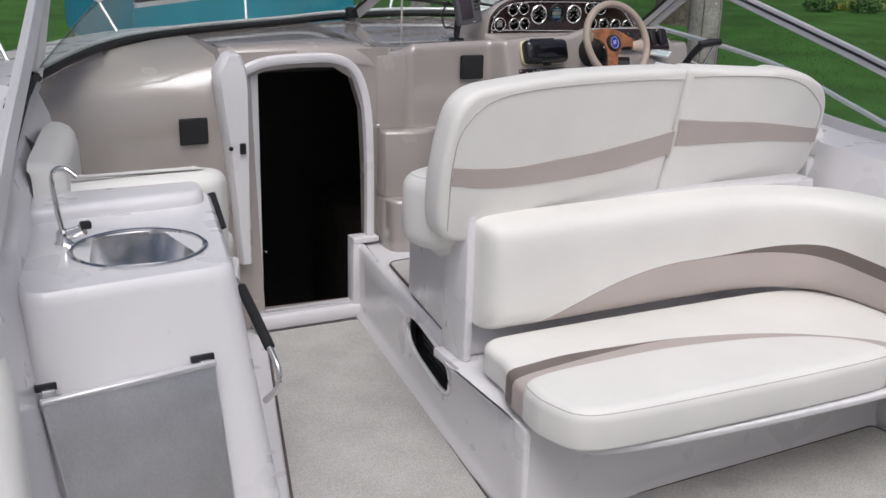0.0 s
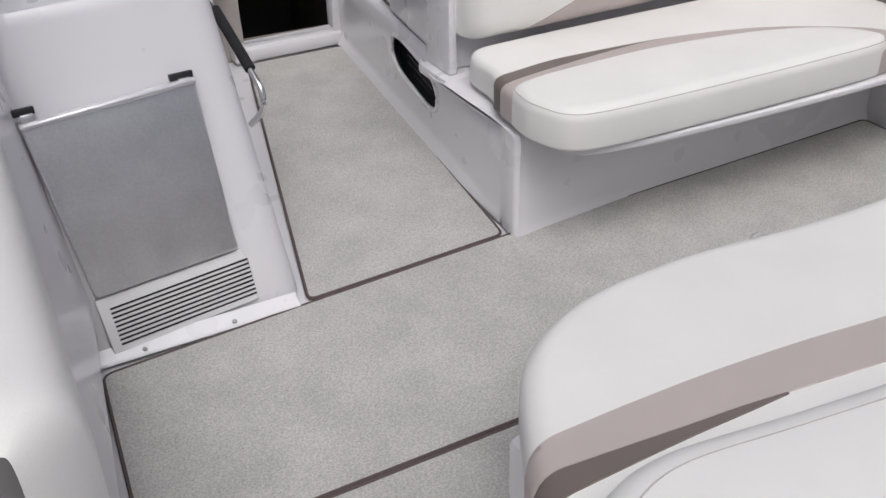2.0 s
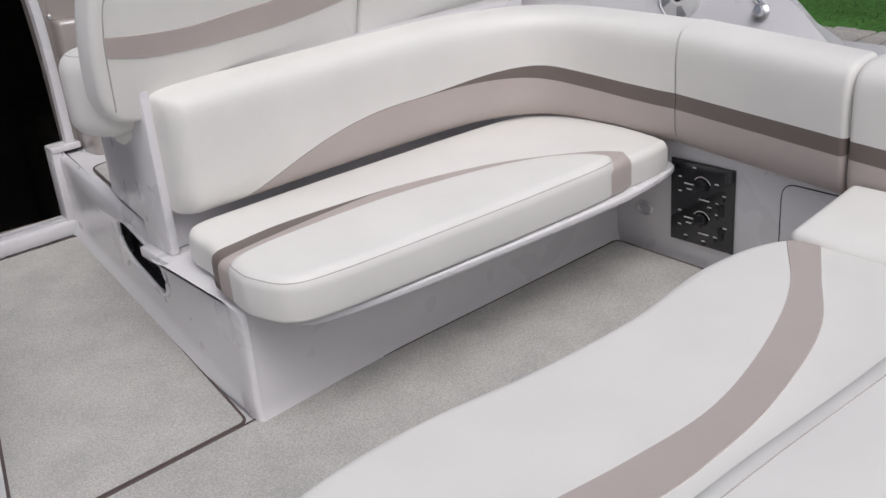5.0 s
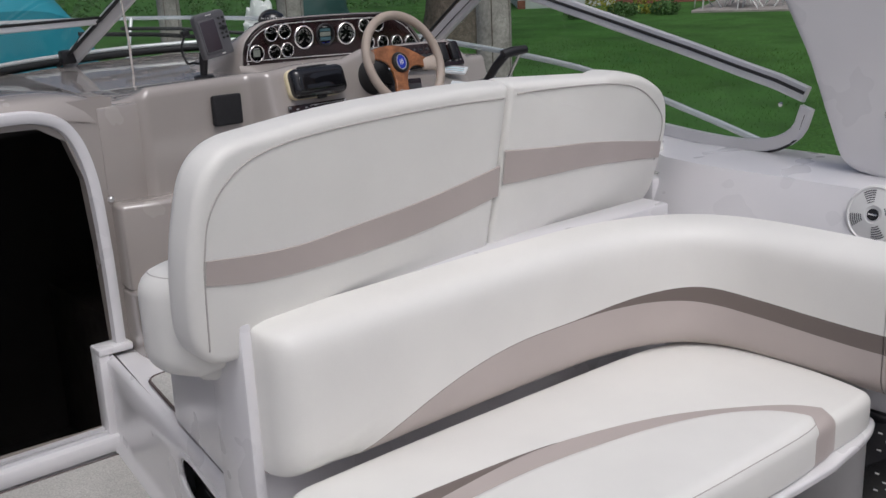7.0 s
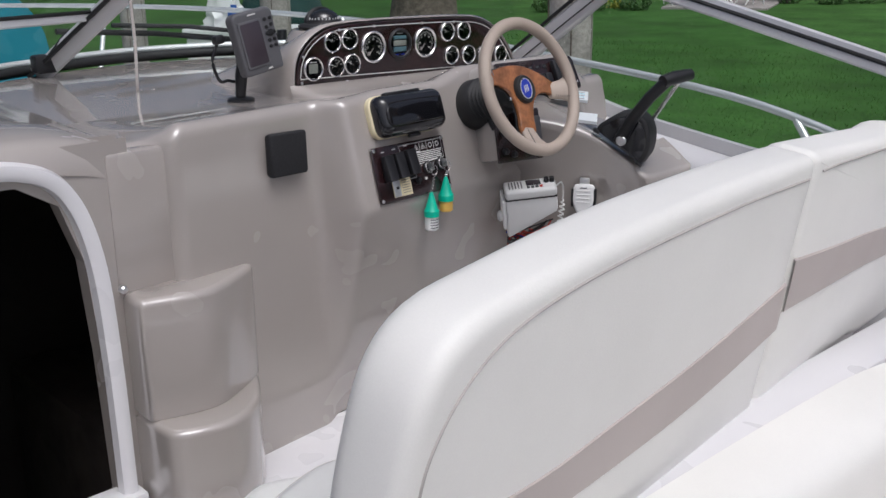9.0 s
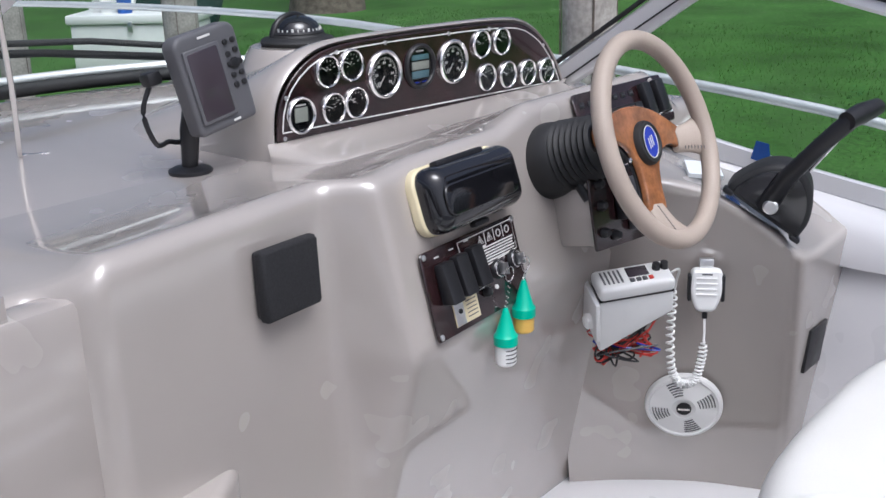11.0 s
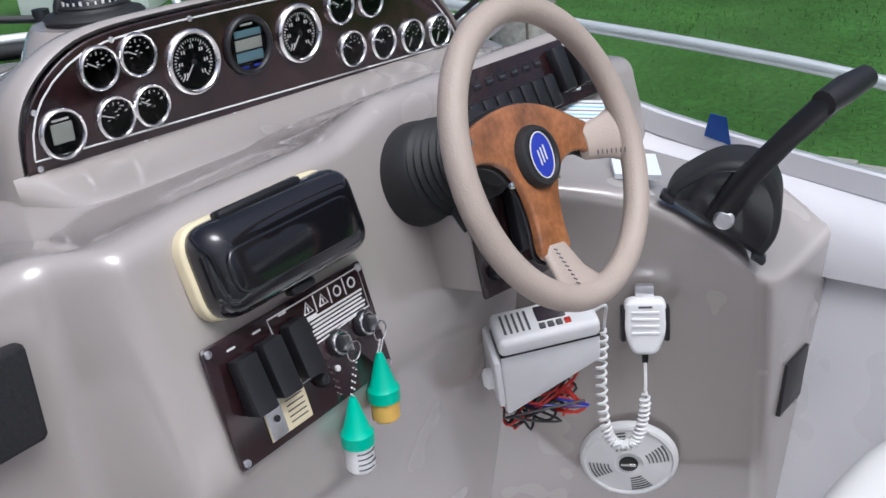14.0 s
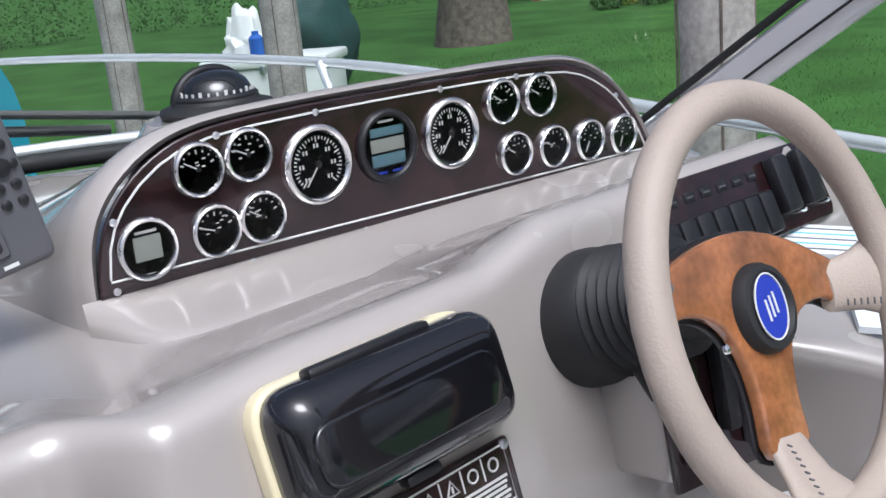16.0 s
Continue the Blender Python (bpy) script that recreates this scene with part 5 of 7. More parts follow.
# ---- compass on its mound ----
CZ = 1.330
comp = thing("compass", "black dash compass with domed bubble", "compass", (1.376, 2.41, CZ))
structure(lathe("compass_mound", [(0.16, 1.17), (0.135, 1.25), (0.112, 1.306), (0.100, 1.322), (0.0, 1.326)], TAN, None, Matrix.Translation((1.376, 2.41, 0.002)), seg=40), "tan gelcoat mound under the compass", "dash")
CM = Matrix.Translation((1.376, 2.41, CZ)) @ Matrix.Diagonal((0.86, 0.86, 0.78, 1))
lathe("base", [(0.090, -0.004), (0.093, 0.004), (0.088, 0.010), (0.070, 0.016), (0.064, 0.026)], RUBBER, comp, CM, seg=36)
lathe("bowl", [(0.060, 0.022), (0.058, 0.034), (0.050, 0.051), (0.034, 0.063), (0.013, 0.069), (0.0, 0.070)], GLOSS, comp, CM, seg=36, label="dark domed bubble")
lathe("rim", [(0.066, 0.018), (0.067, 0.026), (0.062, 0.031), (0.059, 0.027)], BLACK, comp, CM, seg=36, caps=False)
tube("hood", [CM @ Vector((0.060 * math.cos(a), 0.018, 0.018 + 0.053 * math.sin(a))) for a in [math.pi * k / 16 for k in range(17)]], [0.010 - 0.0035 * math.sin(math.pi * k / 16) for k in range(17)], BLACK, comp, seg=8)
for k in range(15):
    a = math.radians(180 + 12.9 * k)
    h = 0.0055 if k % 3 == 0 else 0.003
    box("card_mark", -0.0016 if k % 3 else -0.0026, 0.0016 if k % 3 else 0.0026, -0.001, 0.001, -h, h, PRINT, comp, r=0, frame_m=CM @ Matrix.Translation((0.0592 * math.cos(a), 0.0592 * math.sin(a), 0.034)) @ Matrix.Rotation(a + math.pi / 2, 4, "Z"))

# ---- chart plotter on its ball mount ----
ff = thing("chart_plotter", "grey chart plotter with dark screen on a ball mount", "chart plotter", (0.928, 2.20, 1.168))
lathe("foot", [(0.038, 0), (0.038, 0.006), (0.030, 0.010), (0.012, 0.012), (0.010, 0.03)], BLACK, ff, Matrix.Translation((0.928, 2.198, 1.168)), seg=28)
tube("arm", [(0.928, 2.198, 1.18), (0.931, 2.193, 1.24), (0.938, 2.186, 1.30)], [0.014, 0.017, 0.015], BLACK, ff, seg=12)
FF = facing((0.957, 2.138, 1.330), (1, 0.04, 0.17), (-0.25, 0.10, 1)) @ Matrix.Scale(0.94, 4)
slab("case", round_poly([(-0.064, -0.088), (0.070, -0.088), (0.073, 0.080), (0.060, 0.092), (-0.054, 0.092), (-0.067, 0.080)], 0.012, 4), -0.045, 0.0, GREY, ff, r=0.008, r0=0.014, frame_m=FF)
slab("screen_frame", round_poly([(-0.056, -0.068), (0.024, -0.068), (0.024, 0.066), (-0.056, 0.066)], 0.004, 3), -0.001, 0.005, GREY, ff, r=0.002, frame_m=FF)
slab("screen", round_poly([(-0.050, -0.062), (0.018, -0.062), (0.018, 0.060), (-0.050, 0.060)], 0.003, 3), 0.001, 0.0056, SCREEN, ff, r=0.001, frame_m=FF)
for k, (u, v) in enumerate([(0.040, 0.058), (0.058, 0.058), (0.040, 0.036), (0.058, 0.040), (0.038, 0.018), (0.062, 0.018), (0.040, -0.002), (0.058, -0.002), (0.040, -0.020), (0.058, -0.020)]):
    lathe("button", [(0.0055, 0), (0.0055, 0.003), (0.003, 0.0042)], BLACK, ff, FF @ Matrix.Translation((u, v, 0)), seg=12)
lathe("dial_pad", [(0.010, 0), (0.010, 0.004), (0.006, 0.005)], BLACK, ff, FF @ Matrix.Translation((0.049, 0.018, 0)), seg=16)
box("name_bar", -0.014, 0.014, 0.078, 0.082, 0.0, 0.001, PRINT, ff, r=0, frame_m=FF)
box("name_bar", 0.012, 0.028, -0.081, -0.077, 0.0, 0.001, PRINT, ff, r=0, frame_m=FF)
box("plug", -0.105, -0.075, 0.02, 0.045, -0.075, -0.045, BLACK, ff, r=0.006, frame_m=FF)
tube("cable", curve_pts([FF @ Vector((-0.09, 0.03, -0.06)), FF @ Vector((-0.12, -0.02, -0.07)), FF @ Vector((-0.115, -0.08, -0.07)), (0.895, 2.205, 1.228), (0.918, 2.212, 1.222), (0.935, 2.204, 1.225)], 6), 0.0045, BLACK, ff, seg=8)

# ---- radio splash cover ----
RC = facing((1.150, 1.777, 1.152), (1, 0.09, -0.01), (0, 0.32, 1))
rc = thing("radio_cover", "glossy black splash cover over the radio on an ivory plate", "radio cover", (1.137, 1.77, 1.09))
slab("back_plate", round_poly([(-0.119, -0.055), (0.127, -0.055), (0.127, 0.057), (-0.119, 0.057)], 0.035, 6), -0.01, 0.010, IVORY, rc, r=0.005, frame_m=RC, label="yellowed ivory plate")
slab("cover", round_poly([(-0.114, -0.054), (0.128, -0.054), (0.128, 0.054), (-0.114, 0.054)], 0.032, 6), 0.008, 0.052, GLOSS, rc, r=0.030, r0=0.003, frame_m=RC)
slab("window", round_poly([(-0.10, -0.030), (0.10, -0.030), (0.10, 0.022), (-0.10, 0.022)], 0.02, 5), 0.050, 0.0545, GLOSS, rc, r=0.003, frame_m=RC)
box("catch", -0.07, 0.06, 0.050, 0.060, 0.012, 0.030, BLACK, rc, r=0.004, frame_m=RC)
box("catch", -0.01, 0.03, -0.064, -0.054, 0.012, 0.028, BLACK, rc, r=0.004, frame_m=RC)

# ---- ignition and switch panel ----
IP = facing((1.1515, 1.742, 1.011), (1, 0.09, -0.01), (0.03, 0.27, 1))
IW, IH = 0.270, 0.146
ign = thing("switch_panel", "dark burl ignition panel with rockers, keys and warning label", "switch panel", (1.142, 1.73, 0.94))


def ip(u, v, z=0.0):
    """A spot on the panel: shares from its left and upper edges."""
    return IP @ Matrix.Translation(((u - 0.5) * IW, (0.5 - v) * IH, z))


slab("plate", round_poly([(-IW / 2, -IH / 2), (IW / 2, -IH / 2), (IW / 2, IH / 2), (-IW / 2, IH / 2)], 0.006, 3), 0.0, 0.005, WOOD, ign, r=0.002, frame_m=IP)
for u, v in ((0.03, 0.05), (0.97, 0.05), (0.03, 0.95), (0.97, 0.95)):
    lathe("screw", [(0.005, 0.005), (0.005, 0.007), (0.002, 0.008)], STEEL, ign, ip(u, v), seg=10)
for u, v in ((0.155, 0.40), (0.305, 0.385), (0.465, 0.365)):
    bm = box_bm(-0.0165, 0.0165, -0.034, 0.034, 0.0, 0.016, 0.005)
    for vv in bm.verts:
        vv.co.z += 0.010 * (vv.co.y / 0.034) ** 2 * (1 if vv.co.z > 0.008 else 0) - (0.004 * vv.co.y / 0.034 if vv.co.z > 0.008 else 0)
    bmesh.ops.transform(bm, matrix=ip(u, v, 0.005), verts=bm.verts)
    part("rocker_switch", bm, BLACK, ign)
    box("print_bar", -0.006, 0.006, -0.0012, 0.0012, 0.0048, 0.006, PRINT, ign, r=0, frame_m=ip(u - 0.01, v - 0.30))
frame_pts = [(0.375, 0.22), (0.365, 0.05), (0.965, 0.045), (0.965, 0.40), (0.585, 0.44)]
tube("label_border", [ip(u, v, 0.0055).translation for u, v in frame_pts], 0.0011, PRINT, ign, seg=5)
tube("label_border", [ip(u, v, 0.0055).translation for u, v in ((0.40, 0.60), (0.40, 0.66), (0.53, 0.66), (0.53, 0.55))], 0.0011, PRINT, ign, seg=5)
for k in range(4):
    u = 0.60 + 0.10 * k
    c = ip(u, 0.135, 0.0055)
    tri = [c @ Vector(p) for p in ((-0.0075, -0.006, 0), (0.0075, -0.006, 0), (0, 0.007, 0), (-0.0075, -0.006, 0))]
    if k < 2:
        tube("warning_triangle", tri, 0.0012, PRINT, ign, seg=4)
        box("print_bar", -0.001, 0.001, -0.004, 0.002, 0, 0.001, PRINT, ign, r=0, frame_m=c)
    else:
        tube("warning_ring", [c @ Vector((0.006 * math.cos(a), 0.006 * math.sin(a), 0)) for a in [2 * math.pi * j / 14 for j in range(16)]], 0.0012, PRINT, ign, seg=4)
    if k:
        box("label_divider", -0.0008, 0.0008, -0.011, 0.010, 0, 0.0008, PRINT, ign, r=0, frame_m=ip(u - 0.05, 0.13, 0.005))
for k in range(6):
    w = 0.050 - 0.002 * (k % 3)
    box("print_bar", -w, w, -0.0013, 0.0013, 0, 0.0008, PRINT, ign, r=0, frame_m=ip(0.765, 0.235 + 0.033 * k, 0.005))
box("print_bar", -0.012, 0.012, -0.0018, 0.0018, 0, 0.0008, PRINT, ign, r=0, frame_m=ip(0.60, 0.215, 0.005))
bp = thing("breaker_plate", "ivory rating plate with grey tab on the switch panel", "plate", ip(0.31, 0.76).translation)
box("card", -0.034, 0.034, -0.024, 0.024, 0.005, 0.007, IVORY, bp, r=0.001, frame_m=ip(0.31, 0.77))
box("tab", -0.033, -0.008, -0.023, 0.023, 0.0068, 0.008, STEEL, bp, r=0.001, frame_m=ip(0.31, 0.77))
lathe("pin", [(0.004, 0.008), (0.004, 0.011), (0.002, 0.012)], BLACK, bp, ip(0.31, 0.77) @ Matrix.Translation((-0.02, 0, 0)), seg=10)
for k in range(6):
    box("print_bar", 0.0, 0.028, -0.0008, 0.0008, 0.0068, 0.0076, GREY, bp, r=0, frame_m=ip(0.31, 0.77) @ Matrix.Translation((0, 0.017 - 0.0065 * k, 0)))
lathe("push_button", [(0.009, 0.005), (0.009, 0.010), (0.006, 0.016), (0.004, 0.017)], BLACK, ign, ip(0.54, 0.715), seg=16)
lathe("indicator", [(0.004, 0.005), (0.004, 0.008), (0, 0.009)], PRINT, ign, ip(0.655, 0.72), seg=10)


def key_switch(u, v, colour_top, colour_low, off, drop, label):
    lathe("key_switch", [(0.0175, 0.005), (0.0165, 0.010), (0.0145, 0.012), (0.0, 0.012)], BLACK, ign, ip(u, v), seg=24)
    lathe("key_ring_bezel", [(0.0150, 0.0115), (0.0150, 0.0140), (0.0135, 0.0148), (0.0122, 0.0140), (0.0122, 0.0115)], CHROME, ign, ip(u, v), seg=24, caps=False)
    c = ip(u, v, 0.02).translation
    t = thing("key_float", label, "key float", (c.x, c.y, c.z - 0.1), group="floating key fobs")
    box("key_bow", -0.001, 0.001, -0.010, 0.010, 0.005, 0.030, STEEL, t, r=0.0006, frame_m=ip(u, v))
    top = c + Vector(off)
    tube("ring", [c + Vector((0.011 * math.cos(a), -0.012, -0.008 + 0.013 * math.sin(a))) for a in [2 * math.pi * j / 16 for j in range(18)]], 0.0011, CHROME, t, seg=5)
    n = 12
    for k in range(n):
        p = lerp(c + Vector((0, -0.012, -0.02)), top, k / (n - 1))
        bm = bmesh.new()
        bmesh.ops.create_icosphere(bm, subdivisions=1, radius=0.0019, matrix=Matrix.Translation(p + Vector((0.0025 if k % 2 else -0.0025, 0, 0))))
        part("bead", bm, CHROME, t)
    m = Matrix.Translation(top)
    lathe("cone", [(0.0035, 0.0), (0.006, -0.006), (0.017, -0.045), (0.021, -0.050), (0.021, -0.066), (0.018, -0.067)], colour_top, t, m, seg=20)
    lathe("body", [(0.0185, -0.064), (0.0185, -0.066 - drop), (0.015, -0.070 - drop), (0, -0.070 - drop)], colour_low, t, m, seg=20)
    return t, top


_, kt = key_switch(0.705, 0.53, GREEN, WHITE, (-0.012, -0.012, -0.066), 0.034, "green and white floating key fob on a bead chain")
for k in range(4):
    tube("print_bar", [kt + Vector((0.0188 * math.sin(a) - 0.0, -0.0188 * math.cos(a), -0.073 - 0.0075 * k)) for a in [-0.9 + 0.3 * j for j in range(6 - (k % 2))]], 0.0011, BLACK, bpy.data.objects["key_float"], seg=4)
key_switch(0.90, 0.51, GREEN, YELLOW, (-0.006, -0.012, -0.036), 0.026, "green and yellow floating key fob on a split ring")

# ---- steering wheel ----
WN = Vector((0.07, -0.927, 0.373)).normalized()
WC = Vector((1.404, 1.550, 1.221))
WU = Vector((0, 0, 1)).cross(WN).normalized()
WM = facing(WC, WU, WN.cross(WU)) @ Matrix.Rotation(math.radians(-12), 4, "Z")
sw = thing("steering_wheel", "leather steering wheel with amber burl spokes", "steering wheel", WC)
tube("rim", [WM @ Vector((0.1705 * math.cos(a), 0.1705 * math.sin(a), 0)) for a in [2 * math.pi * k / 72 for k in range(74)]], 0.0162, LEATHER, sw, seg=16, label="taupe leather rim")
sp_loop = curve_pts([(-0.138, -0.010), (-0.141, 0.024), (-0.10, 0.044), (-0.05, 0.060), (0.0, 0.066), (0.05, 0.060), (0.10, 0.044), (0.141, 0.024), (0.138, -0.010), (0.10, 0.000), (0.060, -0.008), (0.036, -0.035), (0.028, -0.075), (0.026, -0.118), (-0.026, -0.118), (-0.028, -0.075), (-0.036, -0.035), (-0.060, -0.006), (-0.10, 0.002)], 4, closed=True)
slab("spokes", sp_loop, -0.006, 0.007, BURL, sw, r=0.004, frame_m=WM @ Matrix.Translation((0, 0, -0.034)), label="amber burl three-spoke centre")
slab("spoke_back", offset(ccw([Vector((p.x, p.y)) for p in sp_loop]), -0.003), -0.010, -0.006, BLACK, sw, r=0.001, frame_m=WM @ Matrix.Translation((0, 0, -0.034)))
for a0, rr, wd in ((math.radians(176), 0.150, 0.030), (math.radians(4), 0.150, 0.030), (math.radians(270), 0.140, 0.032)):
    d = Vector((math.cos(a0), math.sin(a0), 0))
    e = Vector((-d.y, d.x, 0))
    loops = [[WM @ (d * q + e * hw * math.cos(g) + Vector((0, 0, zz + ht * math.sin(g)))) for g in [2 * math.pi * j / 20 for j in range(20)]]
             for q, zz, hw, ht in ((rr - 0.036, -0.034, wd * 0.72, 0.009), (rr - 0.026, -0.031, wd * 0.78, 0.011), (rr - 0.004, -0.020, wd * 0.92, 0.012), (rr + 0.012, -0.008, wd * 1.25, 0.013), (0.175, 0.0, wd * 1.9, 0.012))]
    bmc = bmesh.new()
    rws = [[bmc.verts.new(p) for p in lp] for lp in loops]
    for lo, hi in zip(rws, rws[1:]):
        for j in range(20):
            bmc.faces.new((lo[j], lo[(j + 1) % 20], hi[(j + 1) % 20], hi[j]))
    bmc.faces.new(rws[0])
    part("spoke_collar", bmc, LEATHER, sw, "stitched leather collar", sharp=60)
    for j in range(9):
        q = lerp(rr - 0.030, rr + 0.012, j / 8)
        zz = lerp(-0.022, 0.004, j / 8)
        c = WM @ (d * q - e * wd * (0.55 + 0.3 * j / 8) + Vector((0, 0, zz + 0.004)))
        tg = (WM.to_3x3() @ (e + d * 0.4)).normalized()
        tube("collar_stitch", [c - tg * 0.003, c + tg * 0.003], 0.0009, GREY, sw, seg=4)
for side in (1, -1):
    for k in range(26):
        a = math.radians(90 - side * (20 + 4.6 * k))
        c = WM @ Vector((0.1605 * math.cos(a), 0.1605 * math.sin(a), 0.006))
        tg = (WM.to_3x3() @ Vector((-math.sin(a), math.cos(a), 0.7))).normalized()
        tube("stitch", [c - tg * 0.003, c + tg * 0.003], 0.0009, GREY, sw, seg=4)
WH = WM @ Matrix.Translation((0, 0, -0.030))
lathe("hub_cap", [(0.038, -0.006), (0.038, 0.008), (0.035, 0.014), (0.030, 0.015), (0.028, 0.012), (0, 0.012)], RUBBER, sw, WH, seg=36)
lathe("emblem", [(0.024, 0.0122), (0.024, 0.0138), (0, 0.0138)], EMBLEM, sw, WH @ Matrix.Diagonal((0.85, 1.1, 1, 1)), seg=28, label="blue oval badge")
tube("emblem_ring", [WH @ Vector((0.0215 * math.cos(a), 0.0275 * math.sin(a), 0.0138)) for a in [2 * math.pi * k / 24 for k in range(26)]], 0.0009, PRINT, sw, seg=4)
for k in range(3):
    slab("emblem_bar", [(-0.006 + 0.006 * k, -0.012 + 0.003 * k), (-0.0035 + 0.006 * k, -0.012 + 0.003 * k), (-0.0065 + 0.006 * k, 0.006 + 0.003 * k), (-0.009 + 0.006 * k, 0.006 + 0.003 * k)], 0.0136, 0.0146, PRINT, sw, r=0.0003, frame_m=WH)
for k in range(6):
    a = math.radians(60 * k + 30)
    lathe("hub_screw", [(0.0045, -0.006), (0.0045, -0.003), (0.002, -0.002)], CHROME, sw, WH @ Matrix.Translation((0.053 * math.cos(a), 0.053 * math.sin(a), 0)), seg=10)
col = thing("steering_column", "black ribbed rubber steering column boot", "steering column", WC - WN * 0.2)
prof = [(0.064, -0.260), (0.071, -0.246), (0.070, -0.220), (0.066, -0.200)]
for k in range(7):
    z = -0.196 + 0.012 * k
    r = lerp(0.063, 0.054, k / 6)
    prof += [(r, z), (r + 0.0035, z + 0.004), (r, z + 0.008), (r - 0.003, z + 0.010)]
prof += [(0.046, -0.108), (0.043, -0.06), (0.040, -0.03), (0.030, -0.02)]
lathe("boot", prof, RUBBER, col, WM @ Matrix.Translation((0.050, 0.028, -0.02)), seg=36)
tube("tilt_lever", [WM @ Vector((0.045, -0.028, -0.20)), WM @ Vector((0.050, -0.062, -0.19))], [0.012, 0.010], BLACK, col, seg=10)

# trim panel under the column and the rocker panel beside it
TPM = facing((1.500, 1.684, 1.066), (1, -0.10, -0.03), (0, 0.22, 1))
tp = thing("trim_panel", "dark burl trim tab panel behind the wheel", "switch panel", (1.50, 1.70, 1.0))
box("backing", -0.080, 0.075, -0.070, 0.060, -0.12, 0.0, TAN, tp, r=0.01, frame_m=TPM, label="tan gelcoat raised mount")
slab("plate", round_poly([(-0.085, -0.076), (0.080, -0.076), (0.080, 0.066), (-0.085, 0.066)], 0.005, 3), 0.0, 0.006, WOOD, tp, r=0.002, frame_m=TPM)
for u, v in ((-0.06, 0.045), (-0.06, 0.005), (-0.06, -0.045), (-0.030, -0.055)):
    lathe("knob", [(0.010, 0.006), (0.010, 0.012), (0.006, 0.020), (0.0, 0.021)], BLACK, tp, TPM @ Matrix.Translation((u, v, 0)), seg=14)
box("grey_key", 0.012, 0.070, -0.055, 0.045, 0.006, 0.024, GREY, tp, r=0.006, frame_m=TPM)
box("tall_switch", -0.02, -0.002, -0.03, 0.06, 0.006, 0.026, BLACK, tp, r=0.005, frame_m=TPM)
RP = facing((1.715, 1.812, 1.190), (1, 0.03, -0.02), (0, 0.45, 1))
rp = thing("rocker_panel", "dark burl panel with a row of black rocker switches", "switch panel", (1.64, 1.8, 1.17))
slab("plate", round_poly([(-0.172, -0.050), (0.190, -0.050), (0.182, 0.054), (-0.172, 0.054)], 0.012, 3), 0.0, 0.006, WOOD, rp, r=0.002, frame_m=RP)
for k in range(7):
    u = -0.148 + 0.0315 * k
    bm = box_bm(-0.0145, 0.0145, -0.026, 0.026, 0.004, 0.019, 0.005)
    bmesh.ops.transform(bm, matrix=RP @ Matrix.Translation((u, -0.018, 0)), verts=bm.verts)
    part("rocker_switch", bm, BLACK, rp)
    box("label_window", -0.009, 0.009, -0.006, 0.006, 0.0055, 0.0075, BLACK, rp, r=0.001, frame_m=RP @ Matrix.Translation((u, 0.030, 0)))
    box("print_bar", -0.006, 0.006, -0.001, 0.001, 0.0072, 0.0082, GREY, rp, r=0, frame_m=RP @ Matrix.Translation((u, 0.030, 0)))
for u in (0.085, 0.140):
    box("tall_switch", u - 0.017, u + 0.017, -0.028, 0.044, 0.005, 0.024, BLACK, rp, r=0.006, frame_m=RP)
    lathe("toggle", [(0.003, 0.006), (0.003, 0.018), (0.0015, 0.020)], CHROME, rp, RP @ Matrix.Translation((u + 0.022, -0.03, 0)), seg=8)
for pos, w, h, mt, lab in (((1.815, 1.765, 1.130), 0.055, 0.036, PAPER, "white and cyan sticker on the helm pod"), ((1.735, 1.636, 1.0865), 0.034, 0.030, PAPER, "plain white sticker on the helm pod")):
    st = thing("sticker", lab, "sticker", pos, group="pod stickers")
    fm = facing(pos, (0.62, -0.75, -0.10), (0.75, 0.62, 0.22))
    box("sheet", -w, w, -h, h, -0.004, 0.0045, mt, st, r=0, frame_m=fm)
    for k in range(5 if w > 0.05 else 0):
        box("print_bar", -w * 0.8, w * 0.8, h * (0.7 - 0.35 * k) - 0.001, h * (0.7 - 0.35 * k) + 0.001, 0.004, 0.0052, CYAN if k % 2 else GREY, st, r=0, frame_m=fm)

# ---- throttle ----
TL = Matrix.Translation((1.770, 1.473, 1.011)) @ Matrix.Rotation(math.radians(-6), 4, "Z") @ Matrix.Rotation(math.radians(-8), 4, "X")
TR = facing((0, 0, 0), (0.93, 0.37, 0), (-0.045, 0.150, 0.105)).to_3x3()
TH = facing(Vector((1.702, 1.478, 1.046)) - TR @ Vector((-0.068, 0, 0.035)) * 0.9, (0.93, 0.37, 0), (-0.045, 0.150, 0.105)) @ Matrix.Scale(0.9, 4)
th = thing("throttle", "black binnacle throttle with raised lever", "throttle", (1.755, 1.475, 1.03))
base_loop = curve_pts([(-0.09, 0.0), (-0.088, 0.03), (-0.055, 0.095), (0.0, 0.125), (0.05, 0.105), (0.085, 0.05), (0.09, 0.0)], 5)
side = Matrix(((0, 0, 1, 0), (-1, 0, 0, 0), (0, 1, 0, 0), (0, 0, 0, 1)))
slab("housing", [(p.x, p.y) for p in base_loop], -0.045, 0.055, RUBBER, th, r=0.014, frame_m=TH @ side)
slab("side_plate", [(p.x * 0.86, p.y * 0.84 + 0.006) for p in base_loop], -0.049, -0.044, GLOSS, th, r=0.002, frame_m=TH @ side)
for k in (-1, 1):
    box("flange", -0.05, -0.02, k * 0.085 - 0.012, k * 0.085 + 0.012, -0.004, 0.008, BLACK, th, r=0.004, frame_m=TH)
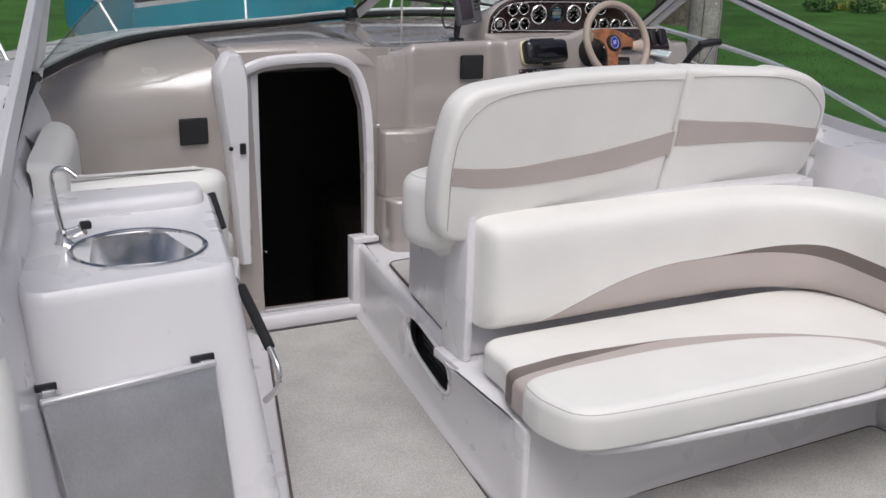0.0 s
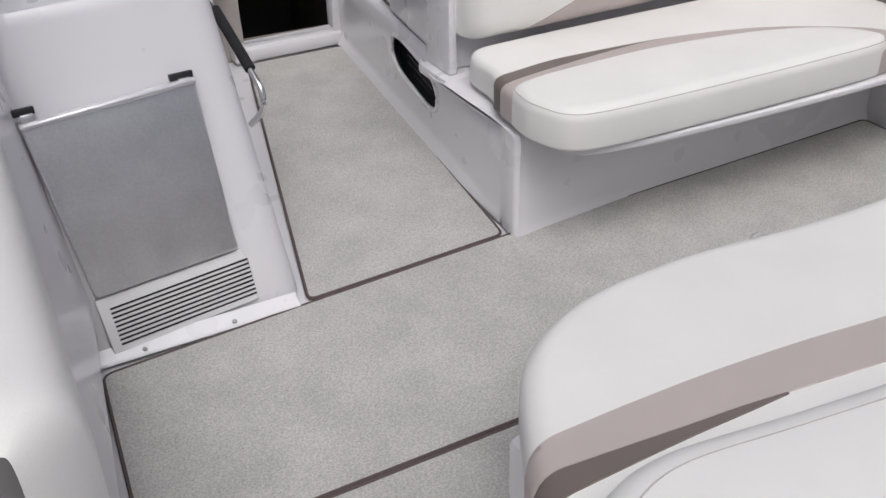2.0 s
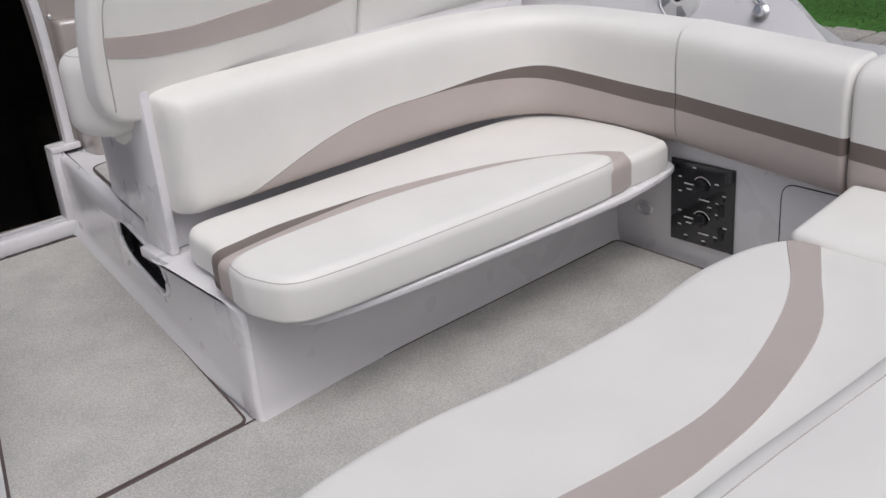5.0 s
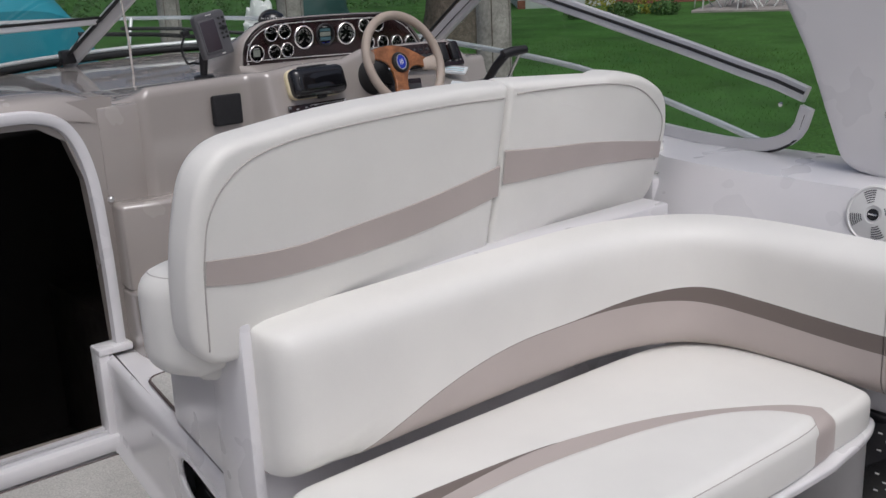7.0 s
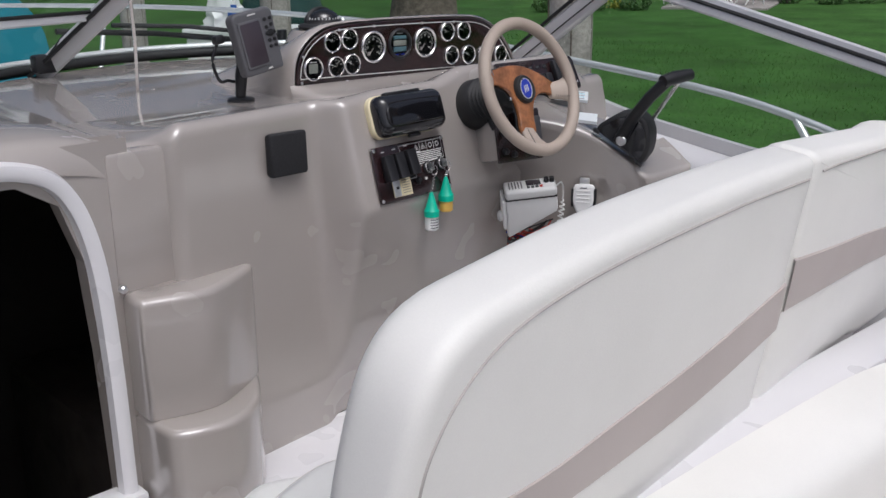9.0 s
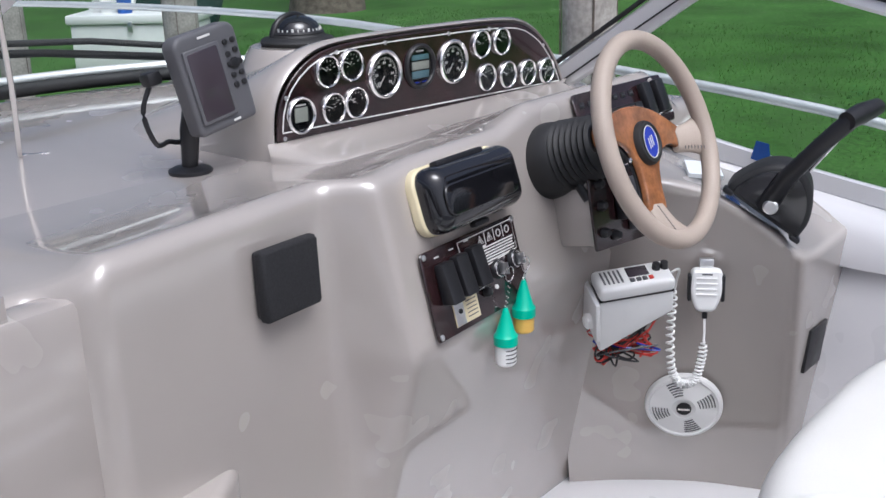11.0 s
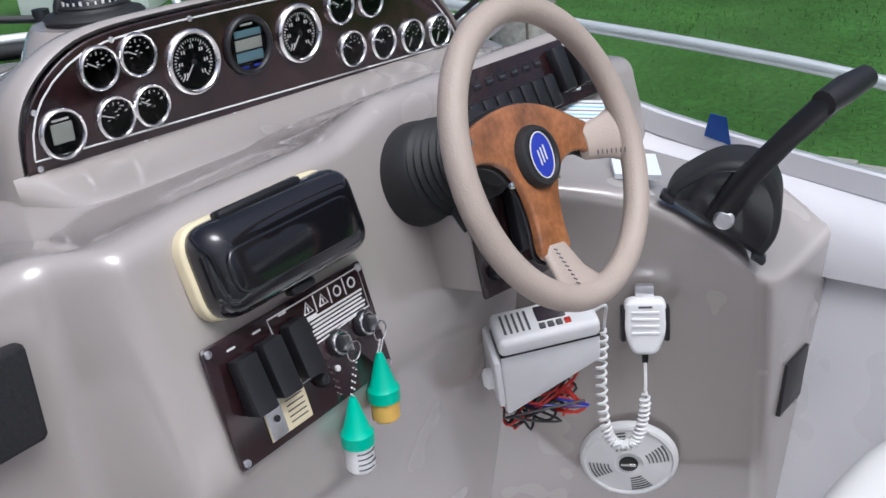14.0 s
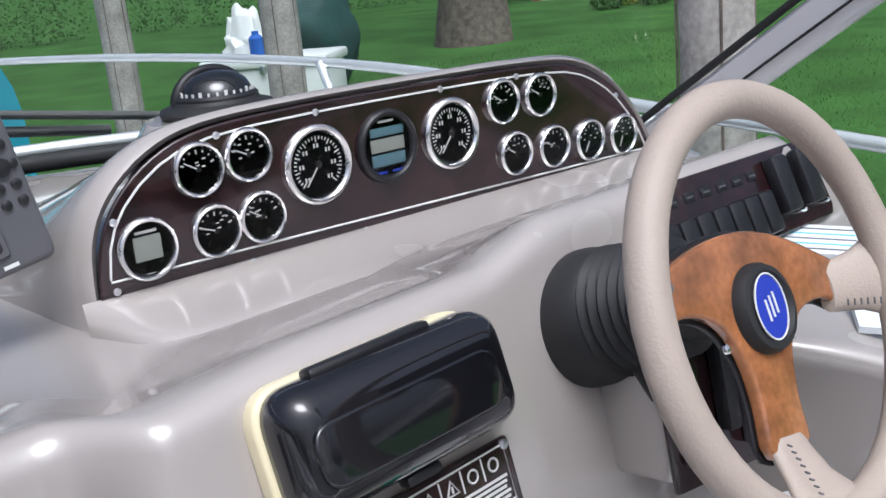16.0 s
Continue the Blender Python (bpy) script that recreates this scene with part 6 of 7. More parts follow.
lathe("pivot_cap", [(0.016, 0), (0.016, 0.006), (0.012, 0.009), (0, 0.009)], STEEL, th, TH @ facing((-0.068, 0.0, 0.035), (0, -1, 0), (0, 0, 1)), seg=24)
tube("lever", [TL @ Vector(p) for p in ((-0.058, 0.01, 0.03), (-0.058, -0.04, 0.09), (-0.050, -0.105, 0.150), (-0.03, -0.150, 0.190))], [0.020, 0.017, 0.016, 0.017], BLACK, th, seg=10)
tube("grip", [TL @ Vector(p) for p in ((-0.045, -0.150, 0.190), (0.0, -0.155, 0.197), (0.06, -0.155, 0.200))], [0.017, 0.019, 0.016], BLACK, th, seg=12)
tube("second_lever", [TL @ Vector(p) for p in ((0.05, 0.0, 0.06), (0.05, -0.07, 0.13), (0.052, -0.14, 0.20))], 0.006, CHROME, th, seg=8)
slot = thing("side_slot", "black rectangular slot in the helm pod", "slot", (1.87, 1.42, 0.74))
SLM = facing((1.905, 1.443, 0.698), (1, 0.0, 0), (0.02, -0.09, 1))
box("recess", -0.042, 0.042, -0.05, 0.05, -0.02, 0.001, BLACK, slot, r=0.002, frame_m=SLM)

# ---- radio handset set under the wheel ----
vh = thing("vhf_radio", "white marine radio in a bracket under the helm", "radio", (1.52, 1.70, 0.75))
VB = facing((1.555, 1.680, 0.838), (0.75, -0.66, 0.10), (-0.22, -0.15, 1)) @ Matrix.Diagonal((0.88, 1, 1, 1))
# a long body pointing up and out of the console
bm = box_bm(-0.085, 0.085, -0.075, 0.050, -0.035, 0.030, 0.008)
for vv in bm.verts:
    if vv.co.y < 0:
        vv.co.y += 0.075 * (vv.co.x + 0.085) / 0.17
bmesh.ops.transform(bm, matrix=VB, verts=bm.verts)
part("body", bm, WHITE, vh)
slab("face", round_poly([(-0.085, -0.036), (0.085, -0.036), (0.085, 0.034), (-0.085, 0.034)], 0.012, 4), 0.052, 0.082, WHITE, vh, r=0.010, frame_m=VB @ Matrix(((1, 0, 0, 0), (0, 0, 1, 0), (0, -1, 0, 0), (0, 0, 0, 1))))
box("gasket", -0.084, 0.084, 0.048, 0.053, -0.034, 0.031, BLACK, vh, r=0.002, frame_m=VB)
TOP = VB @ Matrix(((1, 0, 0, 0), (0, 0, 1, 0), (0, -1, 0, 0), (0, 0, 0, 1)))
for k in range(5):
    box("grille_slot", -0.070 + 0.010 * k, -0.066 + 0.010 * k, -0.02, 0.02, 0.0815, 0.083, GREY, vh, r=0, frame_m=TOP)
box("display", -0.012, 0.035, -0.008, 0.022, 0.081, 0.0835, SCREEN, vh, r=0.002, frame_m=TOP)
for k in range(4):
    box("button", -0.012 + 0.014 * k, -0.002 + 0.014 * k, -0.024, -0.014, 0.081, 0.085, GREY if k < 3 else RED, vh, r=0.001, frame_m=TOP)
for k in range(2):
    lathe("knob", [(0.009, 0.081), (0.008, 0.094), (0, 0.095)], BLACK, vh, TOP @ Matrix.Translation((0.055 + 0.018 * k, 0.006, 0)), seg=14)
box("bracket", -0.098, -0.086, -0.035, 0.055, -0.05, 0.045, WHITE, vh, r=0.005, frame_m=VB)
lathe("bracket_knob", [(0.016, 0), (0.016, 0.010), (0.010, 0.016), (0, 0.016)], WHITE, vh, VB @ Matrix.Translation((-0.098, -0.005, 0.01)) @ Matrix.Rotation(-math.pi / 2, 4, "Y"), seg=18)
wr = random.Random(4)
wire = thing("wire_bundle", "tangled red and black wires below the radio", "wires", (1.53, 1.72, 0.70))
for k in range(14):
    c0 = VB @ Vector((wr.uniform(-0.08, 0.08), -0.06, -0.03))
    pts = [c0]
    for j in range(5):
        pts.append(VB @ Vector((wr.uniform(-0.09, 0.06), wr.uniform(-0.125, -0.07), wr.uniform(-0.035, 0.025))))
    tube("wire", curve_pts(pts, 5), 0.0022, (RED, BLACK, RED, BLACK, BLACK, RED, BLACK, RED, EMBLEM)[k % 9], wire, seg=5)
MC = facing((1.690, 1.595, 0.866), (0.55, -0.83, 0), (0.12, -0.02, 1))
mic = thing("radio_microphone", "white radio hand microphone with black grips on a clip", "microphone", (1.69, 1.57, 0.83))
slab("shell", round_poly([(-0.030, 0.038), (-0.033, -0.010), (-0.018, -0.050), (0.018, -0.050), (0.033, -0.010), (0.030, 0.038)], 0.012, 4), 0.0, 0.028, WHITE, mic, r=0.008, frame_m=MC)
for k in (-1, 1):
    box("side_grip", k * 0.032 - 0.004, k * 0.032 + 0.004, -0.028, 0.026, 0.004, 0.026, BLACK, mic, r=0.003, frame_m=MC)
for k in range(4):
    box("rib", -0.020, 0.020, 0.018 - 0.011 * k, 0.022 - 0.011 * k, 0.027, 0.030, WHITE, mic, r=0.001, frame_m=MC)
box("print_bar", -0.010, 0.010, 0.027, 0.030, 0.0275, 0.0288, GREY, mic, r=0, frame_m=MC)
box("clip", -0.014, 0.014, 0.036, 0.056, -0.004, 0.012, STEEL, mic, r=0.003, frame_m=MC)
box("strain_relief", -0.005, 0.005, -0.066, -0.050, 0.008, 0.018, BLACK, mic, r=0.002, frame_m=MC)
guide = curve_pts([VB @ Vector((0.085, 0.06, -0.01)), VB @ Vector((0.105, 0.075, 0.0)), MC @ Vector((-0.060, 0.0, 0.02)), MC @ Vector((-0.066, -0.08, 0.02)), MC @ Vector((-0.062, -0.165, 0.022)), MC @ Vector((-0.045, -0.200, 0.024)), MC @ Vector((-0.018, -0.195, 0.024)), MC @ Vector((-0.004, -0.155, 0.022)), MC @ Vector((0.0, -0.105, 0.02)), MC @ Vector((0.0, -0.062, 0.013))], 40)
coil = []
tot = len(guide)
for i, p in enumerate(guide):
    f = i / tot
    w = smoothstep(0.22, 0.27, f) * (1 - smoothstep(0.84, 0.88, f))
    tg = (guide[min(i + 1, tot - 1)] - guide[max(i - 1, 0)]).normalized()
    a = tg.cross(Vector((0.3, 0.9, 0.1))).normalized()
    b = tg.cross(a)
    ph = i * 0.95
    coil.append(p + (a * math.cos(ph) + b * math.sin(ph)) * 0.0075 * w)
tube("coiled_cord", coil, 0.0026, WHITE, mic, seg=5)

# ---- windshield ----
ws = thing("windshield", "grey framed curved windshield with raked panes", "windshield", (0.5, 2.6, 1.2))
ws["kind"] = "structure"
WT = []
for i, p in enumerate(wb):
    c = Vector((0.45, 1.6, 0))
    d = (c - Vector((p.x, p.y, 0))).normalized()
    WT.append(Vector((p.x, p.y, p.z)) + d * 0.30 + Vector((0, -0.12, 0.36)))
g = grid("pane", [[tuple(p + Vector((0, 0, 0.02))) for p in wb], [tuple((p + q) / 2 + Vector((0, 0.015, 0.01))) for p, q in zip(wb, WT)], [tuple(q) for q in WT]], GLASS, ws)
g.visible_shadow = False
tube("base_gasket", [p + Vector((0, 0, 0.012)) for p in wb], 0.016, RUBBER, ws, seg=8)
tube("base_rail", [p + Vector((0, 0.012, 0.034)) for p in wb], 0.010, ALU, ws, seg=8)
tube("top_rail", WT, 0.018, ALU, ws, seg=8)


def flat_bar(name, pts, w, t, material, parent, side):
    """A flat section along a line; side: the way its broad face looks."""
    bm = bmesh.new()
    rings = []
    P = [Vector(p) for p in pts]
    for i, p in enumerate(P):
        tg = (P[min(i + 1, len(P) - 1)] - P[max(i - 1, 0)]).normalized()
        n = Vector(side)
        n = (n - tg * n.dot(tg)).normalized()
        b = tg.cross(n)
        rings.append([bm.verts.new(p + b * u + n * v) for u, v in ((-w, -t), (-w, t * 0.6), (-w * 0.8, t), (w * 0.8, t), (w, t * 0.6), (w, -t))])
    for a, b in zip(rings, rings[1:]):
        for k in range(6):
            bm.faces.new((a[k], a[(k + 1) % 6], b[(k + 1) % 6], b[k]))
    bm.faces.new(rings[0][::-1])
    bm.faces.new(rings[-1])
    return part(name, bm, material, parent, sharp=30)


MB, MT = Vector((0.655, 2.90, 1.205)), Vector((0.88, 2.38, 1.60))
flat_bar("mullion", [MB, MT], 0.030, 0.014, ALU, ws, (-0.3, -1, 0.3))
flat_bar("mullion_gasket", [MB + Vector((-0.03, 0, 0)), MT + Vector((-0.03, 0, 0))], 0.006, 0.012, RUBBER, ws, (-0.3, -1, 0.3))
flat_bar("vent_window_rail", [(0.755, 2.68, 1.385), (0.30, 2.56, 1.385), (-0.20, 2.36, 1.375), (-0.60, 2.08, 1.36)], 0.012, 0.008, ALU, ws, (0, -1, 0.2))
tube("vent_window_gasket", [(0.755, 2.675, 1.40), (0.30, 2.555, 1.40), (-0.20, 2.355, 1.39), (-0.60, 2.075, 1.375)], 0.006, RUBBER, ws, seg=6)
box("mullion_latch", 0.62, 0.69, 2.83, 2.88, 1.215, 1.27, BLACK, ws, r=0.01)
tube("latch_lever", [(0.655, 2.84, 1.25), (0.70, 2.78, 1.33)], 0.008, BLACK, ws, seg=8)
# port corner post and side pane
flat_bar("corner_post", [(-1.055, 1.56, 1.15), (-1.00, 1.46, 1.52)], 0.024, 0.014, ALU, ws, (0.6, -1, 0))
pp = [(-1.055, 1.55, 1.15), (-1.13, 1.2, 1.12), (-1.22, 0.7, 1.07), (-1.31, 0.2, 1.01), (-1.36, -0.2, 0.98)]
pt = [(-0.99, 1.44, 1.56), (-1.06, 1.1, 1.50), (-1.15, 0.65, 1.38), (-1.26, 0.2, 1.20), (-1.35, -0.2, 1.02)]
g = grid("side_pane", [pp, pt], GLASS, ws)
g.visible_shadow = False
flat_bar("side_rail", pp, 0.024, 0.012, ALU, ws, (1, -0.2, 0.5))
tube("side_gasket", [(x + 0.012, y, z + 0.026) for x, y, z in pp], 0.007, RUBBER, ws, seg=6)
flat_bar("side_top_rail", pt, 0.022, 0.012, ALU, ws, (1, -0.2, 0.5))
# starboard wing
AP = (2.0, 1.74, 1.475)
sb = [(2.005, 2.17, 1.17), (2.03, 1.75, 1.055), (2.05, 1.30, 0.985), (2.055, 0.90, 0.945), (2.055, 0.62, 0.925), (2.055, 0.45, 0.935), (2.055, 0.35, 0.985), (2.055, 0.315, 1.07)]
st = [(2.005, 2.16, 1.19), AP, (2.01, 1.40, 1.395), (2.02, 1.05, 1.31), (2.03, 0.75, 1.235), (2.04, 0.55, 1.18), (2.05, 0.42, 1.145), (2.055, 0.32, 1.11)]
g = grid("side_pane", [sb, st], GLASS, ws)
g.visible_shadow = False
flat_bar("side_rail", curve_pts(sb, 3), 0.022, 0.012, ALU, ws, (-1, 0, 0.2))
tube("side_gasket", curve_pts([(x - 0.006, y, z - 0.022) for x, y, z in sb], 3), 0.007, RUBBER, ws, seg=6)
flat_bar("front_pillar", [(2.0, 2.19, 1.165), (1.995, 1.95, 1.325), (2.0, 1.70, 1.495), (2.0, 1.5, 1.63)], 0.030, 0.014, ALU, ws, (-1, -0.3, 0.1))
tube("pillar_gasket", [(1.985, 2.205, 1.20), (1.98, 1.965, 1.36), (1.985, 1.715, 1.53)], 0.006, RUBBER, ws, seg=6)
tube("pillar_groove", [(1.982, 2.17, 1.168), (1.977, 1.935, 1.325), (1.982, 1.685, 1.492), (1.982, 1.49, 1.622)], 0.0022, RUBBER, ws, seg=5)
sill = [(x, y, z) for x, y, z in sb if y > 0.5]
grid("side_base", [[(x - 0.012, y, z - 0.020) for x, y, z in sill], [(x - 0.030, y, z - 0.034) for x, y, z in sill], [(x - 0.055, y, z - 0.050) for x, y, z in sill], [(x - 0.075, y, min(z - 0.07, 0.905)) for x, y, z in sill], [(x - 0.075, y, 0.86) for x, y, z in sill]], GEL, ws, "white gelcoat coaming below the side window")
flat_bar("side_top_rail", st[1:], 0.026, 0.014, ALU, ws, (-1, 0, 0.2))
tube("top_gasket", [(x - 0.014, y, z + 0.006) for x, y, z in st[1:]], 0.006, RUBBER, ws, seg=6)
lathe("pane_screw", [(0.008, 0), (0.008, 0.005), (0.004, 0.007)], CHROME, ws, facing((2.04, 0.40, 1.075), (0, -1, 0), (0, 0, 1)), seg=12)
tape = thing("tape_piece", "small piece of blue tape stuck on the side glass", "tape", (2.03, 1.66, 1.04))
mesh("strip", [(2.022, 1.669, 1.048), (2.024, 1.621, 1.036), (2.012, 1.625, 1.088), (2.010, 1.653, 1.092), (2.021, 1.669, 1.048), (2.023, 1.621, 1.036), (2.011, 1.625, 1.088), (2.009, 1.653, 1.092)], [(0, 1, 2, 3), (7, 6, 5, 4), (0, 4, 5, 1), (2, 6, 7, 3)], BLUE, tape)
prop = thing("prop_rod", "bent stainless prop rod standing on the dash", "rod", (0.79, 2.52, 1.165))
tube("rod", curve_pts([(0.83, 2.50, 1.178), (0.79, 2.52, 1.180), (0.775, 2.50, 1.20), (0.735, 2.41, 1.32), (0.68, 2.30, 1.455), (0.62, 2.18, 1.60)], 4), 0.005, CHROME, prop)
box("foot", 0.775, 0.86, 2.495, 2.525, 1.166, 1.176, STEEL, prop, r=0.003)
wip = thing("wiper", "black windshield wiper resting outside the glass", "wiper", (1.3, 3.0, 1.3))
tube("arm", [(1.55, 2.90, 1.26), (1.25, 3.03, 1.305), (0.98, 3.06, 1.325)], 0.009, BLACK, wip, seg=6)
tube("blade", [(1.45, 2.99, 1.245), (1.15, 3.08, 1.285), (0.80, 3.09, 1.315)], 0.011, BLACK, wip, seg=6)
tube("pivot", [(1.55, 2.90, 1.20), (1.55, 2.90, 1.28)], 0.018, BLACK, wip, seg=10)

# ---- radar arch foot and strut ----
arch = thing("radar_arch", "white gelcoat radar arch leg rising from the side deck", "arch", (2.05, 0.0, 0.9))
al = [(-0.30, 0.80), (-0.2, 0.86), (0.0, 0.90), (0.12, 0.93), (0.17, 1.06), (0.24, 1.25), (0.50, 1.75), (0.83, 2.35), (0.62, 2.35), (0.05, 1.72), (-0.16, 1.22)]
slab("leg", round_poly(al, 0.05, 4), -0.05, 0.05, GEL, arch, r=0.03, frame_m=facing((2.03, 0, 0), (0, 1, 0.0), (-0.06, 0, 1)))
strut = thing("deck_strut", "chrome strut with pivot fitting on the side deck", "strut", (1.765, -0.395, 0.822))
tube("tube", [(1.778, -0.392, 0.838), (1.80, -0.32, 0.875), (1.92, -0.02, 1.10)], 0.012, CHROME, strut, seg=10)
lathe("fitting", [(0.028, 0), (0.028, 0.006), (0.018, 0.014), (0.014, 0.03), (0, 0.032)], STEEL, strut, facing((1.764, -0.395, 0.822), (0.1, -1, 0), (0.4, 0, 1)), seg=20)

# ---- foredeck, hull and bow rail ----
fd = [[(x, y, z) for x, y, z in r] for r in (
    [(p.x, p.y + 0.01, p.z - 0.01) for p in wb],
    [(lerp(p.x, 0.5, 0.16), lerp(p.y, 4.6, 0.5), 1.06) for p in wb],
    [(lerp(p.x, 0.5, 0.5), lerp(p.y, 5.4, 0.78), 0.95) for p in wb],
    [(lerp(p.x, 0.5, 0.8), lerp(p.y, 6.05, 0.9), 0.84) for p in wb])]
bow = curve_pts([(-1.9, 1.60), (-1.80, 2.8), (-1.4, 4.0), (-0.6, 5.3), (0.0, 5.95), (0.55, 6.15), (1.1, 5.95), (1.65, 5.2), (2.1, 4.0), (2.25, 2.8), (2.27, 1.98)], 6)
bow_rows = [[(lerp(p.x, 0.5, g), lerp(p.y, 2.6, g * 0.6), z) for p in bow] for z, g in ((-0.75, 0.12), (-0.2, 0.05), (0.5, 0.0), (0.80, 0.0), (0.85, 0.012), (0.86, 0.03), (0.90, 0.30))]
structure(grid("hull_bow", bow_rows, GEL, sharp=50), "white gelcoat bow sides and deck edge", "hull")
structure(grid("foredeck", fd, GEL, sharp=60), "white gelcoat foredeck ahead of the windshield", "deck")
structure(box("hull", -1.9, 2.27, -3.3, 2.0, -0.75, -0.09, GEL, r=0.05), "white hull beneath the cockpit", "hull")
brail = thing("bow_rail", "stainless steel bow rail on slanted posts", "rail", (0.6, 4.0, 0.9))
rp_line = curve_pts([(2.25, 0.55, 0.885), (2.25, 0.95, 0.99), (2.25, 1.48, 1.11), (2.21, 2.34, 1.195), (2.15, 3.2, 1.26), (2.0, 4.2, 1.275), (1.7, 5.1, 1.27), (1.2, 5.9, 1.26), (0.6, 6.25, 1.255), (0.0, 5.9, 1.26), (-0.5, 5.1, 1.26), (-0.95, 4.1, 1.26), (-1.25, 3.0, 1.22), (-1.42, 1.9, 1.14)], 6)
tube("top_rail", rp_line, 0.0125, RAILM, brail, seg=10)
for a, b in (((2.21, 2.42, 1.20), (2.16, 2.25, 0.92)), ((2.13, 3.3, 1.262), (2.06, 3.05, 0.98)), ((1.80, 4.85, 1.272), (1.62, 4.6, 0.95)), ((1.0, 6.02, 1.258), (0.92, 5.7, 0.9)), ((-0.3, 5.45, 1.26), (-0.15, 5.2, 0.92)), ((-1.1, 3.6, 1.24), (-1.0, 3.4, 0.98)), ((2.25, 1.25, 1.06), (2.20, 1.10, 0.90))):
    tube("post", [a, b], 0.0125, RAILM, brail, seg=8)

# ---- water, lawn, dock ----
structure(mesh("water", [(-400, -400, -0.62), (400, -400, -0.62), (400, 400, -0.62), (-400, 400, -0.62)], [(0, 1, 2, 3)], WATER, smooth=False), "grey-green rippled lake water", "water")
edge = [(5.6, -300), (5.6, -40), (5.6, -5), (5.6, 3), (5.6, 8), (5.2, 10.6), (3.5, 11.6), (-2, 14), (-14, 20), (-60, 36), (-300, 60)]
rows = []
for d in (0.0, 0.02, 2.0, 6.0, 14.0, 30.0, 60.0, 140.0, 420.0):
    r = []
    for x, y in edge:
        u = Vector((1.0, 0.75)) if y > 3 else Vector((1.0, 0.25))
        if x < 3:
            u = Vector((0.35, 1.0))
        q = Vector((x, y)) + u * d
        z = -0.30 + 0.05 * noise.noise(Vector((q.x * 0.1, q.y * 0.1, 0))) * min(1, d)
        r.append((q.x, q.y, z if d > 0.01 else -1.2))
    rows.append(r)
structure(grid("ground", rows, GRASS, sharp=30), "mown green lawn along the shore", "lawn")
bank = []
for x, z in ((4.98, -0.9), (5.06, -0.45), (5.14, -0.24), (5.24, -0.16), (5.32, -0.15), (5.44, -0.22), (5.62, -0.34)):
    bank.append([(x + 0.05 * noise.noise(Vector((x * 9, k * 0.37, 1))), -6.0 + 0.09 * k, z + 0.045 * noise.noise(Vector((x * 7, k * 0.31, 5)))) for k in range(156)])
structure(grid("bank", bank, SOIL), "dark earth bank along the edge of the lawn", "bank")
rg = np.random.default_rng(3)
nb = 26000
bx, by = rg.uniform(5.65, 15.0, nb), rg.uniform(-3.0, 14.0, nb)
ang, hgt = rg.uniform(0, 2 * np.pi, nb), rg.uniform(0.02, 0.045, nb)
lean = rg.uniform(-0.03, 0.03, (nb, 2))
w = 0.006
v = np.empty((nb, 3, 3))
v[:, 0] = np.stack([bx - w * np.cos(ang), by - w * np.sin(ang), np.full(nb, -0.31)], 1)
v[:, 1] = np.stack([bx + w * np.cos(ang), by + w * np.sin(ang), np.full(nb, -0.31)], 1)
v[:, 2] = np.stack([bx + lean[:, 0], by + lean[:, 1], -0.30 + hgt], 1)
gm = bpy.data.meshes.new("grass")
gm.from_pydata(v.reshape(-1, 3).tolist(), [], np.arange(nb * 3).reshape(-1, 3).tolist())
gm.materials.append(BLADE)
tagged(new("grass", gm), "short green grass blades on the lawn", "grass", kind="stuff")
dock = thing("dock", "weathered grey plank dock along the shore", "dock", (4.0, 0.0, -0.2))
dock["kind"] = "structure"
box("stringer", 3.05, 3.20, -9.0, 2.75, -0.30, -0.085, PLANK, dock, r=0.01)
box("stringer", 4.80, 4.95, -9.0, 2.75, -0.30, -0.085, PLANK, dock, r=0.01)
pm = None
for k in range(79):
    y = -9.0 + 0.149 * k
    if pm is None:
        first = box("plank", -1.05, 1.05, -0.069, 0.069, -0.04, 0.0, PLANK, dock, r=0.006)
        pm = first.data
        ob = first
    else:
        ob = under(new("plank", pm), dock, False)
    ob.matrix_basis = Matrix.Translation((4.0 + 0.02 * math.sin(k * 2.7), y, -0.04 + 0.004 * math.sin(k * 1.9)))


def piling(x, y, rad, top, label):
    t = thing("dock_pile", label, "piling", (x, y, -0.7), group="dock piles")
    pts = [(x + 0.004 * math.sin(k * 1.3), y + 0.004 * math.cos(k * 1.7), lerp(-1.0, top, k / 10)) for k in range(11)]
    tube("post", pts, [rad * (1.04 - 0.008 * k) for k in range(11)], PILE, t, seg=18)
    for a in (0.6, 2.3, 3.9, 5.1):
        tube("check", [(x + rad * 1.0 * math.cos(a), y + rad * 1.0 * math.sin(a), z) for z in (lerp(-0.2, top, 0.1), lerp(-0.2, top, 0.5), top - 0.15)], 0.004, BARK, t, seg=4)
    return t


piling(2.84, 2.64, 0.093, 2.7, "weathered grey wooden dock pile with drying cracks")
piling(4.30, 7.05, 0.125, 2.6, "weathered grey wooden dock pile by the storage box")
piling(4.0, 9.0, 0.12, 2.2, "weathered grey wooden dock pile at the shore")

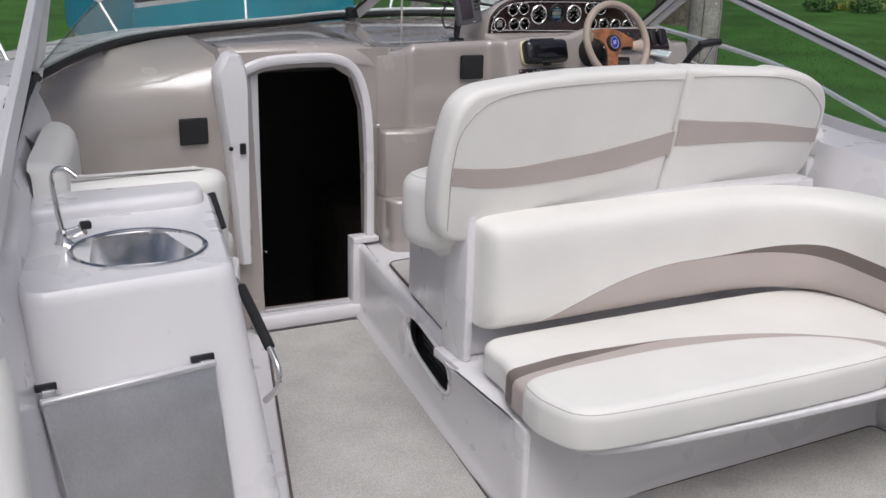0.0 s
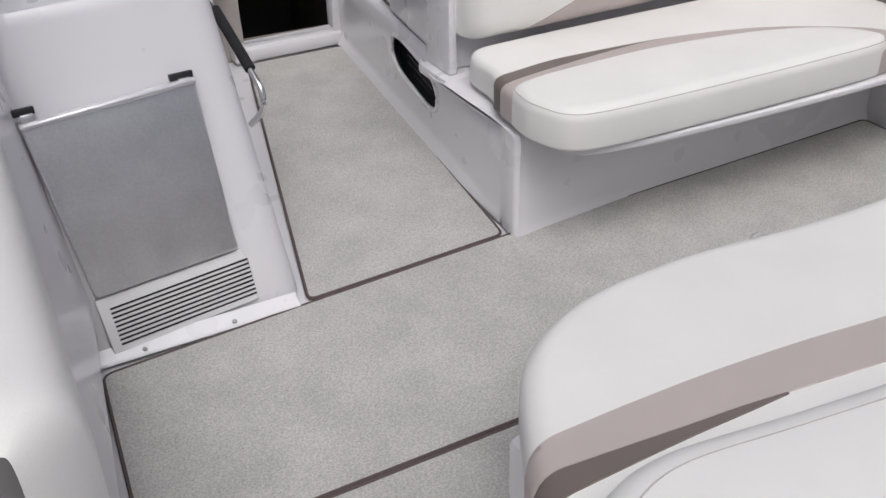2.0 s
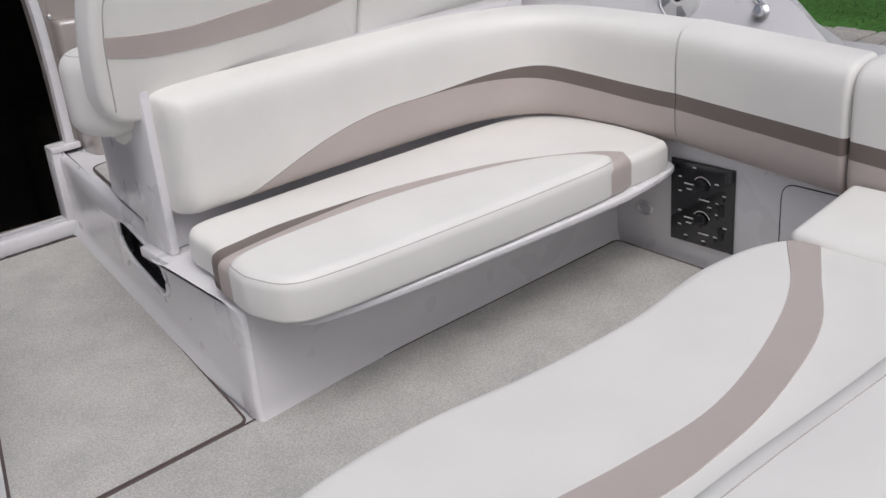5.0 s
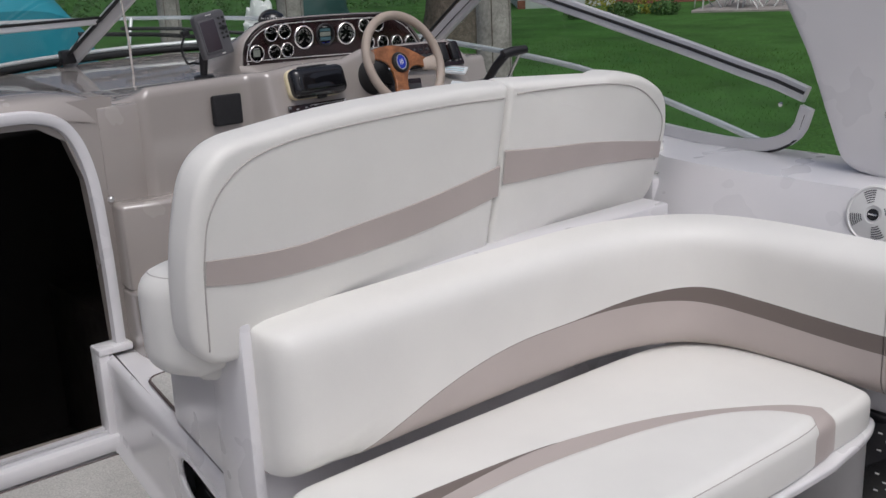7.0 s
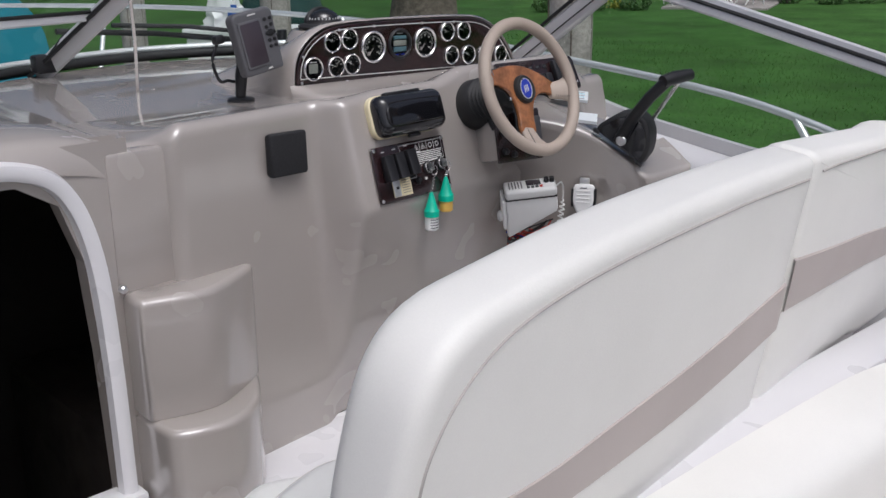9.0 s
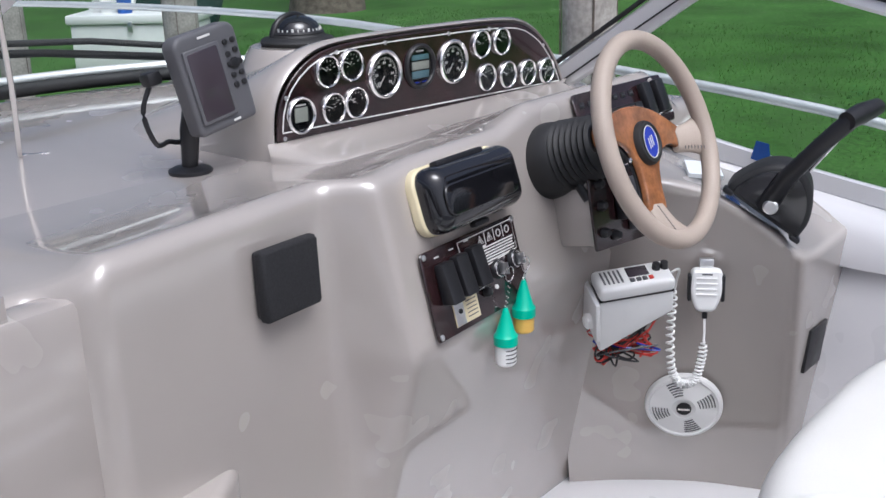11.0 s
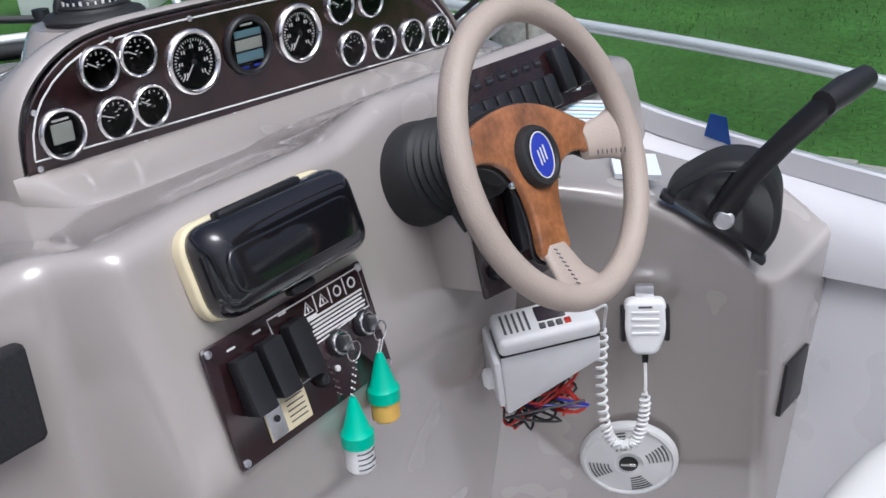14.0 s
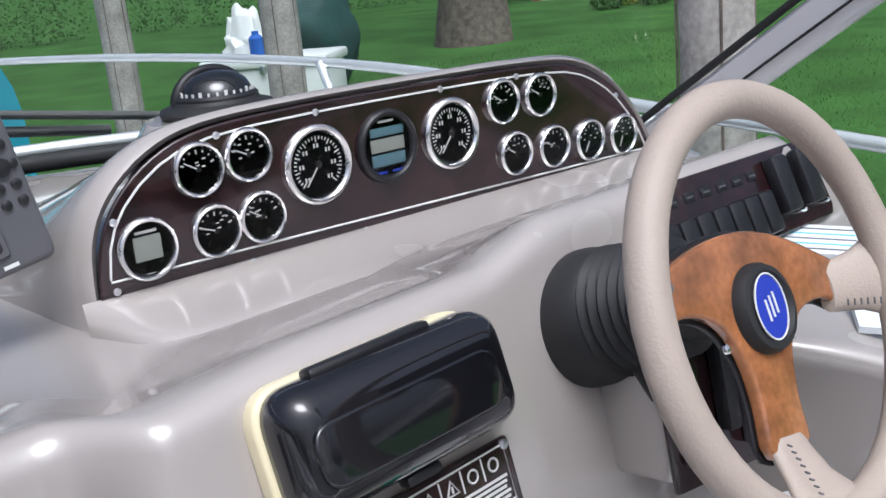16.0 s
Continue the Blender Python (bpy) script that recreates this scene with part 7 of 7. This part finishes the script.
dbx = thing("dock_box", "white plastic dock storage box with closed lid", "storage box", (7.1, 11.9, -0.3))
DM = Matrix.Translation((7.1, 11.9, -0.3)) @ Matrix.Rotation(math.radians(-52), 4, "Z")
box("body", -0.75, 0.75, -0.38, 0.38, 0.0, 0.62, WHITE, dbx, r=0.03, frame_m=DM)
box("lid", -0.79, 0.79, -0.42, 0.42, 0.625, 0.74, WHITE, dbx, r=0.03, frame_m=DM)
box("hasp", -0.03, 0.03, -0.435, -0.41, 0.55, 0.66, STEEL, dbx, r=0.005, frame_m=DM)
bag = thing("plastic_bag", "crumpled white plastic bag on the dock box", "bag", DM @ Vector((-0.35, 0.05, 0.74)))
bm = bmesh.new()
bmesh.ops.create_icosphere(bm, subdivisions=4, radius=1.0)
for vv in bm.verts:
    n = noise.noise(vv.co * 2.3) * 0.35 + noise.noise(vv.co * 6) * 0.12
    vv.co = Vector((vv.co.x * 0.26, vv.co.y * 0.2, max(-0.5, vv.co.z) * 0.26 + (0.16 if vv.co.z > 0.6 else 0))) * (1 + n)
bmesh.ops.transform(bm, matrix=DM @ Matrix.Translation((-0.35, 0.05, 0.86)), verts=bm.verts)
part("sack", bm, WHITE, bag)
can = thing("blue_can", "small blue can on the dock box", "can", DM @ Vector((-0.12, -0.2, 0.74)))
lathe("tin", [(0.085, 0), (0.085, 0.22), (0.06, 0.25), (0.04, 0.26), (0.04, 0.30), (0, 0.30)], BLUE, can, DM @ Matrix.Translation((-0.12, -0.2, 0.74)), seg=20)
# rounded lump for a dark green tarp; nothing is modelled under it
cov = thing("green_tarp", "dark green fabric tarp in a rounded lump", "cover", (8.6, 12.6, -0.3))
bm = bmesh.new()
bmesh.ops.create_icosphere(bm, subdivisions=4, radius=1.0)
for vv in bm.verts:
    n = noise.noise(vv.co * 1.8) * 0.18 + noise.noise(vv.co * 5) * 0.05
    vv.co = Vector((vv.co.x * 0.65, vv.co.y * 0.5, max(-0.8, vv.co.z) * 0.75)) * (1 + n)
bmesh.ops.transform(bm, matrix=Matrix.Translation((8.5, 13.1, 0.45)), verts=bm.verts)
GC = mat("green_cover", (0.012, 0.05, 0.045), 0.7, mottle=0.2, mscale=4, bump=0.2, bscale=80)
part("fabric", bm, GC, cov)


def leaf_cloud(name, centre, size, n, leaf, material, parent, seed):
    """A mass of small leaves with an uneven outline."""
    r = np.random.default_rng(seed)
    p = r.normal(size=(n, 3))
    p /= np.linalg.norm(p, axis=1)[:, None]
    rad = r.uniform(0.55, 1.0, n) ** 0.5
    lump = np.array([1 + 0.22 * noise.noise(Vector(q * 2.2) + Vector((seed, 0, 0))) for q in p])
    p = p * (rad * lump)[:, None] * np.array(size) + np.array(centre)
    a = r.normal(size=(n, 3))
    a /= np.linalg.norm(a, axis=1)[:, None]
    b = np.cross(a, r.normal(size=(n, 3)))
    b /= np.linalg.norm(b, axis=1)[:, None]
    s = leaf * r.uniform(0.6, 1.3, n)[:, None]
    vv = np.stack([p - a * s, p + b * s * 0.5, p + a * s, p - b * s * 0.5], 1).reshape(-1, 3)
    me = bpy.data.meshes.new(name)
    me.from_pydata(vv.tolist(), [], np.arange(n * 4).reshape(-1, 4).tolist())
    me.materials.append(material)
    return under(new(name, me), parent, False)


def tree(x, y, rad, high, label, seed):
    t = thing("tree", label, "tree", (x, y, -0.3), group="shore trees")
    rr = random.Random(seed)
    pts = [(x + 0.05 * math.sin(k), y + 0.05 * math.cos(k * 1.4), -0.4 + high * 0.6 * k / 10) for k in range(11)]
    rads = [rad * (1.45 if k == 0 else 1.08 if k == 1 else 1.0 - 0.04 * k) for k in range(11)]
    tr = tube("trunk", pts, rads, BARK, t, seg=20)
    for k in range(7):
        a = rr.uniform(0, 6.28)
        z0 = -0.3 + high * rr.uniform(0.35, 0.6)
        ln = high * rr.uniform(0.18, 0.3)
        tube("limb", [(x, y, z0), (x + ln * 0.5 * math.cos(a), y + ln * 0.5 * math.sin(a), z0 + ln * 0.4), (x + ln * math.cos(a), y + ln * math.sin(a), z0 + ln * 0.9)], [rad * 0.35, rad * 0.22, rad * 0.1], BARK, t, seg=8)
    leaf_cloud("crown", (x, y, high * 0.75), (high * 0.32, high * 0.32, high * 0.28), 3500, 0.16, LEAF, t, seed)
    return t


tree(13.6, 15.6, 0.52, 24, "large shade tree with rough grey-brown bark on the lawn", 5)


def hedge(x0, y0, x1, y1, h, wd, material, label, seed):
    t = thing("hedge", label, "hedge", ((x0 + x1) / 2, (y0 + y1) / 2, -0.3), group="garden hedges")
    n = max(1, int(math.hypot(x1 - x0, y1 - y0) / 0.9))
    for k in range(n):
        f = (k + 0.5) / n
        leaf_cloud("shrub", (lerp(x0, x1, f), lerp(y0, y1, f), -0.3 + h * 0.5), (wd, wd, h * 0.55), 420, 0.055, material, t, seed + k)
    return t


hedge(18.9, 17.7, 21.6, 15.7, 0.36, 0.42, LEAF, "clipped green hedge before the house", 20)
hedge(19.9, 18.0, 21.9, 16.4, 0.62, 0.42, LEAFY, "yellow-green flowering hedge before the house", 40)
hedge(25.6, 13.6, 28.0, 12.0, 0.45, 0.45, LEAF, "clipped green hedge before the brick wall", 60)
hedge(13.5, 32.0, 22.5, 28.0, 1.5, 0.8, LEAF, "dark shrub row at the end of the lawn", 150)
hedge(2.0, 30.0, 13.0, 33.0, 1.4, 0.8, LEAF, "dark shrub row at the end of the lawn", 80)
hedge(-12.0, 30.0, 0.0, 31.5, 1.6, 0.9, LEAF, "dark shrub row at the end of the lawn", 110)
cone = thing("conifer", "columnar dark green conifer beside the patio", "conifer", (25.6, 14.3, -0.3))
tube("trunk", [(25.6, 14.3, -0.3), (25.6, 14.3, 2.2)], [0.08, 0.03], BARK, cone, seg=8)
leaf_cloud("foliage", (25.6, 14.3, 1.1), (0.46, 0.46, 1.7), 2600, 0.06, LEAF, cone, 140)

# ---- house beyond the lawn ----
house = thing("house", "single-storey house with white siding and brick base", "house", (27.5, 17.5, -0.3))
HM2 = Matrix.Translation((27.5, 17.5, -0.3)) @ Matrix.Rotation(math.radians(-40), 4, "Z")
box("wall", -7.4, 11, 0.0, 8.0, 0.0, 2.7, SIDING, house, r=0.0, frame_m=HM2)
for k in range(22):
    box("siding_board", -7.42, 11.02, -0.035, 0.0, 0.265 + 0.11 * k, 0.265 + 0.11 * k + 0.100, SIDING, house, r=0.008, frame_m=HM2)
box("brick_base", -7.44, 11.04, -0.05, 0.02, 0.0, 0.26, BRICK, house, r=0.0, frame_m=HM2)
for a, b in (((-7.9, -0.6, 2.65), (11.6, -0.6, 2.65)),):
    rv = [HM2 @ Vector(p) for p in ((-7.9, -0.7, 2.6), (11.6, -0.7, 2.6), (11.6, 4.0, 4.6), (-7.9, 4.0, 4.6), (-7.9, 8.7, 2.6), (11.6, 8.7, 2.6))]
    rv += [p - Vector((0, 0, 0.15)) for p in rv]
    mesh("roof", rv, [(0, 1, 2, 3), (3, 2, 5, 4), (6, 9, 8, 7), (9, 10, 11, 8), (0, 6, 7, 1), (4, 5, 11, 10), (0, 3, 9, 6), (3, 4, 10, 9), (1, 7, 8, 2), (2, 8, 11, 5)], ROOFM, house, smooth=False)
for x in (-2.6, 3.5, 8.0):
    wdw = box("window", x - 0.7, x + 0.7, -0.08, 0.0, 1.0, 2.2, WHITE, house, r=0.01, frame_m=HM2)
    box("pane", x - 0.6, x + 0.6, -0.09, -0.07, 1.1, 2.1, GLOSS, wdw, r=0.0, frame_m=HM2)
dr = box("door", -0.6, 0.6, -0.09, 0.0, 0.0, 2.1, WHITE, house, r=0.01, frame_m=HM2)
box("garage_door", -7.2, -4.4, -0.08, 0.0, 0.0, 2.2, SIDING, house, r=0.02, frame_m=HM2)
structure(slab("patio", [(21.8, 15.7), (23.0, 13.4), (27.6, 15.4), (26.2, 18.0)], -0.35, -0.24, STONE, r=0.02), "pale paved patio before the house", "patio")


def patio_chair(x, y, rot, label):
    t = thing("patio_chair", label, "chair", (x, y, -0.24), group="patio chairs")
    m = Matrix.Translation((x, y, -0.24)) @ Matrix.Rotation(math.radians(rot), 4, "Z")
    for sx in (-0.27, 0.27):
        tube("leg", [m @ Vector((sx, 0.25, 0)), m @ Vector((sx, 0.22, 0.42)), m @ Vector((sx, -0.3, 1.0))], 0.018, WHITE, t, seg=6)
        tube("leg", [m @ Vector((sx, -0.28, 0)), m @ Vector((sx, 0.0, 0.40)), m @ Vector((sx, 0.25, 0.62))], 0.018, WHITE, t, seg=6)
        tube("armrest", [m @ Vector((sx, 0.28, 0.63)), m @ Vector((sx, -0.18, 0.65))], 0.022, WHITE, t, seg=6)
    grid("seat", [[m @ Vector((sx, 0.26, 0.42)) for sx in (-0.25, 0.25)], [m @ Vector((sx, 0.0, 0.39)) for sx in (-0.25, 0.25)], [m @ Vector((sx, -0.14, 0.42)) for sx in (-0.25, 0.25)]], CHAIRBLUE, t)
    grid("backrest", [[m @ Vector((sx, -0.14, 0.44)) for sx in (-0.25, 0.25)], [m @ Vector((sx, -0.31, 1.0)) for sx in (-0.25, 0.25)]], CHAIRBLUE, t)
    return t


for x, y, rot in ((22.9, 16.0, 60), (24.0, 14.5, -120), (24.5, 16.1, 200), (23.1, 14.8, 20)):
    patio_chair(x, y, rot, "white framed patio chair with blue sling")
ptab = thing("patio_table", "white round patio table between the chairs", "table", (23.6, 15.4, -0.24))
lathe("tabletop", [(0.55, 0.70), (0.56, 0.715), (0.55, 0.73), (0, 0.73)], WHITE, ptab, Matrix.Translation((23.6, 15.4, -0.24)), seg=28)
for k in range(4):
    a = math.pi / 2 * k + 0.4
    tube("leg", [(23.6 + 0.45 * math.cos(a), 15.4 + 0.45 * math.sin(a), -0.24), (23.6 + 0.2 * math.cos(a), 15.4 + 0.2 * math.sin(a), 0.46)], 0.02, WHITE, ptab, seg=6)

# ---- covered neighbour boat ----
nb2 = thing("covered_boat", "moored boat under a teal canvas cover", "boat", (1.7, 11.0, -0.6))
BM2 = Matrix.Translation((1.72, 12.0, 0)) @ Matrix.Rotation(math.radians(4), 4, "Z")
secs, cvs = [], []
for k in range(13):
    f = k / 12
    y = lerp(-3.0, 3.2, f)
    wdt = 1.20 * (1 - max(0, f - 0.45) ** 2 * 2.6)
    ph = 0.30 + 0.25 * f
    secs.append([tuple(BM2 @ Vector(p)) for p in ((-wdt * 0.6, y, -0.7), (-wdt * 0.95, y, -0.2), (-wdt * 1.06, y, ph), (wdt * 1.06, y, ph), (wdt * 0.95, y, -0.2), (wdt * 0.6, y, -0.7))])
    hh = 1.15 + 0.55 * math.sin(math.pi * f) ** 0.7
    row = []
    for j in range(17):
        a = math.pi * j / 16
        c, s_ = math.cos(a), math.sin(a)
        sag = 1 - 0.03 * math.cos(k * math.pi)
        row.append(tuple(BM2 @ Vector((wdt * 1.08 * math.copysign(abs(c) ** 0.45, c), y, ph - 0.2 + hh * sag * s_ ** 0.5))))
    cvs.append(row)
grid("hull_shell", secs, GEL, nb2)
mesh("transom_board", secs[0], [tuple(range(6))], GEL, nb2, smooth=False)
grid("canvas", cvs, TEAL, nb2, "teal canvas cover")
flap = [[tuple(Vector(p) + Vector((0, -0.02, 0))) for p in cvs[0]], [tuple(Vector(p) * 0.5 + (BM2 @ Vector((0, -3.08, 0.55))) * 0.5) for p in cvs[0]], [tuple(BM2 @ Vector((0, -3.1, 0.5))) for p in cvs[0]]]
grid("canvas_flap", flap, TEAL, nb2, "teal canvas end flap")
